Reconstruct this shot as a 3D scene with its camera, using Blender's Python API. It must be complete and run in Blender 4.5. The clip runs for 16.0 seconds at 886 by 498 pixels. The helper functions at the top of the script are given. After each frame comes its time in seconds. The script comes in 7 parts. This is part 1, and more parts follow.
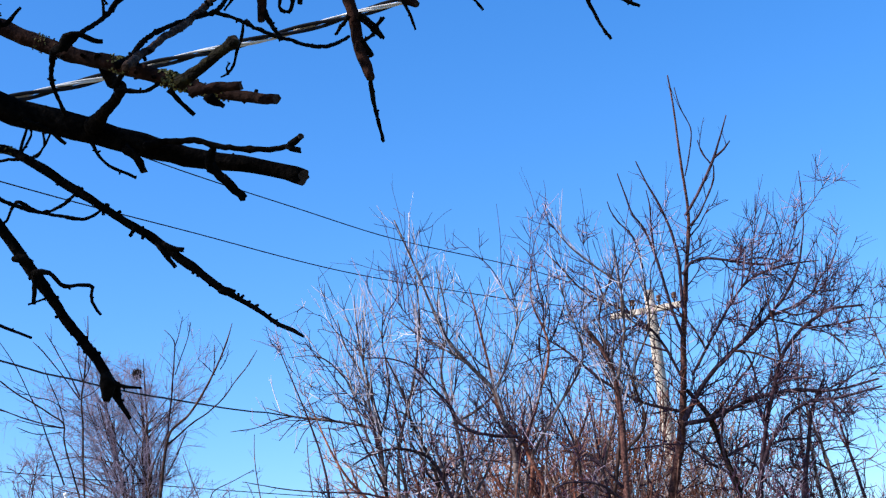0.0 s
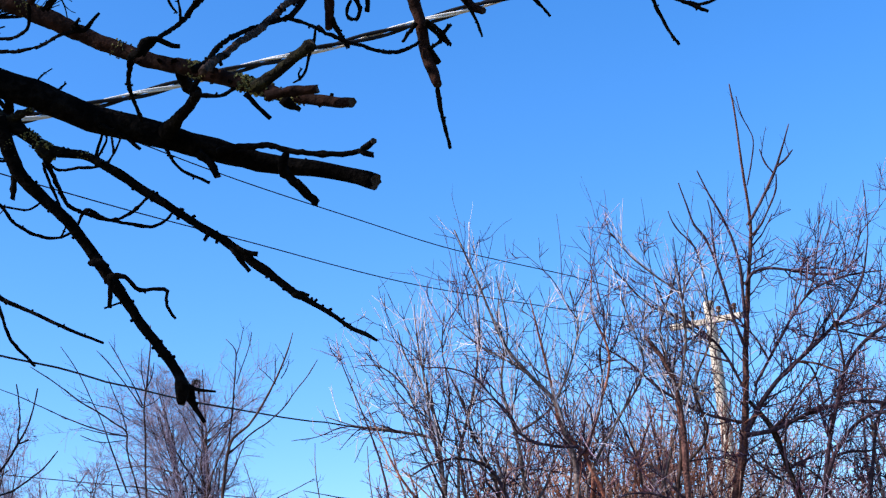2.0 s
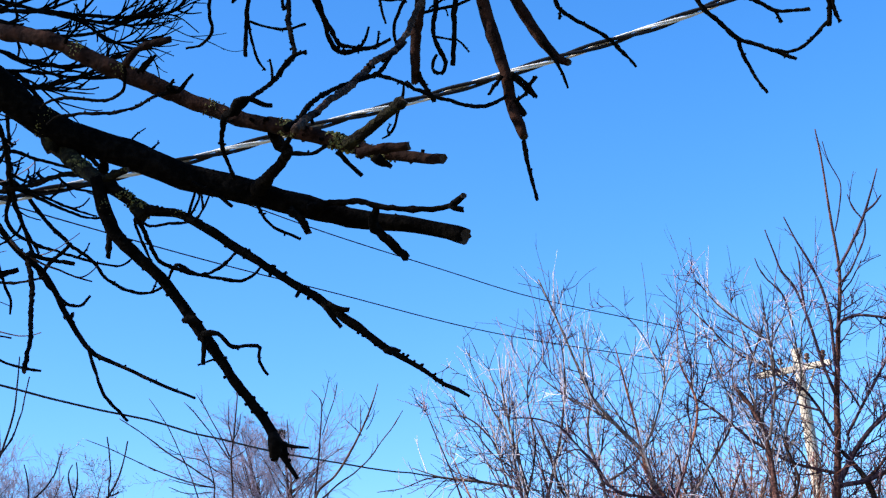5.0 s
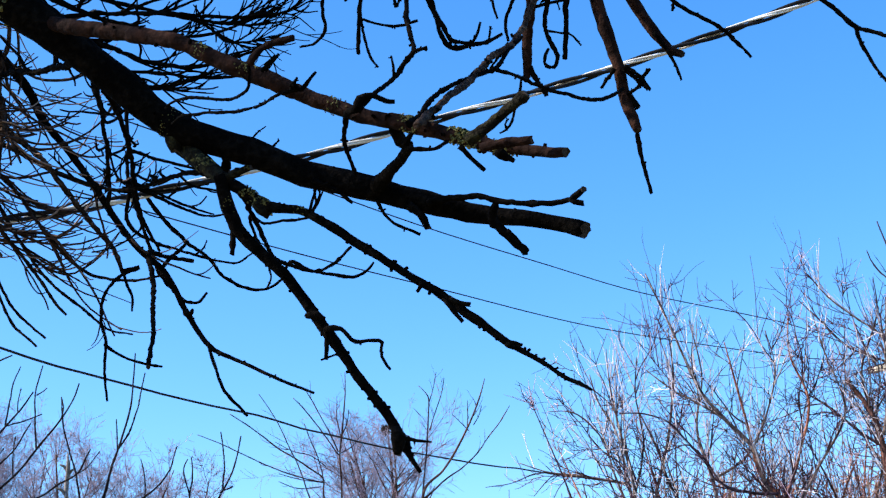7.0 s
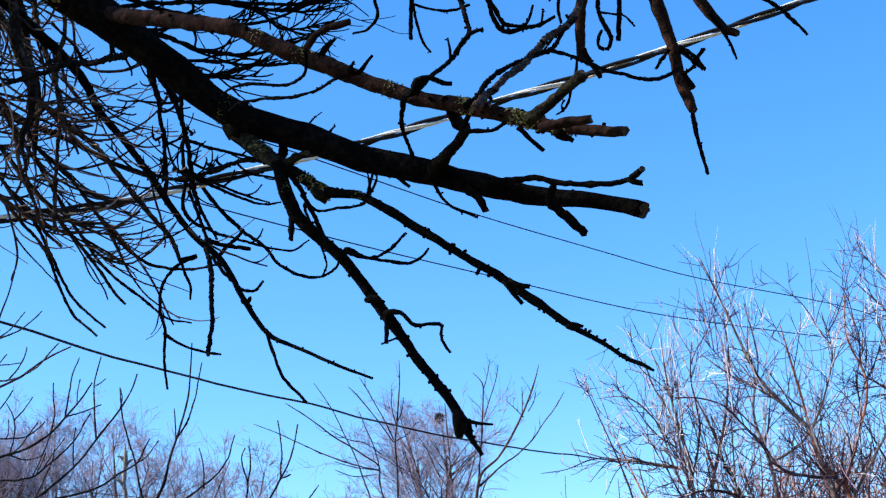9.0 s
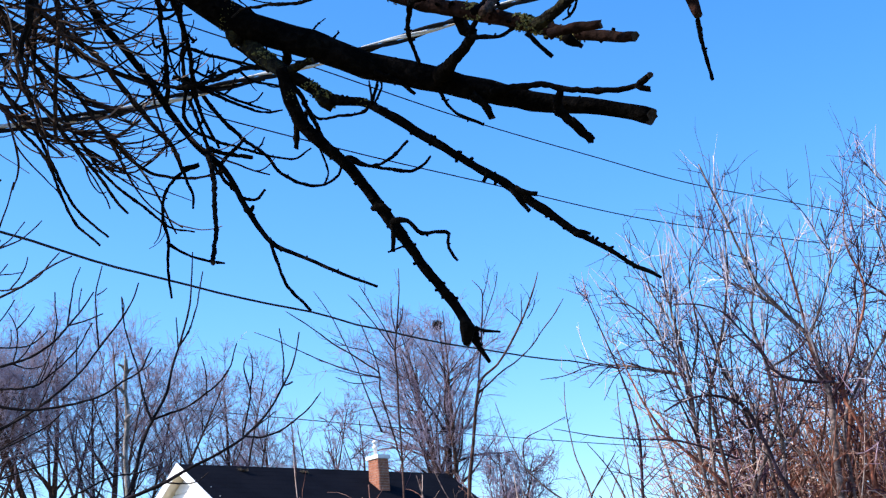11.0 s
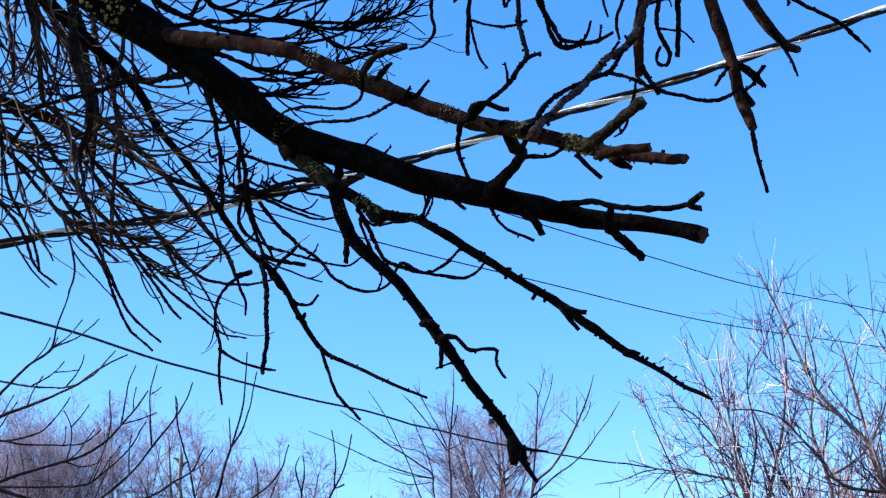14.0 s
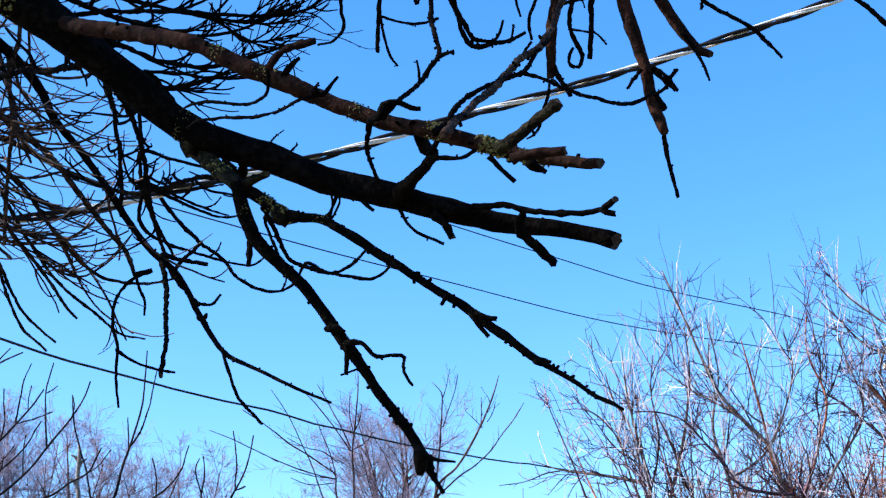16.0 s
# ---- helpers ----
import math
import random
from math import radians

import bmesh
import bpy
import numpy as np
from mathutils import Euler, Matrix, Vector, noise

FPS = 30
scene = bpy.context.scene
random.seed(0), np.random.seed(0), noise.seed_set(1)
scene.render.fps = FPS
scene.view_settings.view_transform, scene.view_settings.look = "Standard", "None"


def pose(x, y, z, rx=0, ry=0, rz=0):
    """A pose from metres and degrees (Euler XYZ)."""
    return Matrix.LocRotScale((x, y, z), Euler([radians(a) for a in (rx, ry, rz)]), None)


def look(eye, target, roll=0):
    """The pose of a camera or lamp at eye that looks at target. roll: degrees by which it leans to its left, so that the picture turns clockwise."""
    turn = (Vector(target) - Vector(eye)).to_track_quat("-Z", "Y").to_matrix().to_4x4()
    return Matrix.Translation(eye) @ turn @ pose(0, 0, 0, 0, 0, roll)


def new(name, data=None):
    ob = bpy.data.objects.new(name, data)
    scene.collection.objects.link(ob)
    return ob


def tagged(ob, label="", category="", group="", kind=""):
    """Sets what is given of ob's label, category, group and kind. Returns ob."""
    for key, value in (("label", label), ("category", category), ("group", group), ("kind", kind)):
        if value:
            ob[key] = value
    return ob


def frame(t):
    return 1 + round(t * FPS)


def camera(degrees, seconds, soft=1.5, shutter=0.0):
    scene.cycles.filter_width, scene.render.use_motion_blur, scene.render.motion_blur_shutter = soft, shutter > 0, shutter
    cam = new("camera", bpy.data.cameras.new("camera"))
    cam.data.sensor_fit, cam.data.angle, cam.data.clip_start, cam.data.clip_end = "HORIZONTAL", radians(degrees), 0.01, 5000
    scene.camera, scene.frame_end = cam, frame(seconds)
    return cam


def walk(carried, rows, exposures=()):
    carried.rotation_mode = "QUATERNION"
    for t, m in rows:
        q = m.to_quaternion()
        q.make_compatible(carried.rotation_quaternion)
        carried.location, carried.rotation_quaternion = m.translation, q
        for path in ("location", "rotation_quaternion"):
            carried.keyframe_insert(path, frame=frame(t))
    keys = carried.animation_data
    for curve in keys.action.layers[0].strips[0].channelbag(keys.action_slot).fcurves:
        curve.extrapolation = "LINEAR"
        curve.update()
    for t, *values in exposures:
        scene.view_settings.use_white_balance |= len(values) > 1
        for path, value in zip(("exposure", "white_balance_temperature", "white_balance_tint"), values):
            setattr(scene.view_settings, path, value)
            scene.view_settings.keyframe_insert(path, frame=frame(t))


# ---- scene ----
cam = camera(34.0, 16.0, soft=1.3)
PATH = [
    (0, (0.1139, -0.0158, 1.6050), (2.1362, 9.3321, 4.5251), -6.129),
    (0.5, (0.1013, -0.0014, 1.6058), (2.0578, 9.4493, 4.2244), -6.101),
    (1, (0.0863, 0.0181, 1.6064), (1.9322, 9.5825, 3.8678), -5.953),
    (1.2, (0.0850, 0.0220, 1.6020), (1.8690, 9.6040, 3.8400), -5.950),
    (1.5, (0.0809, 0.0186, 1.5668), (1.8190, 9.5619, 3.9968), -5.693),
    (2, (0.0804, -0.0011, 1.5957), (1.7238, 9.3855, 4.6274), -5.441),
    (2.5, (0.0836, -0.0027, 1.5849), (1.5991, 9.3725, 4.7170), -5.543),
    (3, (0.0799, 0.0063, 1.5905), (1.4676, 9.4095, 4.6974), -5.563),
    (3.2, (0.0743, 0.0075, 1.6030), (1.4249, 9.4160, 4.7104), -5.518),
    (5.3, (0.0634, 0.0037, 1.6140), (1.0694, 9.3291, 5.0818), -4.777),
    (5.5, (0.0619, 0.0061, 1.6163), (0.9930, 9.3214, 5.1316), -4.642),
    (6, (0.0481, 0.0044, 1.6210), (0.8065, 9.3031, 5.2207), -4.443),
    (6.5, (0.0501, -0.0001, 1.6137), (0.6077, 9.3389, 5.1452), -3.950),
    (7, (0.0229, 0.0023, 1.6107), (0.4242, 9.3910, 5.0299), -4.018),
    (7.5, (0.0391, 0.0113, 1.6099), (0.2708, 9.4107, 5.0153), -3.570),
    (8, (0.0143, 0.0067, 1.6064), (0.1680, 9.3953, 5.0459), -3.845),
    (8.5, (0.0120, 0.0108, 1.5987), (0.0935, 9.3998, 5.0397), -3.968),
    (9, (0.0048, 0.0119, 1.6026), (0.0542, 9.4278, 4.9699), -4.148),
    (9.5, (-0.0097, 0.0123, 1.5982), (0.0450, 9.4727, 4.8383), -4.525),
    (10, (0.0131, 0.0214, 1.5814), (0.0457, 9.5470, 4.6247), -4.243),
    (10.2, (-0.0025, 0.0237, 1.6029), (0.0533, 9.5867, 4.5263), -4.425),
    (12.3, (-0.0302, 0.0084, 1.6112), (-0.1846, 9.6307, 4.3293), -3.920),
    (12.5, (-0.0442, 0.0052, 1.6280), (-0.2625, 9.5927, 4.4622), -3.885),
    (13, (-0.0465, -0.0086, 1.6365), (-0.4292, 9.4768, 4.7798), -3.445),
    (13.5, (-0.0245, 0.0022, 1.6667), (-0.4180, 9.4251, 4.9915), -3.299),
    (14, (0.0064, 0.0207, 1.6519), (-0.3218, 9.4145, 5.0650), -2.958),
    (14.5, (-0.0028, 0.0256, 1.6630), (-0.2218, 9.4258, 5.0671), -3.336),
    (15, (0.0001, 0.0518, 1.6609), (-0.0826, 9.4439, 5.0934), -3.387),
    (15.5, (0.0137, 0.0822, 1.6808), (0.1101, 9.4788, 5.1007), -3.361),
    (16, (0.0017, 0.1044, 1.6939), (0.3205, 9.5155, 5.0597), -3.505),
]
walk(cam, [(t, look(eye, target, roll)) for t, eye, target, roll in PATH], [(0, 0.71, 6220, 17), (1.2, 0.71, 6220, 17), (2.5, 0.88, 6290, 18), (5.4, 1.02, 6420, 14), (6.4, 1.14, 6640, 13), (7.5, 1.12, 6580, 13), (8.5, 1.11, 6500, 13), (9.5, 1.08, 6450, 13), (10.0, 1.04, 6400, 13), (12.3, 0.95, 6260, 20), (13.5, 1.11, 6320, 18), (16, 1.24, 6400, 16)])

# ---- light: low winter sun from the side, clear blue sky ----
SUN_AZIMUTH, SUN_HEIGHT = radians(-100), radians(38)
world = bpy.data.worlds.new("winter_sky")
scene.world = world
world.use_nodes = True
wn, wl = world.node_tree.nodes, world.node_tree.links
sky = wn.new("ShaderNodeTexSky")
sky.sky_type, sky.sun_disc = "NISHITA", False
sky.sun_elevation, sky.sun_rotation = SUN_HEIGHT, SUN_AZIMUTH % (2 * math.pi)
sky.altitude, sky.air_density, sky.dust_density, sky.ozone_density = 100, 1.0, 0.8, 3.6
vivid = wn.new("ShaderNodeHueSaturation")
vivid.inputs["Saturation"].default_value = 1.3
wn["Background"].inputs["Strength"].default_value = 0.147
wl.new(sky.outputs["Color"], vivid.inputs["Color"])
cold = wn.new("ShaderNodeMix")  # the deep cold blue of a dry winter sky
cold.data_type, cold.blend_type = "RGBA", "MULTIPLY"
cold.inputs["Factor"].default_value = 1.0
cold.inputs["B"].default_value = (0.945, 1.0, 1.06, 1)
wl.new(vivid.outputs["Color"], cold.inputs["A"])
wl.new(cold.outputs["Result"], wn["Background"].inputs["Color"])
sun_data = bpy.data.lights.new("sun", "SUN")
sun_data.energy, sun_data.angle, sun_data.color = 5.0, radians(0.5), (1.0, 0.93, 0.82)
sun = new("sun", sun_data)
toward = Vector((math.sin(SUN_AZIMUTH) * math.cos(SUN_HEIGHT), math.cos(SUN_AZIMUTH) * math.cos(SUN_HEIGHT), math.sin(SUN_HEIGHT)))
sun.matrix_world = look(toward * 50, (0, 0, 0))


# ---- materials ----
def material(name, colours, scale, rough=0.85, bump=0.4, fine=6.0, detail=6.0, bump_size=0.01, stretch=(1, 1, 1), gloss=0.25, lichen=None, pale=None):
    """Two noises of different size mix the colours, and a third gives relief."""
    m = bpy.data.materials.new(name)
    m.use_nodes = True
    n, l = m.node_tree.nodes, m.node_tree.links
    bsdf = n["Principled BSDF"]
    bsdf.inputs["Roughness"].default_value = rough
    bsdf.inputs["Specular IOR Level"].default_value = gloss
    place = n.new("ShaderNodeTexCoord")
    shape = n.new("ShaderNodeMapping")
    shape.inputs["Scale"].default_value = stretch
    l.new(place.outputs["Object"], shape.inputs["Vector"])
    big, small = n.new("ShaderNodeTexNoise"), n.new("ShaderNodeTexNoise")
    big.inputs["Scale"].default_value, small.inputs["Scale"].default_value = scale, scale * fine
    for tex in (big, small):
        tex.inputs["Detail"].default_value = detail
        l.new(shape.outputs["Vector"], tex.inputs["Vector"])
    mix = n.new("ShaderNodeMath")
    mix.operation = "MULTIPLY_ADD"
    mix.inputs[1].default_value = 0.5
    l.new(big.outputs["Fac"], mix.inputs[0])
    half = n.new("ShaderNodeMath")
    half.operation = "MULTIPLY"
    half.inputs[1].default_value = 0.5
    l.new(small.outputs["Fac"], half.inputs[0])
    l.new(half.outputs[0], mix.inputs[2])
    ramp = n.new("ShaderNodeValToRGB")
    ramp.color_ramp.elements[0].position, ramp.color_ramp.elements[1].position = 0.36, 0.64
    ramp.color_ramp.elements[0].color, ramp.color_ramp.elements[1].color = (*colours[0], 1), (*colours[-1], 1)
    for k, c in enumerate(colours[1:-1]):
        ramp.color_ramp.elements.new(0.36 + 0.28 * (k + 1) / (len(colours) - 1)).color = (*c, 1)
    l.new(mix.outputs[0], ramp.inputs["Fac"])
    colour = ramp.outputs["Color"]
    if lichen:
        spots, edge, crust = n.new("ShaderNodeTexNoise"), n.new("ShaderNodeValToRGB"), n.new("ShaderNodeMix")
        spots.inputs["Scale"].default_value, spots.inputs["Detail"].default_value = scale * 1.6, 8
        spots.inputs["Roughness"].default_value = 0.7
        l.new(shape.outputs["Vector"], spots.inputs["Vector"])
        edge.color_ramp.elements[0].position, edge.color_ramp.elements[1].position = lichen[3], lichen[3] + 0.06
        l.new(spots.outputs["Fac"], edge.inputs["Fac"])
        crust.data_type = "RGBA"
        l.new(edge.outputs["Color"], crust.inputs["Factor"])
        l.new(colour, crust.inputs["A"])
        crust.inputs["B"].default_value = (*lichen[:3], 1)
        colour = crust.outputs["Result"]
    if pale:  # a random share of shoots in another tone, mostly sunlit highlights put into colour
        piece, few, other = n.new("ShaderNodeNewGeometry"), n.new("ShaderNodeMath"), n.new("ShaderNodeMix")
        few.operation = "LESS_THAN"
        few.inputs[1].default_value = pale[3]
        l.new(piece.outputs["Random Per Island"], few.inputs[0])
        other.data_type = "RGBA"
        l.new(few.outputs[0], other.inputs["Factor"])
        l.new(colour, other.inputs["A"])
        other.inputs["B"].default_value = (*pale[:3], 1)
        colour = other.outputs["Result"]
    l.new(colour, bsdf.inputs["Base Color"])
    relief = n.new("ShaderNodeBump")
    relief.inputs["Strength"].default_value, relief.inputs["Distance"].default_value = bump, bump_size
    l.new(small.outputs["Fac"], relief.inputs["Height"])
    l.new(relief.outputs["Normal"], bsdf.inputs["Normal"])
    return m


# near-black: the shade on the silhouetted limbs is put into the bark colour
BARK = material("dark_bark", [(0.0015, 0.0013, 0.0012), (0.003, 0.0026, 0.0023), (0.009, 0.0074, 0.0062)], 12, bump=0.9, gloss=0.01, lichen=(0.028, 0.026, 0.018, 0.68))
# brown twigs, lighter than the limbs, with sunlight put into the tone
TWIG_NEAR = material("sunlit_brown_twig_bark", [(0.008, 0.0045, 0.0037), (0.03, 0.018, 0.014), (0.095, 0.058, 0.045)], 14, gloss=0.08, pale=(0.26, 0.18, 0.145, 0.2))
# lighter copy of the dark bark for branches that catch sun
BARK_MID = material("sunlit_olive_brown_bark", [(0.003, 0.0022, 0.0016), (0.012, 0.0082, 0.006), (0.055, 0.038, 0.027)], 13, bump=1.0, bump_size=0.012, gloss=0.04, lichen=(0.07, 0.062, 0.032, 0.66))
BARK_RED = material("reddish_bark", [(0.006, 0.003, 0.0024), (0.014, 0.0068, 0.005), (0.032, 0.0142, 0.0095)], 11, bump=0.8, fine=4, bump_size=0.015, gloss=0.04, lichen=(0.08, 0.07, 0.045, 0.72))
# lightest copy, sunlit bark as a colour
BARK_TAN = material("sunlit_tan_bark", [(0.007, 0.0045, 0.0035), (0.028, 0.017, 0.012), (0.11, 0.072, 0.052)], 16, bump=1.0, bump_size=0.015, gloss=0.05)
MOSS = material("lichen_bark", [(0.004, 0.0035, 0.003), (0.01, 0.009, 0.006), (0.032, 0.03, 0.014)], 16, bump=1.0, bump_size=0.02, fine=4, gloss=0.03, lichen=(0.085, 0.078, 0.022, 0.6))
SAWN = material("weathered_sawn_wood", [(0.012, 0.009, 0.007), (0.05, 0.036, 0.026)], 40, gloss=0.1)
# very dark twigs, with near-white ones among them as painted sun highlights
TWIG = material("highlit_twig_bark", [(0.015, 0.01, 0.012), (0.042, 0.029, 0.034), (0.13, 0.098, 0.108)], 3, pale=(0.72, 0.64, 0.66, 0.36))
TWIG_RED = material("rusty_twig_bark", [(0.045, 0.013, 0.009), (0.18, 0.062, 0.04), (0.42, 0.19, 0.12)], 5)
PLUM = material("purplish_bark", [(0.012, 0.006, 0.009), (0.034, 0.018, 0.026), (0.1, 0.062, 0.078)], 5)
STEM = material("tan_stem_bark", [(0.035, 0.024, 0.022), (0.115, 0.082, 0.074), (0.33, 0.26, 0.235)], 5, bump=0.7)
PLUM_TWIG = material("purplish_twig_bark", [(0.018, 0.007, 0.014), (0.055, 0.024, 0.043), (0.16, 0.078, 0.125)], 3, pale=(0.44, 0.32, 0.385, 0.3))
TRUNK_PLUM = material("reddish_trunk_bark", [(0.025, 0.01, 0.009), (0.08, 0.033, 0.026), (0.19, 0.09, 0.07)], 9, bump=1.0, bump_size=0.02)
RUST = material("rusty_undergrowth_bark", [(0.085, 0.034, 0.026), (0.3, 0.145, 0.105), (0.55, 0.34, 0.26)], 4, pale=(0.62, 0.47, 0.39, 0.25))
TWIG_DARK = material("dark_twig_bark", [(0.017, 0.008, 0.007), (0.054, 0.028, 0.022), (0.125, 0.07, 0.055)], 3)
ASH_BARK = material("smooth_dark_bark", [(0.006, 0.0045, 0.006), (0.014, 0.011, 0.013), (0.035, 0.027, 0.03)], 5, gloss=0.1)
# far twigs: the lilac-blue haze of distance is mixed into both bark colours
FAR_TWIG = material("haze_tinted_twig_bark", [(0.085, 0.062, 0.078), (0.15, 0.115, 0.14), (0.25, 0.2, 0.225)], 1)
FAR_PLUM = material("haze_tinted_purplish_twig_bark", [(0.1, 0.082, 0.116), (0.215, 0.178, 0.238), (0.39, 0.335, 0.415)], 1)
WIRE = material("black_cable_jacket", [(0.008, 0.008, 0.009), (0.018, 0.018, 0.02)], 6, rough=0.6, bump=0.05, gloss=0.08)
ALUMINIUM = material("bare_aluminium_strand", [(0.6, 0.58, 0.53), (0.82, 0.8, 0.74)], 20, rough=0.35, bump=0.1)
POLE_WOOD = material("sun_bleached_pole_wood", [(0.24, 0.19, 0.14), (0.45, 0.39, 0.31), (0.68, 0.62, 0.53)], 4, stretch=(6, 6, 0.6), bump=0.9)
PORCELAIN = material("brown_porcelain", [(0.05, 0.025, 0.015), (0.09, 0.045, 0.03)], 5, rough=0.2, bump=0)
SHINGLE = material("dark_asphalt_shingle", [(0.004, 0.0045, 0.007), (0.006, 0.007, 0.011), (0.009, 0.0095, 0.013)], 1.5, fine=20, gloss=0.03)
SIDING = material("white_painted_siding", [(0.7, 0.7, 0.69), (0.8, 0.8, 0.79)], 1.2)
# cream tone holds the warm light bounced up from the ground
SOFFIT = material("bounce_lit_soffit", [(0.62, 0.55, 0.4), (0.72, 0.64, 0.48)], 1.5)
MORTAR = material("grey_mortar", [(0.3, 0.27, 0.24), (0.42, 0.39, 0.35)], 12)
BRICK = material("worn_red_brick", [(0.2, 0.075, 0.045), (0.3, 0.12, 0.07), (0.36, 0.19, 0.13)], 5)
CAP = material("white_chimney_mortar", [(0.66, 0.65, 0.62), (0.8, 0.79, 0.77)], 4)
LICHEN = material("yellow_grey_lichen", [(0.022, 0.021, 0.006), (0.1, 0.094, 0.026), (0.27, 0.25, 0.085)], 60, bump=0.5)
NEST = material("dry_nest_sticks", [(0.012, 0.009, 0.007), (0.05, 0.035, 0.026)], 6)
THORN_TWIG = material("dark_thorn_twig_bark", [(0.01, 0.004, 0.008), (0.03, 0.013, 0.025), (0.085, 0.042, 0.07)], 3, pale=(0.55, 0.36, 0.47, 0.16))
PALE_SHOOT = material("pale_smooth_shoot_bark", [(0.4, 0.33, 0.35), (0.6, 0.52, 0.54), (0.8, 0.72, 0.74)], 4, pale=(0.16, 0.1, 0.13, 0.3))
SNAG_WOOD = material("weathered_dead_wood", [(0.04, 0.032, 0.028), (0.14, 0.125, 0.115), (0.38, 0.35, 0.34)], 3, stretch=(3, 3, 0.8), bump=0.9, lichen=(0.09, 0.09, 0.04, 0.6))
DRY_LEAF = material("dry_leaf_litter", [(0.02, 0.015, 0.01), (0.06, 0.045, 0.03), (0.16, 0.14, 0.09)], 9)
GRASS = material("dormant_lawn", [(0.06, 0.055, 0.025), (0.12, 0.1, 0.05), (0.2, 0.16, 0.09)], 0.6, fine=12, bump=0.6)


# ---- building helpers ----
SPINE = {}
rng = np.random.default_rng(7)


def thing(name, at, label, category, group="", kind=""):
    """A top-level thing: an Empty at its base, under which its parts are put."""
    ob = new(name)
    ob.location = at
    ob.empty_display_size = 0.1
    return tagged(ob, label, category, group, kind)


def put(name, verts, faces, mats, parent=None, label="", smooth=True):
    """One mesh object in world coordinates, under a thing or a part."""
    me = bpy.data.meshes.new(name)
    verts, faces = np.asarray(verts, np.float32), faces if isinstance(faces, list) else np.asarray(faces, np.int32)
    if isinstance(faces, list):
        me.from_pydata(verts.tolist(), [], faces)
    else:
        me.vertices.add(len(verts))
        me.vertices.foreach_set("co", verts.ravel())
        me.loops.add(faces.size)
        me.loops.foreach_set("vertex_index", faces.ravel())
        me.polygons.add(len(faces))
        me.polygons.foreach_set("loop_start", np.arange(0, faces.size, faces.shape[1], dtype=np.int32))
        me.update(calc_edges=True)
    for m in mats if isinstance(mats, (list, tuple)) else [mats]:
        me.materials.append(m)
    if smooth:
        me.polygons.foreach_set("use_smooth", np.ones(len(me.polygons), bool))
    ob = new(name, me)
    if parent is not None:
        ob.parent = parent
        if parent.type == "EMPTY":
            ob.matrix_parent_inverse = Matrix.Translation(-parent.location)
    if label:
        ob["label"] = label
    return ob


def unit(v):
    return v / np.maximum(np.linalg.norm(v, axis=-1, keepdims=True), 1e-9)


def tube_mesh(P, R, sides):
    """Vertices and quads of N tubes along the points P (N, S, 3) with the radii R (N, S) or (N, S, sides)."""
    n, s, _ = P.shape
    T = unit(np.gradient(P, axis=1))
    mean = unit(P[:, -1] - P[:, 0])
    ref = np.where(np.abs(mean[:, 2:3]) > 0.75, [[1.0, 0.0, 0.0]], [[0.0, 0.0, 1.0]])[:, None, :]
    U = unit(np.cross(T, ref))
    V = np.cross(T, U)
    a = np.arange(sides) * 2 * np.pi / sides
    R = R if R.ndim == 3 else R[..., None]
    ring = P[:, :, None, :] + R[..., None] * (np.cos(a)[:, None] * U[:, :, None, :] + np.sin(a)[:, None] * V[:, :, None, :])
    i = np.arange(n * s * sides).reshape(n, s, sides)
    q = np.stack([i[:, :-1], np.roll(i, -1, 2)[:, :-1], np.roll(i, -1, 2)[:, 1:], i[:, 1:]], -1)
    return ring.reshape(-1, 3), q.reshape(-1, 4)


def spline(rows, step):
    """Points on a smooth curve through the rows (any number of columns), about step apart."""
    A = np.asarray(rows, float)
    if len(A) == 2:
        A = np.stack([A[0], A.mean(0), A[1]])
    h = np.maximum(np.linalg.norm(np.diff(A[:, :3], axis=0), axis=1), 1e-6)[:, None]
    slope = np.diff(A, axis=0) / h
    M = np.concatenate([slope[:1], (slope[:-1] * h[1:] + slope[1:] * h[:-1]) / (h[1:] + h[:-1]), slope[-1:]])
    got = []
    for k in range(len(A) - 1):
        n = max(2, int(h[k, 0] / step))
        u = (np.arange(n) / n)[:, None]
        got.append(A[k] * (1 + 2 * u) * (1 - u) ** 2 + A[k + 1] * u**2 * (3 - 2 * u) + h[k] * (M[k] * u * (1 - u) ** 2 + M[k + 1] * u**2 * (u - 1)))
    got.append(A[-1:])
    return np.concatenate(got)


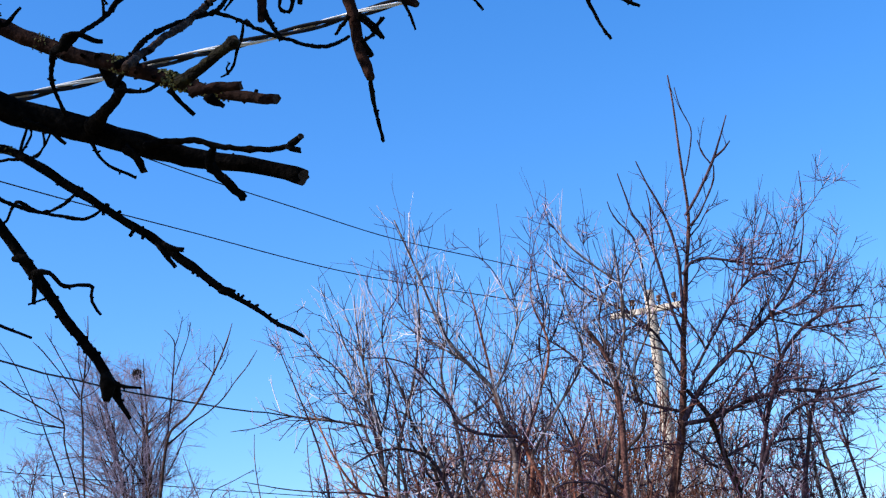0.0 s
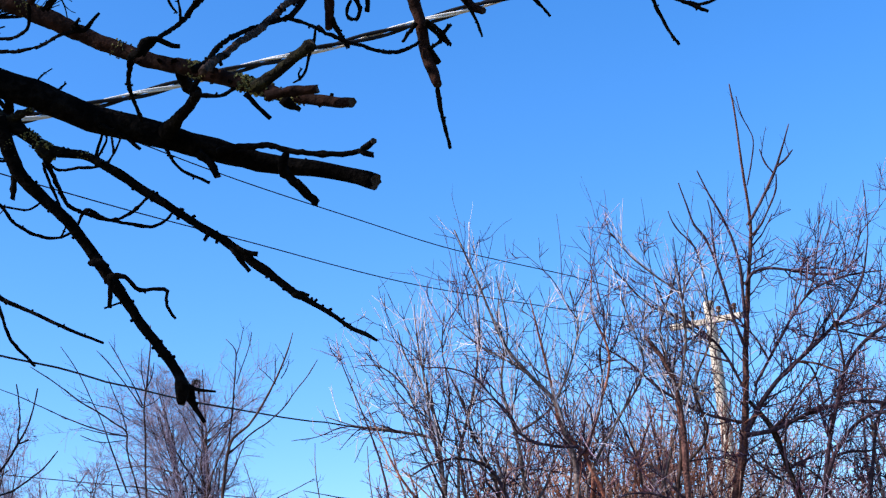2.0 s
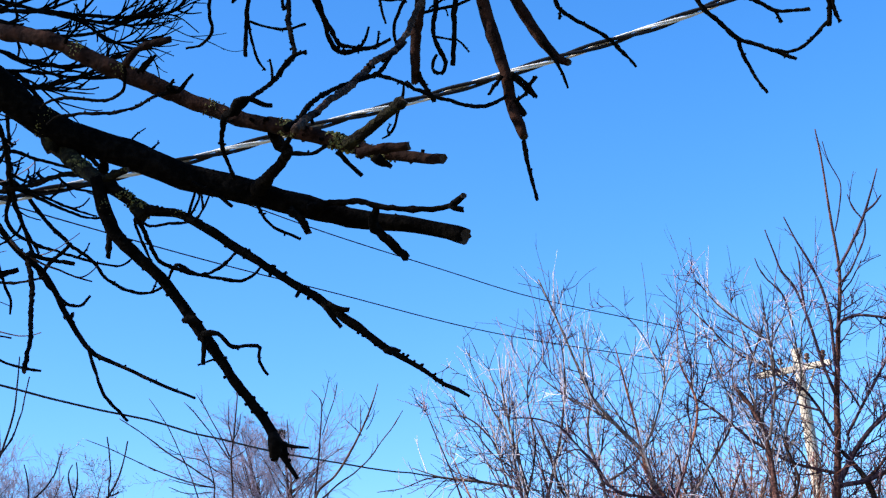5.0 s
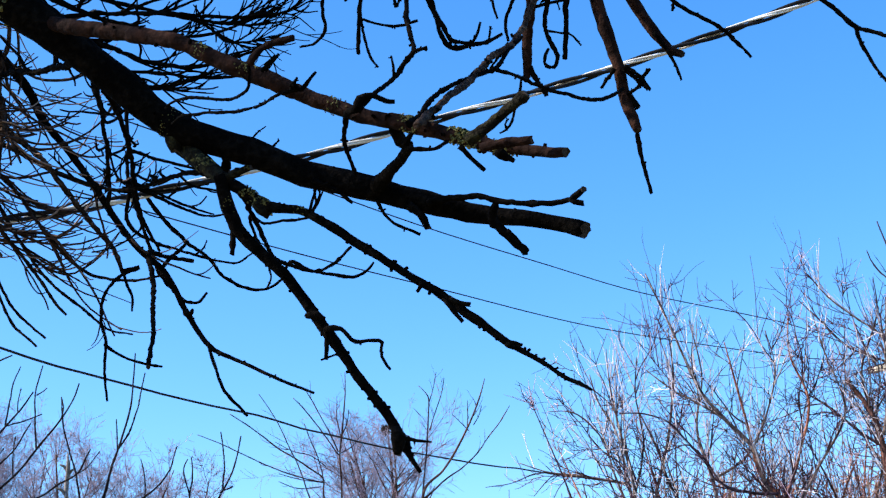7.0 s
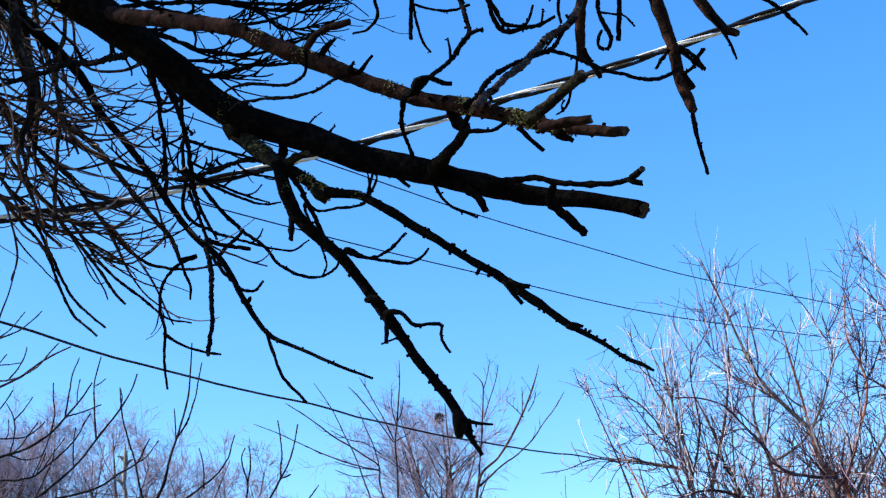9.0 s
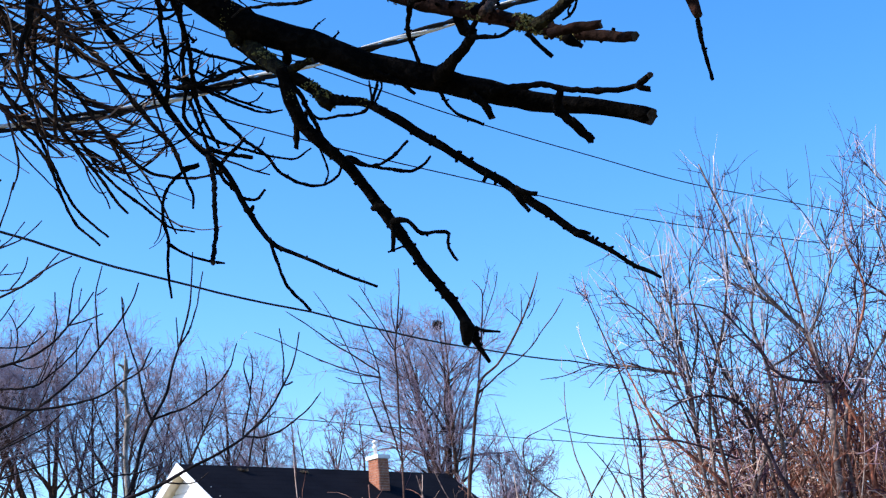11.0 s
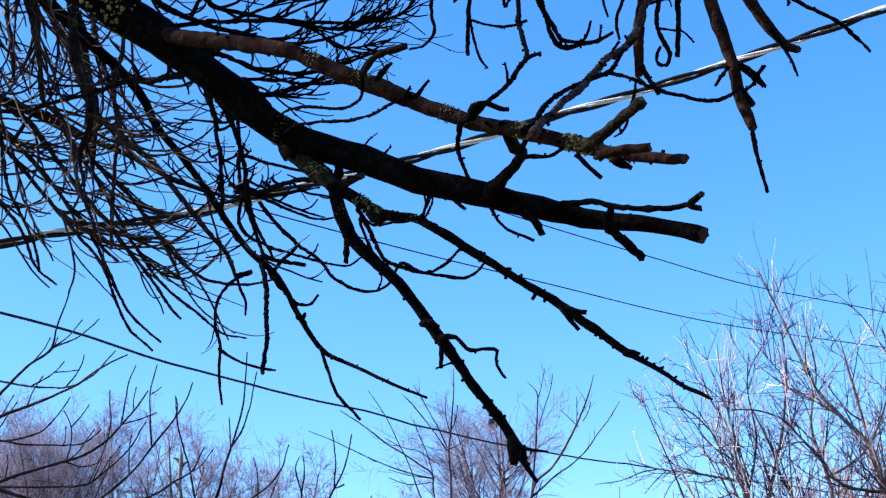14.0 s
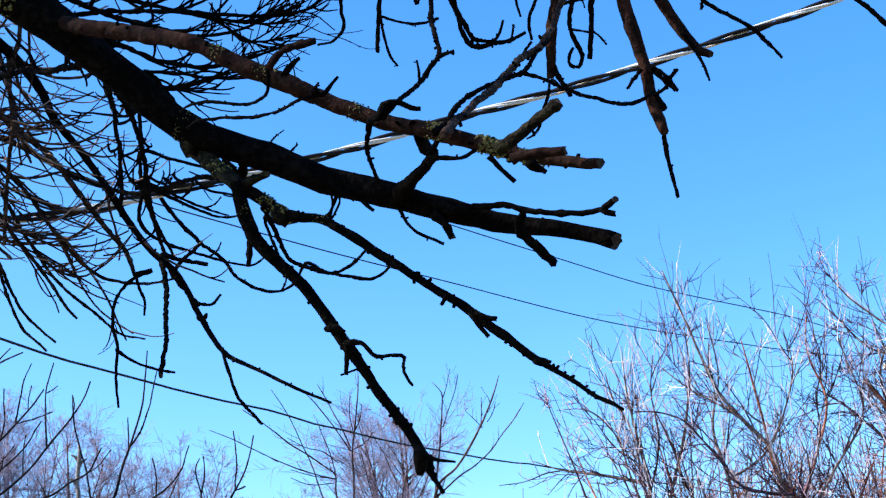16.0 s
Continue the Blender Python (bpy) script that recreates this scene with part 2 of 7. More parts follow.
def limb(name, parent, mat, rows, rough=0.12):
    """A limb, branch or twig along a curve of (x, y, z, radius), knobbly, with a blunt or sawn end."""
    r0 = max(row[3] for row in rows)
    coarse = rows[0][1] > 9.0  # stands well away from the path
    C = spline(rows, max(0.035 if coarse else 0.01, r0 * (0.42 if r0 > 0.015 else 0.7)) if r0 < 0.1 else 0.12)
    P, R = C[:, :3], np.maximum(C[:, 3], 0.0006)
    s = len(P)
    sides = (10 if coarse else 18) if r0 > 0.02 else 7 if r0 > 0.006 else 5
    wave = np.cumsum(rng.normal(0, 1, (s, 3)), 0)
    wave -= np.linspace(0, 1, s)[:, None] * wave[-1]
    P = P + wave * np.minimum(R, 0.03)[:, None] * (0.055 if r0 > 0.012 else 0.13)
    knob = 1 + rough * rng.normal(0, 1, (s, 1)) * 0.6 + rough * 0.8 * rng.normal(0, 1, (s, sides))
    nodes = rng.random(s) < (0.1 if r0 < 0.02 else 0.05)
    knob[nodes] += rng.uniform(0.1, 0.45, (nodes.sum(), 1)) * (rng.random((nodes.sum(), sides)) < 0.6)
    if r0 > 0.015:  # rounded swellings rather than facets
        knob = 1 + (knob - 1) * 0.55
        knob = (knob + np.roll(knob, 1, 1) + np.roll(knob, -1, 1)) / 3 + 0.02 * rng.normal(0, 1, (s, sides))
        knob[1:-1] = (knob[:-2] + 2 * knob[1:-1] + knob[2:]) / 4
        slow = np.interp(np.arange(s), np.arange(0, s + 9, 7), 1 + rng.normal(0, 0.05, len(np.arange(0, s + 9, 7))))
        knob = knob * slow[:, None]
    knob[-1] = 1
    v, q = tube_mesh(P[None], (R[:, None] * knob)[None], sides)
    if R[-1] > 0.005:  # an uneven cut
        v[-sides:] += unit(P[-1] - P[-3]) * (R[-1] * rng.uniform(-0.45, 0.3, (sides, 1)))
    faces = q.tolist() + [list(range(sides))[::-1], list(range(len(v) - sides, len(v)))]
    ob = put(name, v, faces, [mat, SAWN if R[-1] > 0.006 else mat], parent)
    ob.data.polygons[len(faces) - 1].material_index = 1
    ob.data.polygons[len(faces) - 1].use_smooth = False
    SPINE[ob.name] = (P, R)
    return ob


def sprout(P, D, L, R, seg, up=0.05, wob=0.12, tip=0.3, curl=0.0):
    """Curves that leave the points P along D, bending upwards by up, wandering by wob and each with a bend of its own."""
    d, pts = unit(D), [P]
    bend = rng.normal(0, curl, d.shape)
    up = np.asarray(up, float)
    for _ in range(seg):
        d = d + rng.normal(0, wob, d.shape) + bend
        d[:, 2] += up
        d = unit(d)
        pts.append(pts[-1] + d * (L / seg)[:, None])
    return np.stack(pts, 1), R[:, None] * np.linspace(1, tip, seg + 1)


def leave(P, R, n, lo, hi, angle, turn=0.35, along=None):
    """Where and which way n shoots leave each of the curves P (N, S, 3): points, directions and the radius there."""
    N, S, _ = P.shape
    u = rng.uniform(lo, hi, (N, n)) * (S - 1)
    k = np.minimum(u.astype(int), S - 2)
    f = (u - k)[..., None]
    i = np.arange(N)[:, None]
    at = P[i, k] * (1 - f) + P[i, k + 1] * f
    T = unit(P[i, k + 1] - P[i, k])
    side = unit(np.cross(T, rng.normal(0, 1, T.shape)))
    if along is not None:
        side = unit(side + np.asarray(along))
    a = np.clip(rng.normal(angle, turn * angle, (N, n)), 0.1, 1.6)[..., None]
    D = T * np.cos(a) + side * np.sin(a)
    r = R[i, k] * (1 - f[..., 0]) + R[i, k + 1] * f[..., 0]
    return at.reshape(-1, 3), D.reshape(-1, 3), r.reshape(-1)


def join(name, pieces, mat, parent, label="", sides=3, kind=""):
    """Many thin shoots joined into one part."""
    vs, qs, n = [], [], 0
    for P, R in pieces:
        v, q = tube_mesh(P, R, sides)
        vs.append(v), qs.append(q + n)
        n += len(v)
    ob = put(name, np.concatenate(vs), np.concatenate(qs), mat, parent, label)
    if kind:
        ob["kind"] = kind
    return ob


def even(ob, n=24):
    """A limb's curve as n even points, shaped for leave()."""
    P, R = SPINE[ob.name]
    u = np.linspace(0, len(P) - 1, n)
    k = np.minimum(u.astype(int), len(P) - 2)
    f = u - k
    return (P[k] + (P[k + 1] - P[k]) * f[:, None])[None], (R[k] + (R[k + 1] - R[k]) * f)[None]


def box(name, lo, hi, mat, parent=None, label="", m=None, bevel=0.0):
    """A box between two corners, turned by m, with softened edges."""
    bm = bmesh.new()
    bmesh.ops.create_cube(bm, size=1)
    lo, hi = Vector(lo), Vector(hi)
    for v in bm.verts:
        v.co = Vector(lo[k] + (v.co[k] + 0.5) * (hi[k] - lo[k]) for k in range(3))
    if bevel:
        bmesh.ops.bevel(bm, geom=bm.edges[:], offset=bevel, segments=1, affect="EDGES")
    if m is not None:
        bm.transform(m)
    verts, faces = [tuple(v.co) for v in bm.verts], [[v.index for v in f.verts] for f in bm.faces]
    bm.free()
    return put(name, verts, faces, mat, parent, label, smooth=False)


def turned(name, profile, at, mat, parent=None, label="", sides=14, m=None):
    """A lathe shape: (radius, height) from bottom to top."""
    a = np.arange(sides) * 2 * np.pi / sides
    v = np.array([(r * math.cos(b), r * math.sin(b), z) for r, z in profile for b in a])
    i = np.arange(len(v)).reshape(-1, sides)
    q = np.stack([i[:-1], np.roll(i, -1, 1)[:-1], np.roll(i, -1, 1)[1:], i[1:]], -1).reshape(-1, 4).tolist()
    q += [i[0][::-1].tolist(), i[-1].tolist()]
    if m is not None:
        v = np.array([m @ Vector(p) for p in v])
    return put(name, v + np.asarray(at), q, mat, parent, label)


# ---- ground ----
gx = np.concatenate([-np.geomspace(2000, 4, 26), np.linspace(-3, 3, 7), np.geomspace(4, 2000, 26)])
X, Y = np.meshgrid(gx, gx + 15)
Z = np.array([0.12 * noise.noise((x * 0.12, y * 0.12, 0)) if abs(x) + abs(y) < 120 else 0.0 for x, y in zip(X.ravel(), Y.ravel())]) - 0.06
gi = np.arange(X.size).reshape(X.shape)
ground = put("ground", np.stack([X.ravel(), Y.ravel(), Z], 1), np.stack([gi[:-1, :-1], gi[:-1, 1:], gi[1:, 1:], gi[1:, :-1]], -1).reshape(-1, 4), GRASS)
tagged(ground, "dormant straw-coloured winter lawn", "ground", kind="structure")

# ---- house with a gable to the sun ----
house = thing("house", (-3.7, 40.2, -0.1), "low white gabled house with dark shingle roof", "house")
HX = Vector((6.69, 5.9, 0)).normalized()  # along the ridge
HF = Vector((HX.y, -HX.x, 0))  # out of the front
H0 = Vector((-7.0, 36.46, 0))  # under the gable's peak
hm = Matrix(((HX.x, HF.x, 0, H0.x), (HX.y, HF.y, 0, H0.y), (0, 0, 1, 0), (0, 0, 0, 1)))
LONG, DEEP, RIDGE, RISE, OVER = 8.9, 4.6, 6.98, 0.68, 0.32
EAVE = RIDGE - RISE * (DEEP + 0.45)


def slab(name, pts, mat, parent, thick, label="", smooth=False):
    """A flat plate: its top outline, and its thickness straight down."""
    n = len(pts)
    v = [hm @ Vector(p) for p in pts] + [hm @ (Vector(p) - Vector((0, 0, thick))) for p in pts]
    f = [list(range(n)), list(range(2 * n - 1, n - 1, -1))] + [[k, n + k, n + (k + 1) % n, (k + 1) % n] for k in range(n)]
    return put(name, [tuple(p) for p in v], f, mat, parent, label, smooth)


top, low, run = RIDGE, EAVE, DEEP + 0.45
roof = slab("roof", [(0, 0, top), (LONG, 0, top), (LONG, run, low), (0, run, low)], SHINGLE, house, 0.14, "dark blue-grey asphalt shingle roof slope")
slab("roof", [(LONG, 0, top), (0, 0, top), (0, -run, low), (LONG, -run, low)], SHINGLE, house, 0.14)
# courses of shingles on the front slope
for k in range(24):
    a, b = k / 24, (k + 1) / 24 + 0.004
    slab("shingle_course", [(0.01, a * run, top - a * (top - low) + 0.012), (LONG - 0.01, a * run, top - a * (top - low) + 0.012),
                            (LONG - 0.01, b * run, top - b * (top - low) + 0.0145), (0.01, b * run, top - b * (top - low) + 0.0145)], SHINGLE, roof, 0.022)
for side in (1, -1):
    for x0, wide in ((-0.03, 0.03), (LONG, 0.03)):
        slab("fascia", [(x0, 0, top + 0.03), (x0 + wide, 0, top + 0.03), (x0 + wide, side * run, low + 0.03), (x0, side * run, low + 0.03)][:: 1 if side > 0 else -1],
             SIDING if x0 < 1 else SHINGLE, house, 0.24, "white painted rake board" if x0 < 1 else "dark rake edge")
    slab("soffit", [(0, side * 0.02, top - 0.18), (OVER, side * 0.02, top - 0.18), (OVER, side * run, low - 0.18), (0, side * run, low - 0.18)][:: 1 if side > 0 else -1],
         SOFFIT, house, 0.02, "boarded soffit, cream from painted-in ground bounce")
wall_top = RIDGE - RISE * DEEP - 0.16
v = [hm @ Vector(p) for x in (OVER, LONG - OVER) for p in ((x, -DEEP, -0.1), (x, DEEP, -0.1), (x, DEEP, wall_top), (x, 0, RIDGE - 0.2), (x, -DEEP, wall_top))]
put("wall", [tuple(p) for p in v], [[4, 3, 2, 1, 0], [5, 6, 7, 8, 9], [0, 1, 6, 5], [1, 2, 7, 6], [2, 3, 8, 7], [3, 4, 9, 8], [4, 0, 5, 9]], SIDING, house, "white painted gable walls", smooth=False)
for k in range(22):  # clapboards on the sunny gable
    z = 0.4 + k * 0.28
    half = DEEP if z < wall_top else max(0.1, (RIDGE - 0.25 - z) / RISE)
    slab("clapboard", [(OVER - 0.03, -half, z + 0.28), (OVER - 0.005, -half, z + 0.28), (OVER - 0.005, half, z + 0.28), (OVER - 0.03, half, z + 0.28)], SIDING, house, 0.26)
for x in (2.2, 6.4):
    window = slab("window", [(x, DEEP + 0.01, 2.1), (x + 1.1, DEEP + 0.01, 2.1), (x + 1.1, DEEP + 0.05, 2.1), (x, DEEP + 0.05, 2.1)], SIDING, house, 1.3, "white framed window")
    slab("pane", [(x + 0.08, DEEP + 0.05, 2.02), (x + 1.02, DEEP + 0.05, 2.02), (x + 1.02, DEEP + 0.056, 2.02), (x + 0.08, DEEP + 0.056, 2.02)], WIRE, window, 1.14)

# brick chimney through the front slope
cx, cy = 5.8, 0.8
core = slab("chimney", [(cx - 0.17, cy - 0.22, 7.18), (cx + 0.17, cy - 0.22, 7.18), (cx + 0.17, cy + 0.22, 7.18), (cx - 0.17, cy + 0.22, 7.18)], MORTAR, house, 1.5, "red brick chimney with a white mortar cap")
for row in range(18):
    z = 5.85 + row * 0.0735
    for face in range(4):
        span = 0.22 if face % 2 == 0 else 0.17
        off = 0.17 if face % 2 == 0 else 0.22
        n = 2
        wide = 2 * span / n
        for k in range(n + 1 if row % 2 else n):
            a = -span + (k - 0.5 * (row % 2)) * wide
            lo, hi = max(a, -span) + 0.006, min(a + wide, span) - 0.006
            if hi - lo < 0.03:
                continue
            o = off + 0.012
            P = {0: [(-o, lo), (-o, hi), (-off + 0.01, hi), (-off + 0.01, lo)], 1: [(lo, o), (hi, o), (hi, off - 0.01), (lo, off - 0.01)],
                 2: [(o, lo), (o, hi), (off - 0.01, hi), (off - 0.01, lo)], 3: [(lo, -o), (hi, -o), (hi, -off + 0.01), (lo, -off + 0.01)]}[face]
            slab("brick", [(cx + p, cy + q, z + 0.063) for p, q in P], BRICK, core, 0.063)
slab("chimney_cap", [(cx - 0.22, cy - 0.27, 7.27), (cx + 0.22, cy - 0.27, 7.27), (cx + 0.22, cy + 0.27, 7.27), (cx - 0.22, cy + 0.27, 7.27)], CAP, core, 0.1, "white mortar cap")
pipe_at = hm @ Vector((cx, cy - 0.1, 7.27))
turned("flue_pipe", [(0.05, 0), (0.05, 0.22), (0.08, 0.23), (0.08, 0.27), (0.045, 0.28), (0.045, 0.36), (0.075, 0.37), (0.06, 0.43), (0.01, 0.45)], pipe_at, CAP, core, "white flue pipe with a cowl")

# tufts of moss and leaves lodged along the ridge
for x, y, size in ((1.75, 0.22, 0.1), (3.7, 0.2, 0.08)):
    at = hm @ Vector((x, y, RIDGE - y * RISE))
    tuft = thing("moss_tuft", tuple(at), "small dull brown tuft of moss and leaves on the roof", "moss", "tufts on the roof")
    n = 90
    way = unit(rng.normal(0, 1, (n, 3)) + [0, 0, 0.6])
    P = np.array(at) + rng.normal(0, 1, (n, 3)) * [size * 0.8, size * 0.5, 0.01]
    join("leaf_clump", [sprout(P, way, rng.uniform(0.4, 1.0, n) * size, np.full(n, 0.014), 3, -0.1, 0.3, 0.5)], DRY_LEAF, tuft, kind="stuff")

# ---- utility pole and lines ----
pole = thing("utility_pole", (10.3, 27.75, -0.05), "sun-bleached wooden utility pole with a crossarm", "utility pole")
foot, tip = np.array([10.3, 27.75, -0.1]), np.array([10.22, 27.3, 9.05])
pts = np.linspace(foot, tip, 14)
v, q = tube_mesh(pts[None], np.linspace(0.16, 0.105, 14)[None], 14)
put("pole", v, q.tolist() + [list(range(len(v) - 14, len(v)))], POLE_WOOD, pole, "weathered round pole")
a0, a1 = np.array([9.60, 27.93, 8.67]), np.array([10.76, 26.86, 8.60])
along = Vector(a1 - a0)
arm_m = Matrix.Translation((a0 + a1) / 2) @ along.to_track_quat("X", "Z").to_matrix().to_4x4()
arm = box("crossarm", (-along.length / 2, -0.15, -0.06), (along.length / 2, -0.04, 0.06), POLE_WOOD, pole, "bleached timber crossarm", arm_m, 0.01)
for x in (-0.64, -0.28, 0.3, 0.64):
    turned("insulator", [(0.02, 0), (0.02, 0.08), (0.05, 0.09), (0.06, 0.12), (0.035, 0.14), (0.055, 0.16), (0.05, 0.2), (0.02, 0.22)], (0, 0, 0), PORCELAIN, arm, "brown porcelain insulator",
           m=arm_m @ Matrix.Translation((x, -0.09, 0.06)))
for x in (-0.5, 0.5):
    brace = np.array([arm_m @ Vector((x, -0.17, -0.03)), Vector((10.235, 27.25, 8.05))])
    v, q = tube_mesh(np.linspace(brace[0], brace[1], 4)[None], np.full((1, 4), 0.018), 6)
    put("brace", v, q, POLE_WOOD, pole)


def wire(rows, r, label, sag=0.0, wob=0.0):
    """An overhead line through a few points."""
    C = spline(rows, 0.35)
    if wob:
        C[:, 2] += wob * np.sin(np.arange(len(C)) * 1.1) + rng.normal(0, wob * 0.4, len(C))
    v, q = tube_mesh(C[None], np.full((1, len(C)), r), 6)
    return tagged(put("overhead_line", v, q, WIRE), label, "overhead line", "overhead lines")


tipL, tipM = arm_m @ Vector((-0.64, -0.09, 0.27)), arm_m @ Vector((-0.28, -0.09, 0.27))
wire([(-14, -14, 4.5), (-3.369, 13.957, 8.661), (-1.484, 16.896, 8.988), (0.694, 19.613, 9.076), (2.585, 21.588, 9.103), (4.022, 22.979, 9.087), (7.310, 24.957, 8.861), tuple(tipL)], 0.0085, "thin dark power line to the pole")
wire([(-14, -12, 4.2), (-3.291, 13.911, 7.594), (-2.062, 16.187, 7.924), (-0.951, 17.830, 8.098), (0.634, 19.896, 8.293), (3.618, 22.753, 8.327), (5.426, 23.992, 8.326), (7.959, 25.451, 8.321), tuple(tipM)], 0.0085, "thin dark power line to the pole")
wire([(-6.5, -2, 4.2), (-4.122, 7.427, 4.666), (-3.386, 9.952, 4.92), (-2.305, 12.845, 5.117), (-1.381, 14.521, 5.2), (-0.588, 16.576, 5.378), (0.655, 18.595, 5.493), (2.597, 21.463, 5.709), (10.28, 27.6, 5.5)], 0.0105,
     "slack black telephone line below the power lines", wob=0.008)
wire([(-40, 10, 9.7), (-16.317, 35.611, 9.88), (-9.433, 46.286, 10.33), (-2.975, 51.262, 10.03), (2.333, 54.39, 9.66), (7.713, 56.985, 9.29), (30, 66, 8.2)], 0.016, "distant line beyond the house")

# twisted service drop: black conductors wound round a bare strand
drop = thing("service_cable", (-0.25, 5.02, 3.84), "twisted black and bare aluminium service cable overhead", "cable")
DROP = spline([(-4.2, 3.6, 2.75), (-1.995, 4.483, 3.323), (-1.481, 4.621, 3.472), (-1.133, 4.789, 3.569), (-0.706, 4.923, 3.705), (-0.247, 5.018, 3.839), (0.236, 5.063, 3.982), (0.729, 5.068, 4.105), (1.202, 5.031, 4.224),
               (1.52, 5.013, 4.313), (2.353, 4.9, 4.58), (6.0, 4.2, 5.9)], 0.03)
turns = np.arange(len(DROP)) * 0.03 * 2 * np.pi / 0.52 + 0.9 * np.sin(np.arange(len(DROP)) * 0.05)
T = unit(np.gradient(DROP, axis=0))
U = unit(np.cross(T, [[0.0, 0.0, 1.0]]))
V = np.cross(T, U)
for name, phase, r, away, mat, label in (("conductor", 0.0, 0.0075, 0.0112, WIRE, "black insulated conductor"), ("neutral_strand", 1.6, 0.0048, 0.0105, ALUMINIUM, "bare aluminium strand"), ("neutral_strand", 2.4, 0.0044, 0.0105, ALUMINIUM, "bare aluminium strand"),
                                         ("conductor", 3.9, 0.0075, 0.0112, WIRE, "black insulated conductor")):
    C = DROP + away * (np.cos(turns + phase)[:, None] * U + np.sin(turns + phase)[:, None] * V)
    v, q = tube_mesh(C[None], np.full((1, len(C)), r), 8)
    put(name, v, q, mat, drop, label)

def lichen(ob, at, n, size):
    """A crust of small upright lobes on the bark near a point."""
    P, R = SPINE[ob.name]
    k = int(np.clip(np.argmin(np.linalg.norm(P - np.asarray(at), axis=1)), 2, len(P) - 3))
    T = unit(P[k + 2] - P[k - 2])
    n = int(n * 2.2)
    side = unit(rng.normal(0, 1, (n, 3)) + np.array([-0.3, -0.6, 0.5]))
    side = unit(side - (side @ T)[:, None] * T)
    base = P[k] + T * rng.normal(0, size * 0.9, (n, 1)) + side * R[k] * 0.95
    a = sprout(base, side + rng.normal(0, 0.5, (n, 3)), rng.uniform(0.2, 0.8, n) * size * 0.4, rng.uniform(0.12, 0.26, n) * size, 2, 0, 0.5, 0.6)
    join("lichen_crust", [a], LICHEN, ob, "yellow-grey lichen crust", sides=5, kind="stuff")


# ---- the near tree ----
tree = thing("bare_tree", (-2.75, 3.5, -0.05), "bare tree with sawn, lichen-spotted limbs, bark darkened as in shade", "tree")
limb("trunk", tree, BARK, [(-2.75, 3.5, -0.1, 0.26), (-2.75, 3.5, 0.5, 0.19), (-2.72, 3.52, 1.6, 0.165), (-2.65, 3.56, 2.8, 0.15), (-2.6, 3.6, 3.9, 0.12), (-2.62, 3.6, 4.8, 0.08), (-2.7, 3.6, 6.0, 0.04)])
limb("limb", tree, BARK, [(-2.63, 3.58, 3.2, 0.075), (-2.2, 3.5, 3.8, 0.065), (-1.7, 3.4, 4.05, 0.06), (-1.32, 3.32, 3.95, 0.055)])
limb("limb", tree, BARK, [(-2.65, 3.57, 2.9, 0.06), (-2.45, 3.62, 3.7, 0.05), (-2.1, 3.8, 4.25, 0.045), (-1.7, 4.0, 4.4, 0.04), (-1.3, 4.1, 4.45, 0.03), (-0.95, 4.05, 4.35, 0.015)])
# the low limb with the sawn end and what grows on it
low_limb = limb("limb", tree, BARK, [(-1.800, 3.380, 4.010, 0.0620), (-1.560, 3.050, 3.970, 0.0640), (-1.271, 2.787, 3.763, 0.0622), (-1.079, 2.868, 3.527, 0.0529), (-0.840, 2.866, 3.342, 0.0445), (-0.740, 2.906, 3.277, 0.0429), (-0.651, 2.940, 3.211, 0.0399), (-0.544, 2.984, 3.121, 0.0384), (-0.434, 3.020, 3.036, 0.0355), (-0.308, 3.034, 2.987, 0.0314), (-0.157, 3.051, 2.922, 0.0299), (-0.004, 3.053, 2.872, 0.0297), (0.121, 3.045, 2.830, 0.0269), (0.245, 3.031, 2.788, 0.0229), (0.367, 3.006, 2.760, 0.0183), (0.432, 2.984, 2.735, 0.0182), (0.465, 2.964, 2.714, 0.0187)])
limb("branch", low_limb, BARK, [(0.126, 3.012, 2.814, 0.0101), (0.195, 2.986, 2.814, 0.0076), (0.244, 2.963, 2.804, 0.0069), (0.290, 2.945, 2.781, 0.0068), (0.361, 2.921, 2.764, 0.0062), (0.428, 2.890, 2.758, 0.0067), (0.448, 2.862, 2.764, 0.0067), (0.451, 2.839, 2.761, 0.0073)])
limb("stub", low_limb, BARK, [(0.450, 2.851, 2.763, 0.0063), (0.423, 2.851, 2.742, 0.0060), (0.440, 2.851, 2.735, 0.0066), (0.450, 2.850, 2.733, 0.0060)])
limb("stub", low_limb, BARK, [(0.273, 2.952, 2.790, 0.0062), (0.264, 2.973, 2.754, 0.0125), (0.294, 2.989, 2.724, 0.0106), (0.317, 3.001, 2.704, 0.0094), (0.336, 3.013, 2.686, 0.0100)])
limb("stub", low_limb, BARK, [(0.292, 2.960, 2.726, 0.0050), (0.309, 2.965, 2.707, 0.0037), (0.322, 2.970, 2.691, 0.0031)])
limb("stub", low_limb, BARK, [(0.085, 3.022, 2.822, 0.0114), (0.108, 3.025, 2.799, 0.0089), (0.123, 3.033, 2.764, 0.0082)])
limb("twig", low_limb, BARK, [(0.010, 3.035, 2.844, 0.0051), (0.026, 3.053, 2.814, 0.0038), (0.047, 3.065, 2.796, 0.0038), (0.079, 3.075, 2.783, 0.0039), (0.105, 3.084, 2.770, 0.0032)])
limb("twig", low_limb, BARK, [(-0.130, 3.013, 2.890, 0.0058), (-0.081, 3.034, 2.870, 0.0058), (-0.044, 3.056, 2.846, 0.0039)])
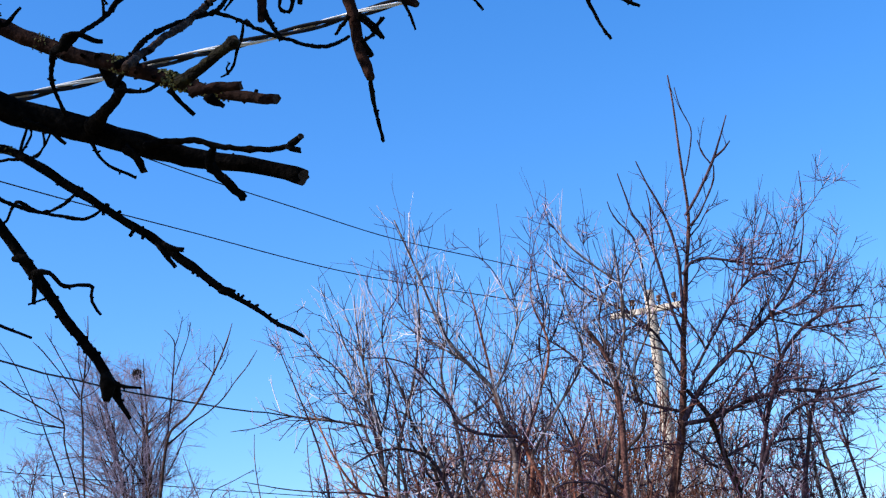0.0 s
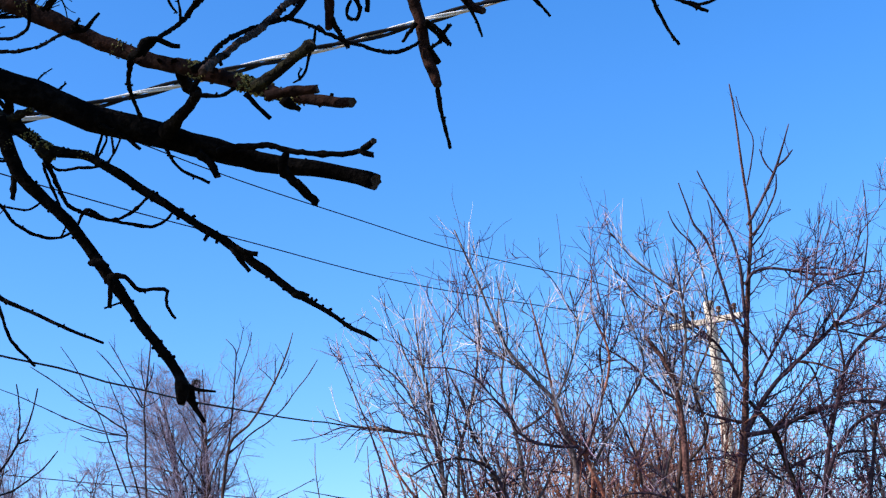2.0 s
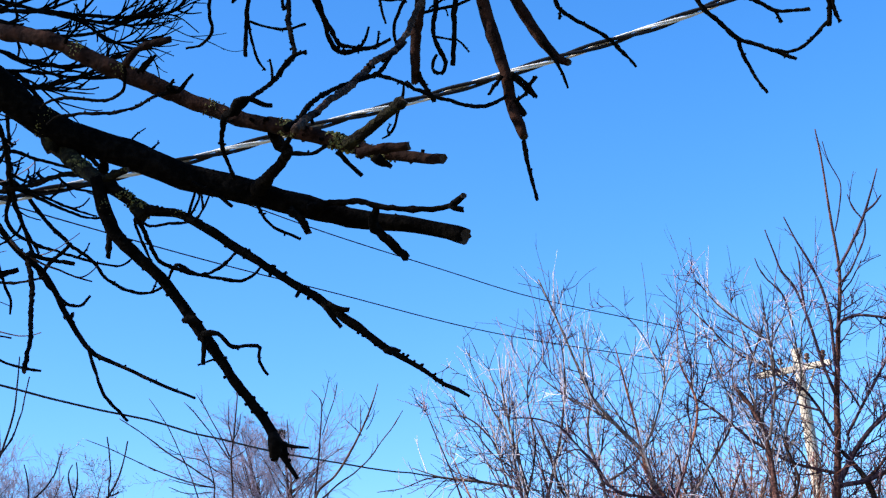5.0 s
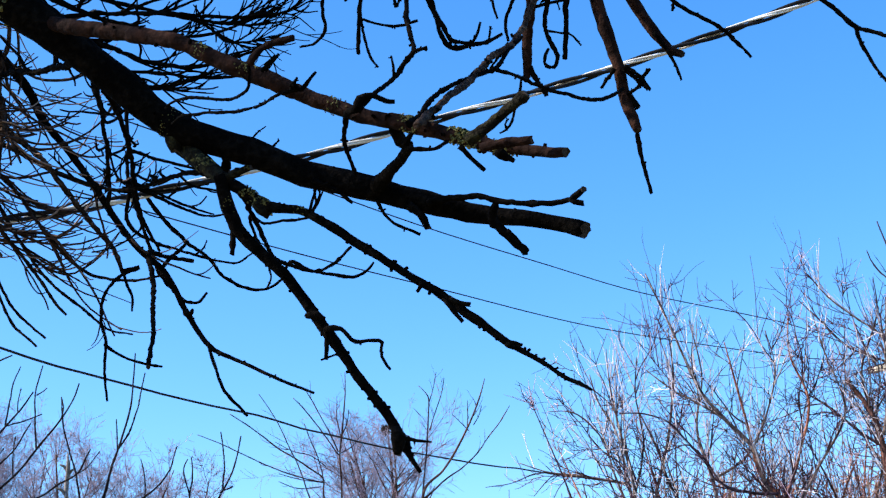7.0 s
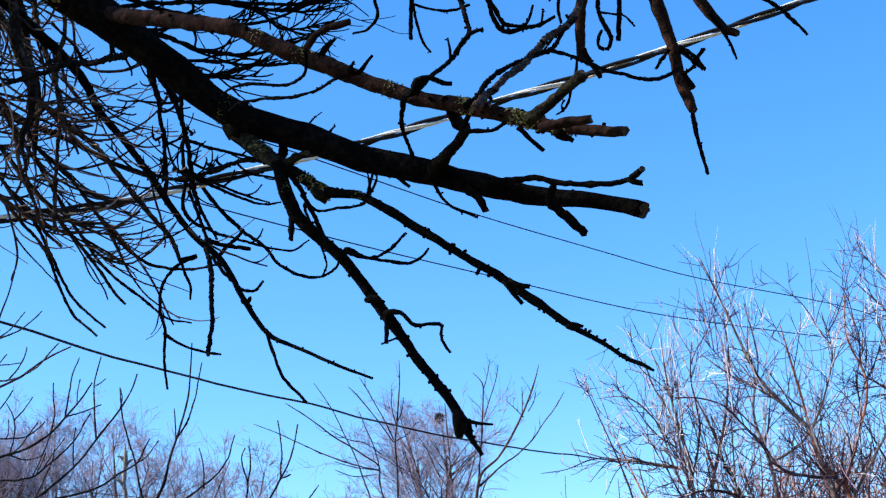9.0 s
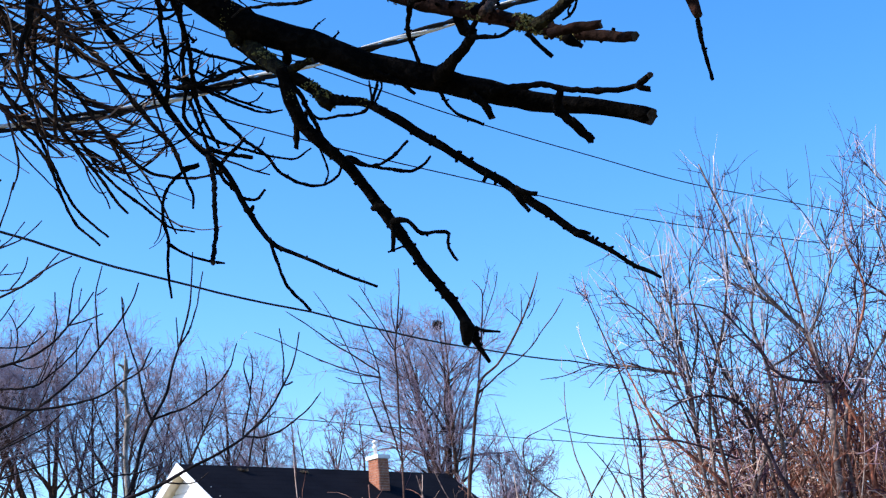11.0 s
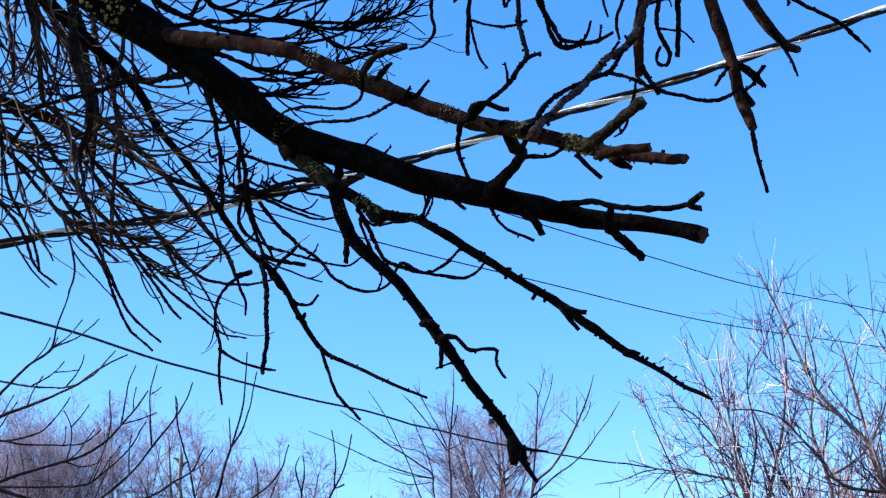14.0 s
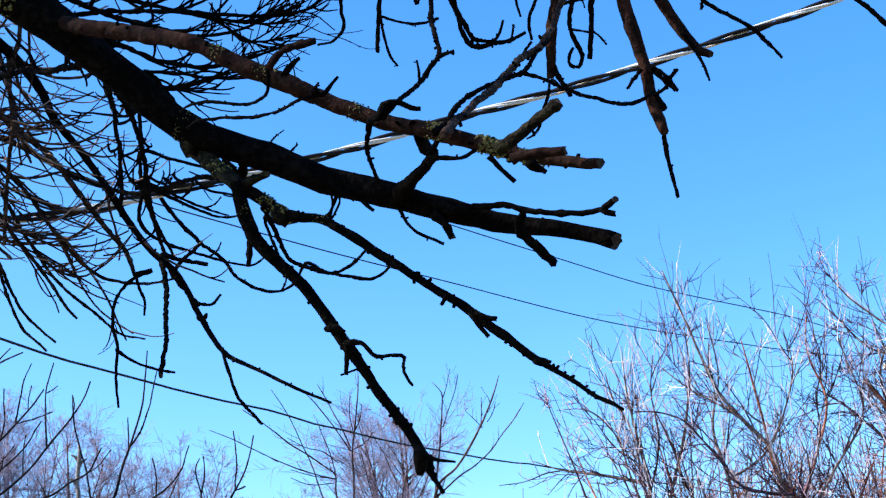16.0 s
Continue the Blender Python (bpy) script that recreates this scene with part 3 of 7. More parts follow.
limb("twig", low_limb, BARK, [(-0.119, 3.051, 2.909, 0.0037), (-0.143, 3.061, 2.827, 0.0032), (-0.124, 3.065, 2.862, 0.0032), (-0.118, 3.073, 2.886, 0.0026), (-0.134, 3.084, 2.903, 0.0020)])
limb("twig", low_limb, BARK, [(-0.266, 3.086, 3.003, 0.0027), (-0.238, 3.133, 3.025, 0.0027), (-0.215, 3.172, 3.064, 0.0027)])
limb("twig", low_limb, BARK, [(-0.286, 3.081, 3.010, 0.0020), (-0.261, 3.115, 3.060, 0.0020), (-0.244, 3.156, 3.095, 0.0014)])
limb("burl", low_limb, MOSS, [(-0.452, 3.006, 3.032, 0.0131), (-0.441, 3.010, 3.004, 0.0196), (-0.437, 3.012, 2.976, 0.0091)])
fork = limb("branch", low_limb, MOSS, [(-0.446, 3.053, 3.028, 0.0225), (-0.397, 3.021, 2.970, 0.0176), (-0.355, 2.982, 2.919, 0.0166), (-0.320, 2.942, 2.870, 0.0163)])
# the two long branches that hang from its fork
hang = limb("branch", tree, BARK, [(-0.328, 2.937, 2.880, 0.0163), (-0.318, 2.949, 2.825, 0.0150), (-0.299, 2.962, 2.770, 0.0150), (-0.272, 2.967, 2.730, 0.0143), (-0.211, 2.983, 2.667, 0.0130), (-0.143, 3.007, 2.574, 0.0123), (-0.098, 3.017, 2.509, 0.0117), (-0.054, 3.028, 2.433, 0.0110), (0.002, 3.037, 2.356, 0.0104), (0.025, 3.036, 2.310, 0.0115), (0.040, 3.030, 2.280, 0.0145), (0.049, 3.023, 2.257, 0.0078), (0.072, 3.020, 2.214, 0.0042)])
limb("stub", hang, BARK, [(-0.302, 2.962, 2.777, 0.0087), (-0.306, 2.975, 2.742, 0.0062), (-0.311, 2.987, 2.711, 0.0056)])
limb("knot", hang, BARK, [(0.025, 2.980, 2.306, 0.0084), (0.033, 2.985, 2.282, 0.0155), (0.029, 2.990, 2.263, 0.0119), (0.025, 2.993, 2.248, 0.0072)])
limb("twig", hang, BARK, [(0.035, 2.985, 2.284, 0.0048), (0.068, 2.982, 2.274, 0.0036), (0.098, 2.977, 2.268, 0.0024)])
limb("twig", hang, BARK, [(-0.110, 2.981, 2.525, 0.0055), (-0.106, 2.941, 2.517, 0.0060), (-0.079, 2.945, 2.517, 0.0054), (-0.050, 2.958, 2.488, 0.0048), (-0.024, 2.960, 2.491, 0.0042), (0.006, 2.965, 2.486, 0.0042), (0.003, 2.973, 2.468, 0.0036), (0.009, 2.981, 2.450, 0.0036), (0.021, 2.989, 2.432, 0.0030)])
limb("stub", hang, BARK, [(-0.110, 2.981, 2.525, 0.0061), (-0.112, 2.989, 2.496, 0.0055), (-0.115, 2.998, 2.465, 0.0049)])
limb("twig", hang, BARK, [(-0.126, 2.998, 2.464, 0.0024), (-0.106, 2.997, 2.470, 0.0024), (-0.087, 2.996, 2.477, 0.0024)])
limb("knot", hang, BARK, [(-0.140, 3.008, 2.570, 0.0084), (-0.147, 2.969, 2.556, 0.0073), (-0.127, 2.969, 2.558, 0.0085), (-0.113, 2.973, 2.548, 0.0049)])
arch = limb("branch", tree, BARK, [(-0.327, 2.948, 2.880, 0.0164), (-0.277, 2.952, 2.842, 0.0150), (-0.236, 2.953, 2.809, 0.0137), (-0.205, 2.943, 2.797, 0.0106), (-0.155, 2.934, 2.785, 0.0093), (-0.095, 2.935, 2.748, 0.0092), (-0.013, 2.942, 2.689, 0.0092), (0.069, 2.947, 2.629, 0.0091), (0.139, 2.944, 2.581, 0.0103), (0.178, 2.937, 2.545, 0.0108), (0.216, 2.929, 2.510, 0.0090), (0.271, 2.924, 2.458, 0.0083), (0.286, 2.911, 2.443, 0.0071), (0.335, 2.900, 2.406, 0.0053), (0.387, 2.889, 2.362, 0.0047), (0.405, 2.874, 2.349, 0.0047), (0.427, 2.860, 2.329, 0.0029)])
limb("knot", arch, MOSS, [(-0.253, 2.950, 2.817, 0.0100), (-0.237, 2.957, 2.803, 0.0162), (-0.224, 2.964, 2.788, 0.0100)])
limb("stub", arch, MOSS, [(-0.320, 2.941, 2.875, 0.0100), (-0.281, 2.929, 2.883, 0.0088), (-0.258, 2.919, 2.887, 0.0062)])
limb("stub", arch, BARK, [(0.142, 2.895, 2.556, 0.0059), (0.160, 2.901, 2.531, 0.0054), (0.178, 2.909, 2.504, 0.0048)])
limb("stub", arch, BARK, [(0.153, 2.895, 2.553, 0.0071), (0.176, 2.897, 2.543, 0.0059), (0.196, 2.897, 2.538, 0.0054)])
limb("stub", arch, BARK, [(0.286, 2.911, 2.443, 0.0054), (0.265, 2.870, 2.439, 0.0047), (0.282, 2.868, 2.438, 0.0041), (0.295, 2.868, 2.434, 0.0035)])
limb("stub", arch, BARK, [(0.097, 2.932, 2.605, 0.0060), (0.091, 2.937, 2.592, 0.0042), (0.086, 2.939, 2.586, 0.0036)])
limb("twig", tree, BARK, [(-0.835, 4.575, 3.695, 0.0063), (-0.827, 4.546, 3.985, 0.0091), (-0.676, 4.705, 3.829, 0.0092), (-0.517, 4.848, 3.679, 0.0093), (-0.458, 4.941, 3.601, 0.0094), (-0.432, 5.018, 3.550, 0.0084), (-0.384, 5.103, 3.477, 0.0074), (-0.326, 5.164, 3.465, 0.0075), (-0.245, 5.224, 3.459, 0.0065), (-0.169, 5.266, 3.501, 0.0066), (-0.107, 5.296, 3.568, 0.0055)])
limb("twig", tree, BARK, [(-0.387, 5.370, 3.475, 0.0050), (-0.338, 5.284, 3.516, 0.0066), (-0.271, 5.313, 3.486, 0.0066), (-0.185, 5.338, 3.469, 0.0066), (-0.087, 5.357, 3.464, 0.0066), (-0.048, 5.362, 3.493, 0.0055), (-0.023, 5.366, 3.525, 0.0044)])
limb("twig", tree, BARK, [(-0.432, 5.349, 3.523, 0.0040), (-0.477, 5.210, 3.682, 0.0066), (-0.444, 5.218, 3.656, 0.0055), (-0.365, 5.217, 3.659, 0.0055), (-0.317, 5.215, 3.659, 0.0055), (-0.259, 5.208, 3.671, 0.0055), (-0.229, 5.191, 3.704, 0.0044), (-0.201, 5.164, 3.757, 0.0033)])
limb("twig", tree, BARK, [(-0.232, 5.187, 3.698, 0.0044), (-0.233, 5.172, 3.735, 0.0044), (-0.236, 5.156, 3.773, 0.0033)])
limb("twig", tree, BARK, [(-0.818, 5.123, 3.428, 0.0067), (-0.926, 5.065, 3.803, 0.0076), (-0.795, 5.167, 3.648, 0.0077), (-0.718, 5.220, 3.580, 0.0077), (-0.658, 5.258, 3.543, 0.0066), (-0.601, 5.305, 3.474, 0.0066), (-0.508, 5.344, 3.433, 0.0066), (-0.443, 5.363, 3.439, 0.0055), (-0.387, 5.370, 3.475, 0.0056)])
limb("twig", tree, BARK, [(-0.843, 4.613, 3.606, 0.0063), (-0.835, 4.575, 3.695, 0.0070), (-0.752, 4.599, 3.674, 0.0060), (-0.648, 4.625, 3.649, 0.0050), (-0.591, 4.638, 3.639, 0.0040), (-0.548, 4.639, 3.649, 0.0030)])
limb("twig", tree, BARK, [(-0.865, 4.621, 3.579, 0.0070), (-0.732, 4.646, 3.573, 0.0050), (-0.654, 4.654, 3.583, 0.0040), (-0.572, 4.660, 3.594, 0.0030)])
limb("twig", tree, BARK, [(-0.843, 4.613, 3.606, 0.0070), (-0.715, 4.658, 3.551, 0.0050), (-0.640, 4.681, 3.522, 0.0040), (-0.561, 4.702, 3.497, 0.0030)])
limb("twig", tree, BARK, [(-0.881, 4.606, 3.606, 0.0080), (-0.743, 4.654, 3.551, 0.0060), (-0.660, 4.682, 3.514, 0.0050), (-0.565, 4.704, 3.489, 0.0040), (-0.521, 4.706, 3.497, 0.0030)])
limb("twig", tree, BARK, [(-0.840, 4.626, 3.578, 0.0060), (-0.856, 4.671, 3.461, 0.0070), (-0.737, 4.717, 3.396, 0.0050), (-0.633, 4.743, 3.366, 0.0050), (-0.538, 4.763, 3.344, 0.0040), (-0.495, 4.769, 3.339, 0.0040), (-0.434, 4.764, 3.371, 0.0030)])
limb("twig", tree, BARK, [(-0.715, 4.658, 3.551, 0.0040), (-0.690, 4.653, 3.572, 0.0040), (-0.672, 4.642, 3.605, 0.0030)])
limb("twig", tree, BARK, [(-0.640, 4.682, 3.521, 0.0040), (-0.610, 4.681, 3.531, 0.0030), (-0.583, 4.675, 3.556, 0.0030)])
limb("twig", tree, BARK, [(-0.649, 4.626, 3.648, 0.0040), (-0.617, 4.620, 3.672, 0.0030), (-0.602, 4.612, 3.693, 0.0030)])
limb("twig", tree, BARK, [(-0.633, 4.743, 3.366, 0.0040), (-0.608, 4.740, 3.384, 0.0030), (-0.591, 4.731, 3.413, 0.0030)])
limb("twig", tree, BARK, [(-0.444, 5.376, 3.444, 0.0044), (-0.426, 5.365, 3.481, 0.0044), (-0.432, 5.349, 3.523, 0.0044)])
# the upper, reddish limb with lichen and several sawn stubs
upper_limb = limb("limb", tree, BARK_RED, [(-0.790, 2.886, 3.309, 0.0176), (-0.802, 2.993, 3.353, 0.0153), (-0.733, 2.929, 3.290, 0.0169), (-0.661, 2.843, 3.225, 0.0176), (-0.541, 2.777, 3.159, 0.0176), (-0.459, 2.723, 3.115, 0.0178), (-0.407, 2.693, 3.087, 0.0175), (-0.335, 2.680, 3.047, 0.0173), (-0.264, 2.666, 3.003, 0.0177), (-0.150, 2.661, 2.946, 0.0175), (-0.038, 2.650, 2.886, 0.0178), (0.029, 2.625, 2.847, 0.0164), (0.094, 2.595, 2.815, 0.0162), (0.147, 2.565, 2.781, 0.0143), (0.198, 2.533, 2.750, 0.0147), (0.257, 2.500, 2.715, 0.0123), (0.315, 2.461, 2.689, 0.0106), (0.363, 2.421, 2.666, 0.0099)])
limb("stub", upper_limb, MOSS, [(0.189, 2.452, 2.714, 0.0126), (0.221, 2.429, 2.727, 0.0110), (0.254, 2.404, 2.743, 0.0104), (0.296, 2.373, 2.764, 0.0099)])
limb("stub", upper_limb, BARK_RED, [(0.207, 2.403, 2.675, 0.0103), (0.246, 2.380, 2.669, 0.0092), (0.296, 2.354, 2.664, 0.0081)])
limb("stub", upper_limb, BARK, [(0.171, 2.439, 2.698, 0.0063), (0.193, 2.448, 2.674, 0.0047), (0.215, 2.455, 2.653, 0.0042)])
limb("stub", upper_limb, BARK, [(0.238, 2.421, 2.676, 0.0104), (0.256, 2.424, 2.666, 0.0073), (0.268, 2.427, 2.656, 0.0041)])
limb("branch", tree, BARK, [(0.056, 2.627, 2.827, 0.0124), (0.067, 2.706, 2.838, 0.0128), (0.081, 2.782, 2.852, 0.0119), (0.059, 2.864, 2.856, 0.0128), (0.036, 2.944, 2.864, 0.0150), (0.016, 3.024, 2.872, 0.0205)])
limb("twig", upper_limb, BARK, [(0.097, 2.593, 2.813, 0.0064), (0.073, 2.598, 2.769, 0.0056), (0.101, 2.583, 2.761, 0.0044), (0.128, 2.567, 2.753, 0.0038), (0.161, 2.544, 2.759, 0.0038)])
limb("twig", upper_limb, BARK, [(-0.016, 2.466, 2.795, 0.0067), (-0.036, 2.523, 2.817, 0.0066), (-0.042, 2.582, 2.811, 0.0050), (-0.043, 2.641, 2.804, 0.0045), (-0.035, 2.702, 2.792, 0.0040), (-0.028, 2.759, 2.787, 0.0041)])
limb("stub", upper_limb, BARK, [(0.015, 2.472, 2.827, 0.0043), (-0.016, 2.466, 2.795, 0.0075), (-0.009, 2.459, 2.815, 0.0080), (0.015, 2.459, 2.820, 0.0064), (0.041, 2.466, 2.810, 0.0048), (0.057, 2.469, 2.809, 0.0043)])
limb("twig", upper_limb, BARK, [(0.015, 2.472, 2.827, 0.0048), (0.057, 2.554, 2.901, 0.0050), (0.086, 2.635, 2.974, 0.0052), (0.104, 2.720, 3.041, 0.0054), (0.101, 2.796, 3.126, 0.0056), (0.100, 2.871, 3.210, 0.0058), (0.106, 2.925, 3.329, 0.0053)])
limb("twig", upper_limb, BARK, [(0.070, 2.589, 2.933, 0.0046), (0.094, 2.563, 2.953, 0.0045), (0.111, 2.558, 2.962, 0.0040), (0.129, 2.555, 2.965, 0.0045)])
limb("twig", upper_limb, BARK, [(0.059, 2.530, 2.890, 0.0033), (0.059, 2.520, 2.909, 0.0028), (0.056, 2.510, 2.928, 0.0022)])
limb("stub", upper_limb, BARK_RED, [(-0.220, 2.514, 2.925, 0.0072), (-0.192, 2.499, 2.950, 0.0067), (-0.169, 2.493, 2.957, 0.0067), (-0.128, 2.487, 2.965, 0.0066)])
limb("stub", upper_limb, BARK, [(-0.195, 2.513, 2.908, 0.0044), (-0.183, 2.507, 2.922, 0.0033), (-0.167, 2.501, 2.936, 0.0028)])
limb("twig", upper_limb, BARK, [(-0.120, 2.521, 2.871, 0.0040), (-0.138, 2.493, 2.867, 0.0044), (-0.131, 2.491, 2.873, 0.0033), (-0.125, 2.487, 2.880, 0.0022)])
limb("twig", upper_limb, BARK, [(-0.220, 2.514, 2.925, 0.0038), (-0.222, 2.538, 2.901, 0.0033), (-0.249, 2.607, 2.910, 0.0034), (-0.284, 2.668, 2.934, 0.0035), (-0.366, 2.718, 2.967, 0.0036), (-0.404, 2.779, 2.988, 0.0031), (-0.432, 2.843, 3.004, 0.0031)])
limb("twig", upper_limb, BARK, [(-0.120, 2.521, 2.871, 0.0038), (-0.160, 2.535, 2.870, 0.0033), (-0.205, 2.607, 2.882, 0.0034), (-0.268, 2.672, 2.901, 0.0035), (-0.333, 2.731, 2.931, 0.0036), (-0.389, 2.792, 2.957, 0.0030), (-0.421, 2.860, 2.974, 0.0025)])
curl = limb("branch", upper_limb, BARK_TAN, [(0.095, 2.462, 2.752, 0.0085), (0.120, 2.568, 2.827, 0.0078), (0.159, 2.670, 2.909, 0.0075), (0.204, 2.769, 2.992, 0.0079), (0.246, 2.868, 3.075, 0.0076), (0.310, 2.960, 3.167, 0.0079), (0.363, 3.056, 3.251, 0.0082), (0.407, 3.142, 3.354, 0.0078), (0.461, 3.208, 3.485, 0.0080)])
limb("twig", curl, BARK, [(0.080, 2.488, 2.770, 0.0075), (0.107, 2.576, 2.832, 0.0061), (0.136, 2.657, 2.907, 0.0052), (0.178, 2.741, 2.974, 0.0048), (0.235, 2.826, 3.035, 0.0050), (0.291, 2.912, 3.094, 0.0051), (0.332, 2.986, 3.175, 0.0046), (0.377, 3.063, 3.251, 0.0041)])
limb("twig", curl, BARK, [(0.286, 2.880, 3.078, 0.0051), (0.334, 2.951, 3.094, 0.0045), (0.405, 3.027, 3.095, 0.0046), (0.479, 3.094, 3.109, 0.0047), (0.542, 3.161, 3.122, 0.0048), (0.594, 3.220, 3.156, 0.0049), (0.643, 3.272, 3.203, 0.0043)])
limb("twig", curl, BARK, [(0.383, 3.003, 3.095, 0.0041), (0.365, 3.018, 3.123, 0.0040), (0.355, 3.036, 3.089, 0.0040), (0.344, 3.051, 3.061, 0.0040), (0.335, 3.065, 3.033, 0.0033), (0.321, 3.074, 3.016, 0.0027), (0.305, 3.079, 3.010, 0.0020)])
limb("twig", curl, BARK, [(0.324, 3.075, 3.014, 0.0027), (0.319, 3.069, 3.028, 0.0027), (0.328, 3.063, 3.039, 0.0020)])
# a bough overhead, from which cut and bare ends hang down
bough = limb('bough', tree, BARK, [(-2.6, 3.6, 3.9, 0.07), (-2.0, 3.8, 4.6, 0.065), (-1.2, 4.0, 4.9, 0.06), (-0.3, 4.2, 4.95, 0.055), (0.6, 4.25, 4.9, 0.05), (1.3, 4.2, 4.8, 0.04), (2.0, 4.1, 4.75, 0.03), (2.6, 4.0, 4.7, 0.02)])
cut_hang = limb("branch", bough, BARK_RED, [(0.731, 4.241, 4.881, 0.0349), (0.700, 4.173, 4.621, 0.0304), (0.717, 4.079, 4.177, 0.0234), (0.758, 4.169, 3.974, 0.0216), (0.783, 4.192, 3.880, 0.0208), (0.813, 4.224, 3.761, 0.0198), (0.828, 4.244, 3.667, 0.0189), (0.845, 4.254, 3.590, 0.0164), (0.861, 4.255, 3.527, 0.0138)])
limb("twig", cut_hang, BARK, [(0.828, 4.240, 3.645, 0.0105), (0.854, 4.280, 3.561, 0.0088), (0.877, 4.326, 3.460, 0.0075), (0.892, 4.354, 3.400, 0.0062), (0.904, 4.376, 3.355, 0.0056)])
limb("stub", cut_hang, BARK, [(0.824, 4.200, 3.727, 0.0084), (0.867, 4.210, 3.692, 0.0065), (0.902, 4.220, 3.656, 0.0056)])
limb("stub", cut_hang, BARK, [(0.830, 4.238, 3.650, 0.0084), (0.871, 4.221, 3.667, 0.0056), (0.893, 4.202, 3.696, 0.0056), (0.912, 4.188, 3.715, 0.0047)])
limb("stub", cut_hang, BARK, [(0.838, 4.233, 3.655, 0.0112), (0.858, 4.242, 3.629, 0.0103), (0.872, 4.250, 3.606, 0.0093)])
limb("stub", cut_hang, BARK, [(0.799, 4.203, 3.731, 0.0075), (0.773, 4.223, 3.702, 0.0056), (0.757, 4.237, 3.680, 0.0047)])
cut_side = limb("branch", bough, BARK_RED, [(0.819, 4.234, 4.869, 0.0309), (0.807, 4.301, 4.589, 0.0269), (0.855, 4.219, 4.103, 0.0233), (0.927, 4.266, 3.953, 0.0193), (0.969, 4.274, 3.880, 0.0183), (1.005, 4.271, 3.826, 0.0153), (1.039, 4.256, 3.795, 0.0124)])
limb("twig", cut_side, BARK, [(0.948, 4.237, 3.871, 0.0086), (0.978, 4.254, 3.826, 0.0067), (1.008, 4.271, 3.780, 0.0057), (1.033, 4.295, 3.720, 0.0038)])
limb("branch", bough, BARK_RED, [(0.544, 4.247, 4.903, 0.0206), (0.535, 3.697, 4.283, 0.0179), (0.560, 4.148, 4.148, 0.0182), (0.545, 4.198, 3.966, 0.0170), (0.534, 4.261, 3.855, 0.0161), (0.529, 4.291, 3.798, 0.0142), (0.524, 4.309, 3.764, 0.0123)])
limb("twig", bough, BARK, [(0.534, 4.290, 3.797, 0.0104), (0.557, 4.310, 3.753, 0.0085), (0.587, 4.331, 3.703, 0.0066)])
limb("twig", bough, BARK, [(0.688, 4.244, 4.888, 0.0110), (0.614, 4.067, 4.263, 0.0096), (0.593, 4.186, 3.976, 0.0085), (0.585, 4.231, 3.898, 0.0076), (0.607, 4.255, 3.846, 0.0076), (0.622, 4.273, 3.808, 0.0076), (0.609, 4.287, 3.785, 0.0066), (0.587, 4.287, 3.791, 0.0057), (0.583, 4.274, 3.816, 0.0057), (0.600, 4.258, 3.844, 0.0047)])
limb("twig", bough, BARK, [(0.687, 4.061, 4.253, 0.0105), (0.664, 4.180, 3.967, 0.0095), (0.658, 4.225, 3.888, 0.0085), (0.651, 4.270, 3.806, 0.0085)])
limb("twig", bough, BARK, [(0.585, 4.231, 3.898, 0.0047), (0.634, 4.231, 3.885, 0.0038), (0.670, 4.229, 3.877, 0.0038), (0.706, 4.243, 3.840, 0.0038)])
limb("twig", bough, BARK, [(0.037, 4.219, 4.931, 0.0103), (0.007, 3.798, 4.195, 0.0090), (-0.017, 4.168, 4.080, 0.0085), (-0.024, 4.223, 3.985, 0.0076), (-0.025, 4.255, 3.928, 0.0066), (-0.028, 4.285, 3.871, 0.0066)])
limb("twig", bough, BARK, [(-0.016, 4.223, 3.984, 0.0057), (-0.004, 4.264, 3.911, 0.0047), (0.011, 4.291, 3.861, 0.0047), (0.035, 4.307, 3.830, 0.0038)])
limb("twig", bough, BARK, [(-0.012, 4.231, 3.971, 0.0047), (0.052, 4.242, 3.951, 0.0047), (0.108, 4.244, 3.945, 0.0047), (0.174, 4.234, 3.958, 0.0047)])
limb("twig", bough, BARK, [(-0.019, 4.216, 4.934, 0.0083), (-0.063, 3.823, 4.157, 0.0072), (-0.120, 4.172, 4.069, 0.0066), (-0.137, 4.218, 3.991, 0.0057), (-0.132, 4.245, 3.942, 0.0057), (-0.167, 4.262, 3.908, 0.0047), (-0.220, 4.266, 3.898, 0.0038)])
limb("twig", bough, BARK, [(0.206, 4.228, 4.922, 0.0103), (0.184, 3.802, 4.183, 0.0090), (0.217, 4.191, 4.031, 0.0085), (0.243, 4.236, 3.949, 0.0085), (0.260, 4.261, 3.902, 0.0085), (0.284, 4.273, 3.877, 0.0085), (0.346, 4.268, 3.878, 0.0076), (0.398, 4.262, 3.879, 0.0066), (0.450, 4.246, 3.900, 0.0057)])
limb("twig", bough, BARK, [(0.346, 4.268, 3.878, 0.0057), (0.367, 4.251, 3.905, 0.0047), (0.380, 4.231, 3.940, 0.0038)])
limb("twig", bough, BARK, [(0.290, 4.271, 3.880, 0.0057), (0.317, 4.275, 3.869, 0.0038), (0.347, 4.261, 3.891, 0.0038)])
limb("twig", bough, BARK, [(1.038, 4.219, 4.838, 0.0101), (0.966, 4.062, 4.388, 0.0088), (0.962, 4.040, 4.048, 0.0075), (0.980, 4.088, 3.960, 0.0075), (0.998, 4.106, 3.921, 0.0075), (1.075, 4.119, 3.863, 0.0066), (1.146, 4.127, 3.815, 0.0066), (1.198, 4.141, 3.762, 0.0056), (1.235, 4.153, 3.719, 0.0047)])
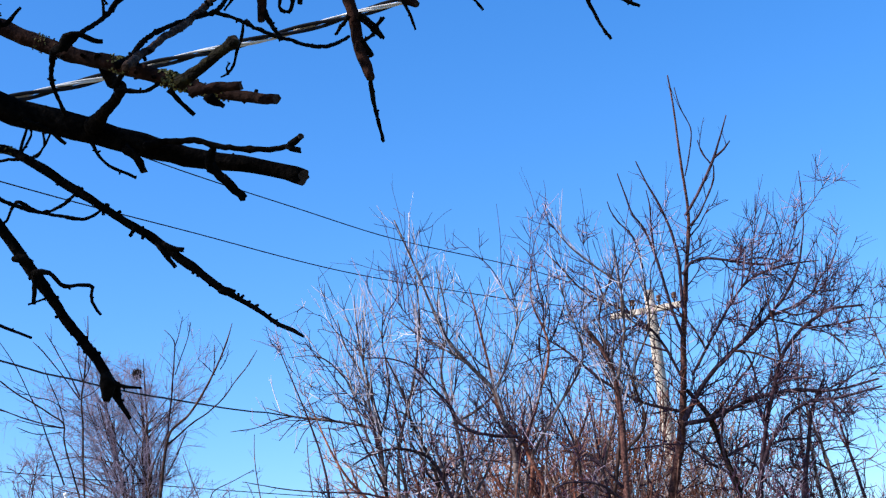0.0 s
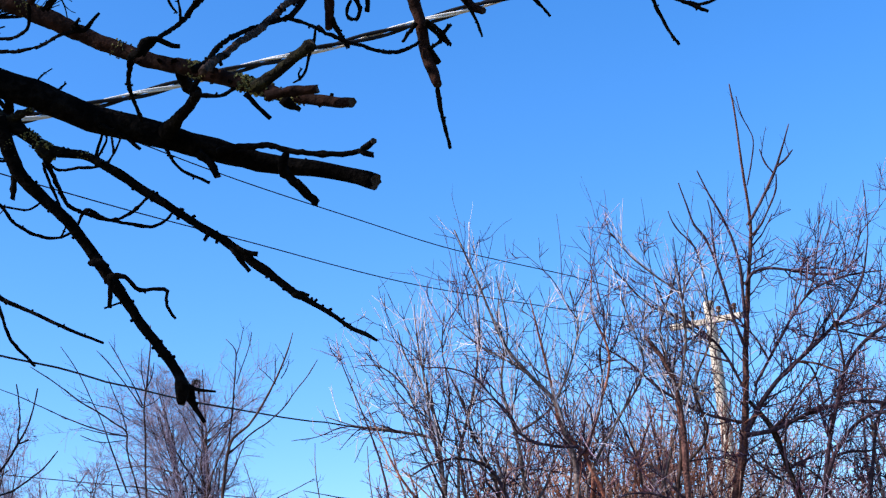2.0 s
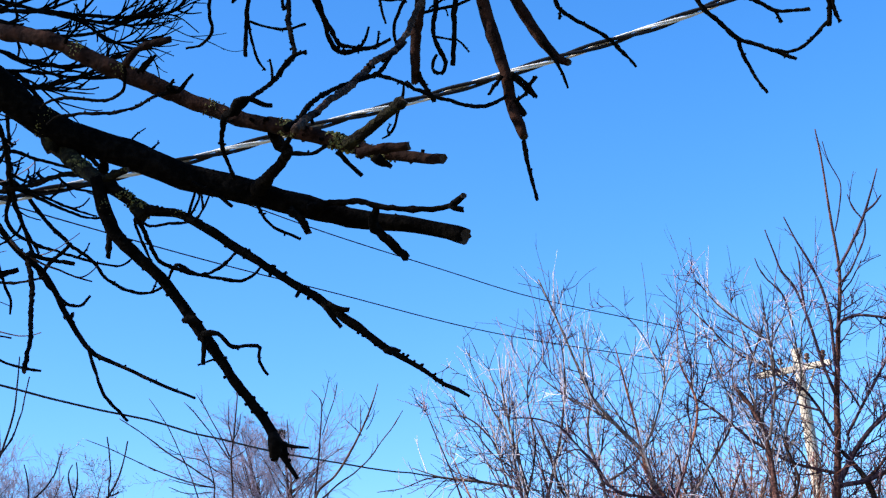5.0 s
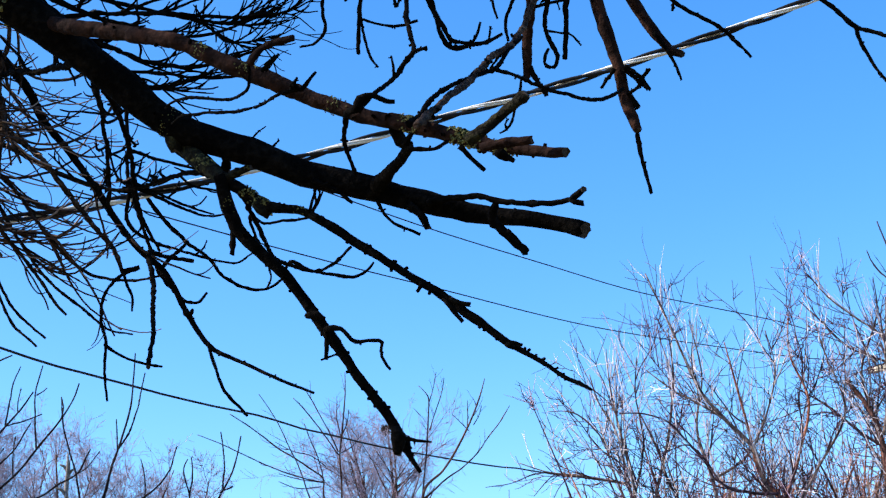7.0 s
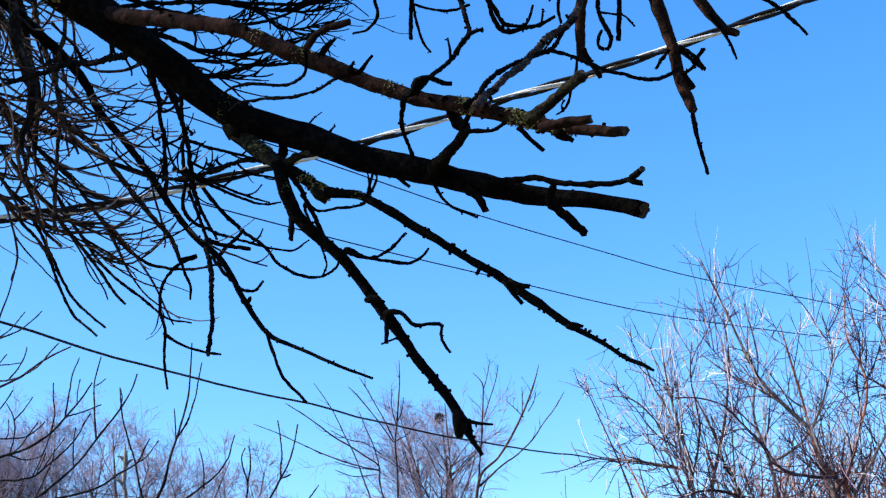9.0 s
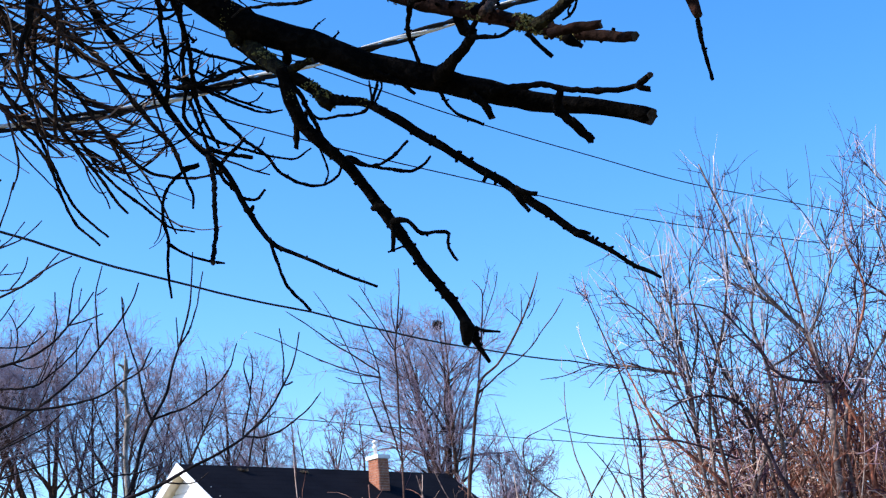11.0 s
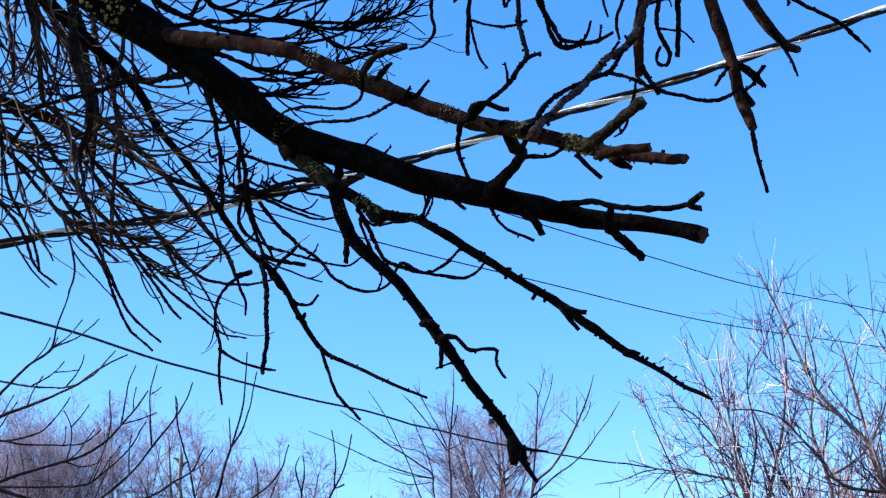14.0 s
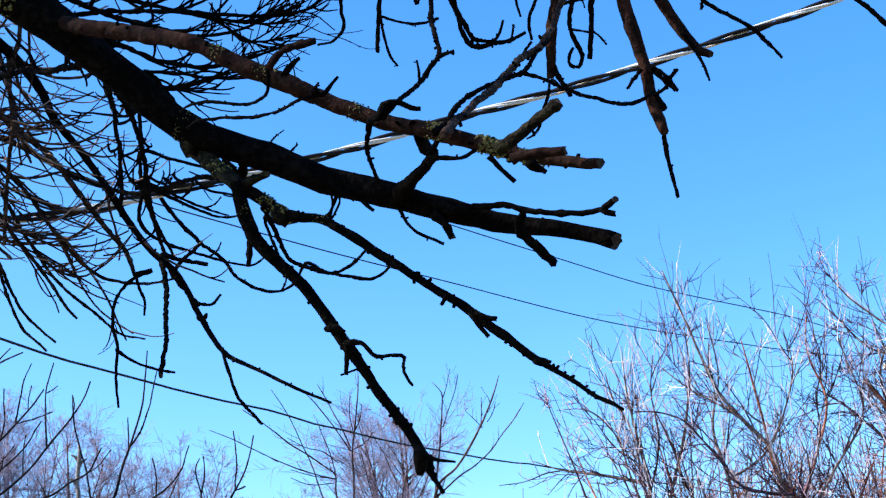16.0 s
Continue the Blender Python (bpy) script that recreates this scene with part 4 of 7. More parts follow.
limb("twig", bough, BARK, [(0.998, 4.106, 3.921, 0.0056), (0.997, 4.116, 3.902, 0.0047), (0.993, 4.126, 3.887, 0.0047)])
limb("twig", bough, BARK, [(1.375, 3.991, 4.326, 0.0088), (1.400, 3.957, 3.981, 0.0075), (1.443, 4.009, 3.865, 0.0075), (1.502, 4.025, 3.799, 0.0075), (1.547, 4.036, 3.748, 0.0075), (1.610, 4.028, 3.719, 0.0066), (1.676, 4.021, 3.682, 0.0066), (1.720, 4.015, 3.658, 0.0056)])
limb("twig", bough, BARK, [(1.547, 4.036, 3.748, 0.0066), (1.563, 4.055, 3.700, 0.0066), (1.592, 4.075, 3.639, 0.0056), (1.634, 4.089, 3.577, 0.0047)])
limb("twig", bough, BARK, [(1.410, 3.984, 4.320, 0.0088), (1.506, 4.020, 4.016, 0.0076), (1.572, 4.048, 3.928, 0.0076), (1.626, 4.046, 3.895, 0.0076), (1.690, 4.045, 3.851, 0.0067), (1.744, 4.029, 3.840, 0.0057), (1.795, 4.010, 3.835, 0.0067)])
limb("twig", bough, BARK, [(1.690, 4.045, 3.851, 0.0057), (1.700, 4.051, 3.833, 0.0057), (1.710, 4.057, 3.815, 0.0057)])
limb("twig", bough, BARK, [(1.869, 4.119, 4.759, 0.0135), (1.805, 3.884, 4.238, 0.0117), (1.824, 3.922, 3.965, 0.0105), (1.842, 3.971, 3.868, 0.0096), (1.849, 4.003, 3.804, 0.0086), (1.849, 4.019, 3.775, 0.0086)])
limb("twig", bough, BARK, [(1.828, 3.930, 3.949, 0.0076), (1.855, 3.966, 3.865, 0.0076), (1.866, 3.989, 3.816, 0.0067), (1.881, 4.003, 3.778, 0.0057)])
limb("twig", bough, BARK, [(1.847, 4.013, 3.788, 0.0067), (1.809, 4.046, 3.757, 0.0057), (1.760, 4.083, 3.727, 0.0057), (1.726, 4.097, 3.726, 0.0048), (1.690, 4.104, 3.742, 0.0038)])
limb("twig", bough, BARK, [(0.150, 4.225, 4.925, 0.0101), (0.156, 4.149, 4.407, 0.0088), (0.170, 4.151, 4.125, 0.0076), (0.211, 4.207, 4.028, 0.0076), (0.254, 4.247, 3.953, 0.0076), (0.289, 4.275, 3.899, 0.0076), (0.344, 4.278, 3.886, 0.0066), (0.404, 4.275, 3.884, 0.0057)])
limb("twig", bough, BARK, [(0.279, 4.276, 3.898, 0.0057), (0.278, 4.284, 3.882, 0.0047), (0.274, 4.289, 3.874, 0.0038)])
limb("twig", bough, BARK, [(0.404, 4.275, 3.884, 0.0047), (0.409, 4.260, 3.912, 0.0038), (0.414, 4.248, 3.932, 0.0038)])
limb("twig", bough, BARK, [(0.431, 4.241, 4.909, 0.0090), (0.419, 4.174, 4.348, 0.0078), (0.418, 4.164, 4.080, 0.0057), (0.421, 4.210, 4.000, 0.0047), (0.437, 4.236, 3.950, 0.0038)])
limb("twig", bough, BARK, [(0.544, 4.247, 4.903, 0.0101), (0.515, 4.138, 4.388, 0.0088), (0.509, 4.186, 4.026, 0.0066), (0.479, 4.216, 3.980, 0.0057), (0.464, 4.244, 3.932, 0.0057), (0.470, 4.270, 3.883, 0.0047)])
limb("twig", bough, BARK, [(0.470, 4.271, 3.879, 0.0047), (0.436, 4.293, 3.844, 0.0047), (0.406, 4.314, 3.808, 0.0047)])
limb("twig", bough, BARK, [(0.554, 4.211, 3.974, 0.0057), (0.610, 4.199, 3.982, 0.0057), (0.675, 4.187, 3.987, 0.0057), (0.732, 4.168, 4.006, 0.0047), (0.752, 4.158, 4.017, 0.0038)])
limb("twig", bough, BARK, [(0.582, 4.201, 3.984, 0.0038), (0.616, 4.188, 4.001, 0.0038), (0.641, 4.176, 4.015, 0.0038)])
limb("twig", bough, BARK, [(0.629, 4.196, 3.984, 0.0038), (0.638, 4.202, 3.970, 0.0028), (0.641, 4.209, 3.957, 0.0028)])
limb("twig", bough, BARK, [(-0.030, 4.193, 4.055, 0.0066), (-0.050, 4.202, 4.040, 0.0057), (-0.063, 4.207, 4.029, 0.0047)])
limb("twig", bough, BARK, [(-0.030, 4.187, 4.065, 0.0057), (-0.015, 4.190, 4.061, 0.0047), (-0.001, 4.195, 4.053, 0.0047)])
limb("twig", bough, BARK, [(0.168, 4.170, 4.093, 0.0047), (0.144, 4.193, 4.055, 0.0047), (0.120, 4.209, 4.029, 0.0047), (0.108, 4.221, 4.008, 0.0038)])
limb("twig", bough, BARK, [(0.186, 4.177, 4.080, 0.0047), (0.204, 4.182, 4.071, 0.0038), (0.219, 4.183, 4.069, 0.0038)])
limb("twig", bough, BARK, [(0.420, 4.198, 4.020, 0.0045), (0.453, 4.197, 4.017, 0.0047), (0.481, 4.194, 4.018, 0.0038), (0.509, 4.198, 4.007, 0.0038)])
limb("twig", bough, BARK, [(0.100, 4.199, 4.045, 0.0066), (0.101, 4.211, 4.024, 0.0057), (0.104, 4.223, 4.004, 0.0057)])
limb("twig", bough, BARK, [(0.828, 4.186, 3.729, 0.0074), (0.872, 4.194, 3.696, 0.0065), (0.908, 4.209, 3.649, 0.0056)])
limb("twig", bough, BARK, [(0.872, 4.200, 3.683, 0.0046), (0.892, 4.189, 3.697, 0.0046), (0.900, 4.180, 3.713, 0.0037)])
limb("twig", bough, BARK, [(0.834, 4.225, 3.646, 0.0037), (0.853, 4.217, 3.656, 0.0037), (0.880, 4.209, 3.661, 0.0028)])
limb("twig", bough, BARK, [(0.772, 4.209, 3.702, 0.0056), (0.763, 4.218, 3.687, 0.0046), (0.751, 4.227, 3.673, 0.0046)])
limb("stub", upper_limb, BARK, [(-0.189, 2.535, 2.920, 0.0045), (-0.174, 2.527, 2.940, 0.0039), (-0.161, 2.522, 2.950, 0.0033)])
limb("stub", upper_limb, BARK, [(-0.133, 2.492, 2.871, 0.0033), (-0.120, 2.521, 2.871, 0.0044), (-0.103, 2.512, 2.890, 0.0038), (-0.090, 2.508, 2.900, 0.0027)])
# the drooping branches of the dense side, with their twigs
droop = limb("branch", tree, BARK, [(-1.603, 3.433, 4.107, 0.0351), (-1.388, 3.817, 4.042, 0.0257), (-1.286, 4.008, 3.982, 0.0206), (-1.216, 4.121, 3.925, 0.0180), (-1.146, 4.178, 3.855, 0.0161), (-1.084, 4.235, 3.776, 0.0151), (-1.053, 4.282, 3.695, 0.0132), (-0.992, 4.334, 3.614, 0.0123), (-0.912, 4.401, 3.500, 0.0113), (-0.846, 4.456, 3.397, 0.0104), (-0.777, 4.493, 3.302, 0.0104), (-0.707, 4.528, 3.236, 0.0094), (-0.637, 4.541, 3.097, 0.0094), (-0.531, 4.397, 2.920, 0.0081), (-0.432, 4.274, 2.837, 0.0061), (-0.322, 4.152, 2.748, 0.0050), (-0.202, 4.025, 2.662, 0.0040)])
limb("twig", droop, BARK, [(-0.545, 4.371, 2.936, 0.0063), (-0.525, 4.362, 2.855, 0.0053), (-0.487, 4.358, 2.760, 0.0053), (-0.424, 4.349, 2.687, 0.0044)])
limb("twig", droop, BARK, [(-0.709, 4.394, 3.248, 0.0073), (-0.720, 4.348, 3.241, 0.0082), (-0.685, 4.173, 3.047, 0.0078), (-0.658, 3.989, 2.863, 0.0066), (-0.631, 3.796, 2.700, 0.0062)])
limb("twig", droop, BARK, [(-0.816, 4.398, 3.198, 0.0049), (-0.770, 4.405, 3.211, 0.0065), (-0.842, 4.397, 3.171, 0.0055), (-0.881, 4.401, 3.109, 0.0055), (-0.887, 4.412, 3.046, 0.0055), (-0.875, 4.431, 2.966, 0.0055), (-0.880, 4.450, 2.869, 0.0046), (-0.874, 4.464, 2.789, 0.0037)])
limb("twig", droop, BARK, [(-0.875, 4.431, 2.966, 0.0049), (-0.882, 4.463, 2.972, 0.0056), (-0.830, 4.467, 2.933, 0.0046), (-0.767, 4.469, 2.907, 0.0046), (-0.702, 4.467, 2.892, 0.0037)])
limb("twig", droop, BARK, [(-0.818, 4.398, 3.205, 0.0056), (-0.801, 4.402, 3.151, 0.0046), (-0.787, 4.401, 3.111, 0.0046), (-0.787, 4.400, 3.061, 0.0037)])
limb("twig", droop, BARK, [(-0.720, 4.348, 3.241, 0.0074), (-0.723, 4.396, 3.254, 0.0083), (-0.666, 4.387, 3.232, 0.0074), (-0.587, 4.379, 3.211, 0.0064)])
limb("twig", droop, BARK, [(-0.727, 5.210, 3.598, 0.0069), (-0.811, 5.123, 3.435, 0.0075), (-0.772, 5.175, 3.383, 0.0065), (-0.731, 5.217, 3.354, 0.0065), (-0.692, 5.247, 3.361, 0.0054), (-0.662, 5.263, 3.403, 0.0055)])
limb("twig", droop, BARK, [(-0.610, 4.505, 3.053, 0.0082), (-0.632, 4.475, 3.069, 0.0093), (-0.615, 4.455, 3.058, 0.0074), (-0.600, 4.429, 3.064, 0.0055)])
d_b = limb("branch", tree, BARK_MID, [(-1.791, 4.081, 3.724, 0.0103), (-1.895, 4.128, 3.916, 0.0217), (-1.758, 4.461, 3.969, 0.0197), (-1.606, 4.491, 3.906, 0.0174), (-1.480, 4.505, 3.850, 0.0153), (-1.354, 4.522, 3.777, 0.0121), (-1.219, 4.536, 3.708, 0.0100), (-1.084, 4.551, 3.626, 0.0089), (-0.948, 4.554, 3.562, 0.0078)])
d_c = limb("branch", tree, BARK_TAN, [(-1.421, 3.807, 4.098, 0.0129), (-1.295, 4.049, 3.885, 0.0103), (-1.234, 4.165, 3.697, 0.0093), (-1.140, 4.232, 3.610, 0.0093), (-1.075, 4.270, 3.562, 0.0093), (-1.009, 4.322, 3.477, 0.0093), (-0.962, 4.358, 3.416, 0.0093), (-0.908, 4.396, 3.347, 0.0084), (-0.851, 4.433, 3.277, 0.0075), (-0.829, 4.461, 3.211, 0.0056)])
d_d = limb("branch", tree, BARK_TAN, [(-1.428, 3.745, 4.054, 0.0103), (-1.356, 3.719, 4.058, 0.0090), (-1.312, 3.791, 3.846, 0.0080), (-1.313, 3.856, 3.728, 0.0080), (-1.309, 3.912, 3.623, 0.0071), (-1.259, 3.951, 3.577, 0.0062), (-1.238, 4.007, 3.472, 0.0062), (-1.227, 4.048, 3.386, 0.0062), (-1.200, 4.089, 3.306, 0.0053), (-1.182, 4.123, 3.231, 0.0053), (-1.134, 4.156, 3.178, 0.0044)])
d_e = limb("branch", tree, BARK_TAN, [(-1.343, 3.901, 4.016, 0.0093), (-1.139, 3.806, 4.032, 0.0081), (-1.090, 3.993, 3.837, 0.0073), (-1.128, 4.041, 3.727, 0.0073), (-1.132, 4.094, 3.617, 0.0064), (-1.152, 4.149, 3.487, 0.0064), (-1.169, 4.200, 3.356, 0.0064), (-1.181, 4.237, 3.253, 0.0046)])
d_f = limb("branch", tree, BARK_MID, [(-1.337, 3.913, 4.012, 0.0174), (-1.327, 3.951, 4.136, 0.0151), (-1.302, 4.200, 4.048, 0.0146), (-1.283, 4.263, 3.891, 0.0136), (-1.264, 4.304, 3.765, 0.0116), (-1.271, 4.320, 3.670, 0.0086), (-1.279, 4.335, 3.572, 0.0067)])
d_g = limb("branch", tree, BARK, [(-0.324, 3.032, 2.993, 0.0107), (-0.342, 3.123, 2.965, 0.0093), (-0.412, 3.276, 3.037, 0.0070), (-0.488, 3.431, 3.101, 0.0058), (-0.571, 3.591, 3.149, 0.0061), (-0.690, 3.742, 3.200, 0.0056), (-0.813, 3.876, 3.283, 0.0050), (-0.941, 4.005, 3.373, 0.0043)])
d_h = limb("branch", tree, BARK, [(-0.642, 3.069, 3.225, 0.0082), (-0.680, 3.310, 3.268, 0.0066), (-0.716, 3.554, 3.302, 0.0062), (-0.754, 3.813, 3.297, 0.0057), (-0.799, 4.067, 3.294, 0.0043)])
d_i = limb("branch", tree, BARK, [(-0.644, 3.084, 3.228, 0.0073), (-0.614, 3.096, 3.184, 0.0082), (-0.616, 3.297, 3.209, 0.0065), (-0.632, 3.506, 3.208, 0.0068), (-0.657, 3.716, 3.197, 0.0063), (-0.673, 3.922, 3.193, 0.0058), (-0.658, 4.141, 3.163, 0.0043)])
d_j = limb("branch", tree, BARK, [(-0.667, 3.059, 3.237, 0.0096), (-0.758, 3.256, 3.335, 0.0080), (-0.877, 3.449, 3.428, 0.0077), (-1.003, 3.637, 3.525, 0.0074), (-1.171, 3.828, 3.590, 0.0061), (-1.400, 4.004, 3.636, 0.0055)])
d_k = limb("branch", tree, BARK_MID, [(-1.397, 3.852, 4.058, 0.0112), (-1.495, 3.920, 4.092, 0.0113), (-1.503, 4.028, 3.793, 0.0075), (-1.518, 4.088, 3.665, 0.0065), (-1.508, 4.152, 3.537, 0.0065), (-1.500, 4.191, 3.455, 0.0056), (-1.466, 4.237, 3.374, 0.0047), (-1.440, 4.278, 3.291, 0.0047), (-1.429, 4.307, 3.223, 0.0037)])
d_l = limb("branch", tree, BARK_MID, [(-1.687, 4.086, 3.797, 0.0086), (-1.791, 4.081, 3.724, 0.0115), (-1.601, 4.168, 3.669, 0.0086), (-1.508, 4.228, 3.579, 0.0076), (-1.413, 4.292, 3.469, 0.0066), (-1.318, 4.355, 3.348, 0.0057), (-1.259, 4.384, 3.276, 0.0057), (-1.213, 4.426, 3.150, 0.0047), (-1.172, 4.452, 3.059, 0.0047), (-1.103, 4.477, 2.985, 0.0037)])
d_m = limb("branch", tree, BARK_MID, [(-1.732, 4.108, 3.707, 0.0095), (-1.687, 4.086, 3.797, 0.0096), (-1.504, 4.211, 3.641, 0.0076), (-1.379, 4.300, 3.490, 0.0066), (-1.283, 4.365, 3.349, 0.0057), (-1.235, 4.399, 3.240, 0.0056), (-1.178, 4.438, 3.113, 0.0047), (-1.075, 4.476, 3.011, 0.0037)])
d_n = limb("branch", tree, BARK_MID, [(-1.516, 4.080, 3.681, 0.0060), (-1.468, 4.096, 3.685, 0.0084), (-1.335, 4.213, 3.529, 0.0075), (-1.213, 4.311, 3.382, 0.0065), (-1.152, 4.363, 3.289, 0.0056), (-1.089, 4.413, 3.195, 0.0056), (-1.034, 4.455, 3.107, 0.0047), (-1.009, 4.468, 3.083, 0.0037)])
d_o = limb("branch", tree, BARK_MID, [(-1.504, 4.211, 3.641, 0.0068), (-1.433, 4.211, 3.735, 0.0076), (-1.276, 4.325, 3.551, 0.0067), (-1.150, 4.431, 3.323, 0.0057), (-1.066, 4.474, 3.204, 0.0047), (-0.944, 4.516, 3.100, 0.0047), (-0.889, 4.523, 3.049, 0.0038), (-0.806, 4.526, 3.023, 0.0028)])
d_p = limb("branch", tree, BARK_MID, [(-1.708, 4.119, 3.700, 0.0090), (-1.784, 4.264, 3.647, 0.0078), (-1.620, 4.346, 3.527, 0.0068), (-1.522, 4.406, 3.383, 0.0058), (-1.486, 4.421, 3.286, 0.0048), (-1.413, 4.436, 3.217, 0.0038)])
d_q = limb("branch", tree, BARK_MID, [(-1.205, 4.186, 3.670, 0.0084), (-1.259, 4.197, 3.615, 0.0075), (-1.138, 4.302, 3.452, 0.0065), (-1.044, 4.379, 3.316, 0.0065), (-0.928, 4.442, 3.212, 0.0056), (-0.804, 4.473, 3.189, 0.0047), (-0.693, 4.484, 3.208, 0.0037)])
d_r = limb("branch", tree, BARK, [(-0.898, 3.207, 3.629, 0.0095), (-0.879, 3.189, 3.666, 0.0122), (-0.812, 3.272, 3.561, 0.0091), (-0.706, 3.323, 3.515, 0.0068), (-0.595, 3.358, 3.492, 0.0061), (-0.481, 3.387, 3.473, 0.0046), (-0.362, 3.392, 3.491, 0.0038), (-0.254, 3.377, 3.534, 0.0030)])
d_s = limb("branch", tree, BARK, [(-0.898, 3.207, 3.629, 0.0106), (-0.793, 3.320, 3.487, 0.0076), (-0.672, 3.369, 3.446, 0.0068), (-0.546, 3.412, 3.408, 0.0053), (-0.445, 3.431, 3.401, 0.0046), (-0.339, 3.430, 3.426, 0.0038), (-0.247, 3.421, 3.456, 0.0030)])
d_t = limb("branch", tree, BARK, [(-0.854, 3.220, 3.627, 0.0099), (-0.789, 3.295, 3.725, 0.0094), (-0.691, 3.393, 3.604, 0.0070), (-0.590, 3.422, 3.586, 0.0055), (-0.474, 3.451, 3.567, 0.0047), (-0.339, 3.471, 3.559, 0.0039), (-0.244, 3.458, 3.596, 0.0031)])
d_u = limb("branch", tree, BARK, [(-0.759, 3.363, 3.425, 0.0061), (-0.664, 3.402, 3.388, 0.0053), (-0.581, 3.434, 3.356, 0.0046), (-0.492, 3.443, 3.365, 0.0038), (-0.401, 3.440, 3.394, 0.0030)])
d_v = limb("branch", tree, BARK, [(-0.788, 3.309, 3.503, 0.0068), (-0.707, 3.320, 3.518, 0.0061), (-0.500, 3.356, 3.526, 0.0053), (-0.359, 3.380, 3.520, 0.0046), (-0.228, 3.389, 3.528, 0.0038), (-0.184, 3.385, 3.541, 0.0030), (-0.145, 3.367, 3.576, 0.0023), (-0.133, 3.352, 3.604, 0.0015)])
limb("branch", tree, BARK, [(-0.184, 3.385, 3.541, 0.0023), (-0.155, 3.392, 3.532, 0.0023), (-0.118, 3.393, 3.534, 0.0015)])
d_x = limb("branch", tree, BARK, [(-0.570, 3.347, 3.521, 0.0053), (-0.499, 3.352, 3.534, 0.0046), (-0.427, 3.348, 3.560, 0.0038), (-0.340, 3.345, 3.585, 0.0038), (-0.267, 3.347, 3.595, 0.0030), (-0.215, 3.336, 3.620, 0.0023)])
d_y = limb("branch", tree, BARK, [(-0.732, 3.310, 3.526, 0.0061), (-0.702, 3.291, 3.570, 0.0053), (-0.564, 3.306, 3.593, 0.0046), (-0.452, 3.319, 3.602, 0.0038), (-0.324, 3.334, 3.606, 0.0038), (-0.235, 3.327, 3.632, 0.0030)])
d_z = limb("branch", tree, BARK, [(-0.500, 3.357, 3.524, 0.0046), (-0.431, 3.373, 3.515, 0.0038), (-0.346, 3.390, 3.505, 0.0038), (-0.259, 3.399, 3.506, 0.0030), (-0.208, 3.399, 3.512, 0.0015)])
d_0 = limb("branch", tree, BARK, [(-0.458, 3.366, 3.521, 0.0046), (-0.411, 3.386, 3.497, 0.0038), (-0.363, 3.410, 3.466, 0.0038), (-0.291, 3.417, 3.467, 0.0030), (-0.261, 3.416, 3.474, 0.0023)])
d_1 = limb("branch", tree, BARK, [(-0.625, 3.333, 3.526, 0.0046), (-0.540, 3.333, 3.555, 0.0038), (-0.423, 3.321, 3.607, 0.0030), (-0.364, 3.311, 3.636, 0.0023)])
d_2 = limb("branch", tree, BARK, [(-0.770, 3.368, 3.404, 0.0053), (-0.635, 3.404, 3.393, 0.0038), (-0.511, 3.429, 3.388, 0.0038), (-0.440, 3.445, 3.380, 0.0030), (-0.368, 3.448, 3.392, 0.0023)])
# shoots that hang steeply from overhead, sunlight put into their lighter bark colours
limb("bough", tree, BARK, [(-1.75, 3.36, 4.02, 0.04), (-1.64, 3.72, 4.32, 0.034), (-1.5, 4.02, 4.4, 0.028), (-1.36, 4.12, 4.37, 0.022), (-1.27, 4.02, 4.22, 0.018)])
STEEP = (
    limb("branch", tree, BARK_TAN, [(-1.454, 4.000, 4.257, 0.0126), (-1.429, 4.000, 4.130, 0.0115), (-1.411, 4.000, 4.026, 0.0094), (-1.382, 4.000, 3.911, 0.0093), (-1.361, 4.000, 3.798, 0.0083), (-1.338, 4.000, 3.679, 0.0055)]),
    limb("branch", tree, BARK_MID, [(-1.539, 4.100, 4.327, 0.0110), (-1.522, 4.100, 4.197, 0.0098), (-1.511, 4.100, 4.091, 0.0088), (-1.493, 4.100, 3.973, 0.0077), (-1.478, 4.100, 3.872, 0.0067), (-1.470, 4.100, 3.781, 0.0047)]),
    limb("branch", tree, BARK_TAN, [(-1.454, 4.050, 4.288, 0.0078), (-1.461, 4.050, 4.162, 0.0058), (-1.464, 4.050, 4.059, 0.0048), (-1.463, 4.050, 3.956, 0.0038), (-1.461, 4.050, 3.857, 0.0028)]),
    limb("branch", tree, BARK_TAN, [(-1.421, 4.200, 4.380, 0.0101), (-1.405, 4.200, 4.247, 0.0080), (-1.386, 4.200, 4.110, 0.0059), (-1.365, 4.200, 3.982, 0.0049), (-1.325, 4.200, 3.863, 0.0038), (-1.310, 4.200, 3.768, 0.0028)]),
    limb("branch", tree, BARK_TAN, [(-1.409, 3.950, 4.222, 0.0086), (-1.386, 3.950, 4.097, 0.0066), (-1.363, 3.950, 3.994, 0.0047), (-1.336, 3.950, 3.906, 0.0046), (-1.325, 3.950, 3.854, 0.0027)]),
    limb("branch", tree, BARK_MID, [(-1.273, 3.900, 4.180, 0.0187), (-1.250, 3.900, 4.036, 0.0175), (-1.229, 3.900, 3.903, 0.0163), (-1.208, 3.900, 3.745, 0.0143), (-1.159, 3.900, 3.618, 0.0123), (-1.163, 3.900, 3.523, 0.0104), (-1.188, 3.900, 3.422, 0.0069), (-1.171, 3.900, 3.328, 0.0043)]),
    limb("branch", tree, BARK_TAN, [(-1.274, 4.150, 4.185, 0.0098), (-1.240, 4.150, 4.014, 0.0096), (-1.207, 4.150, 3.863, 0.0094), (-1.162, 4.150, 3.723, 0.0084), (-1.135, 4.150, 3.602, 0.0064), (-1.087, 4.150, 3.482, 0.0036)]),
)
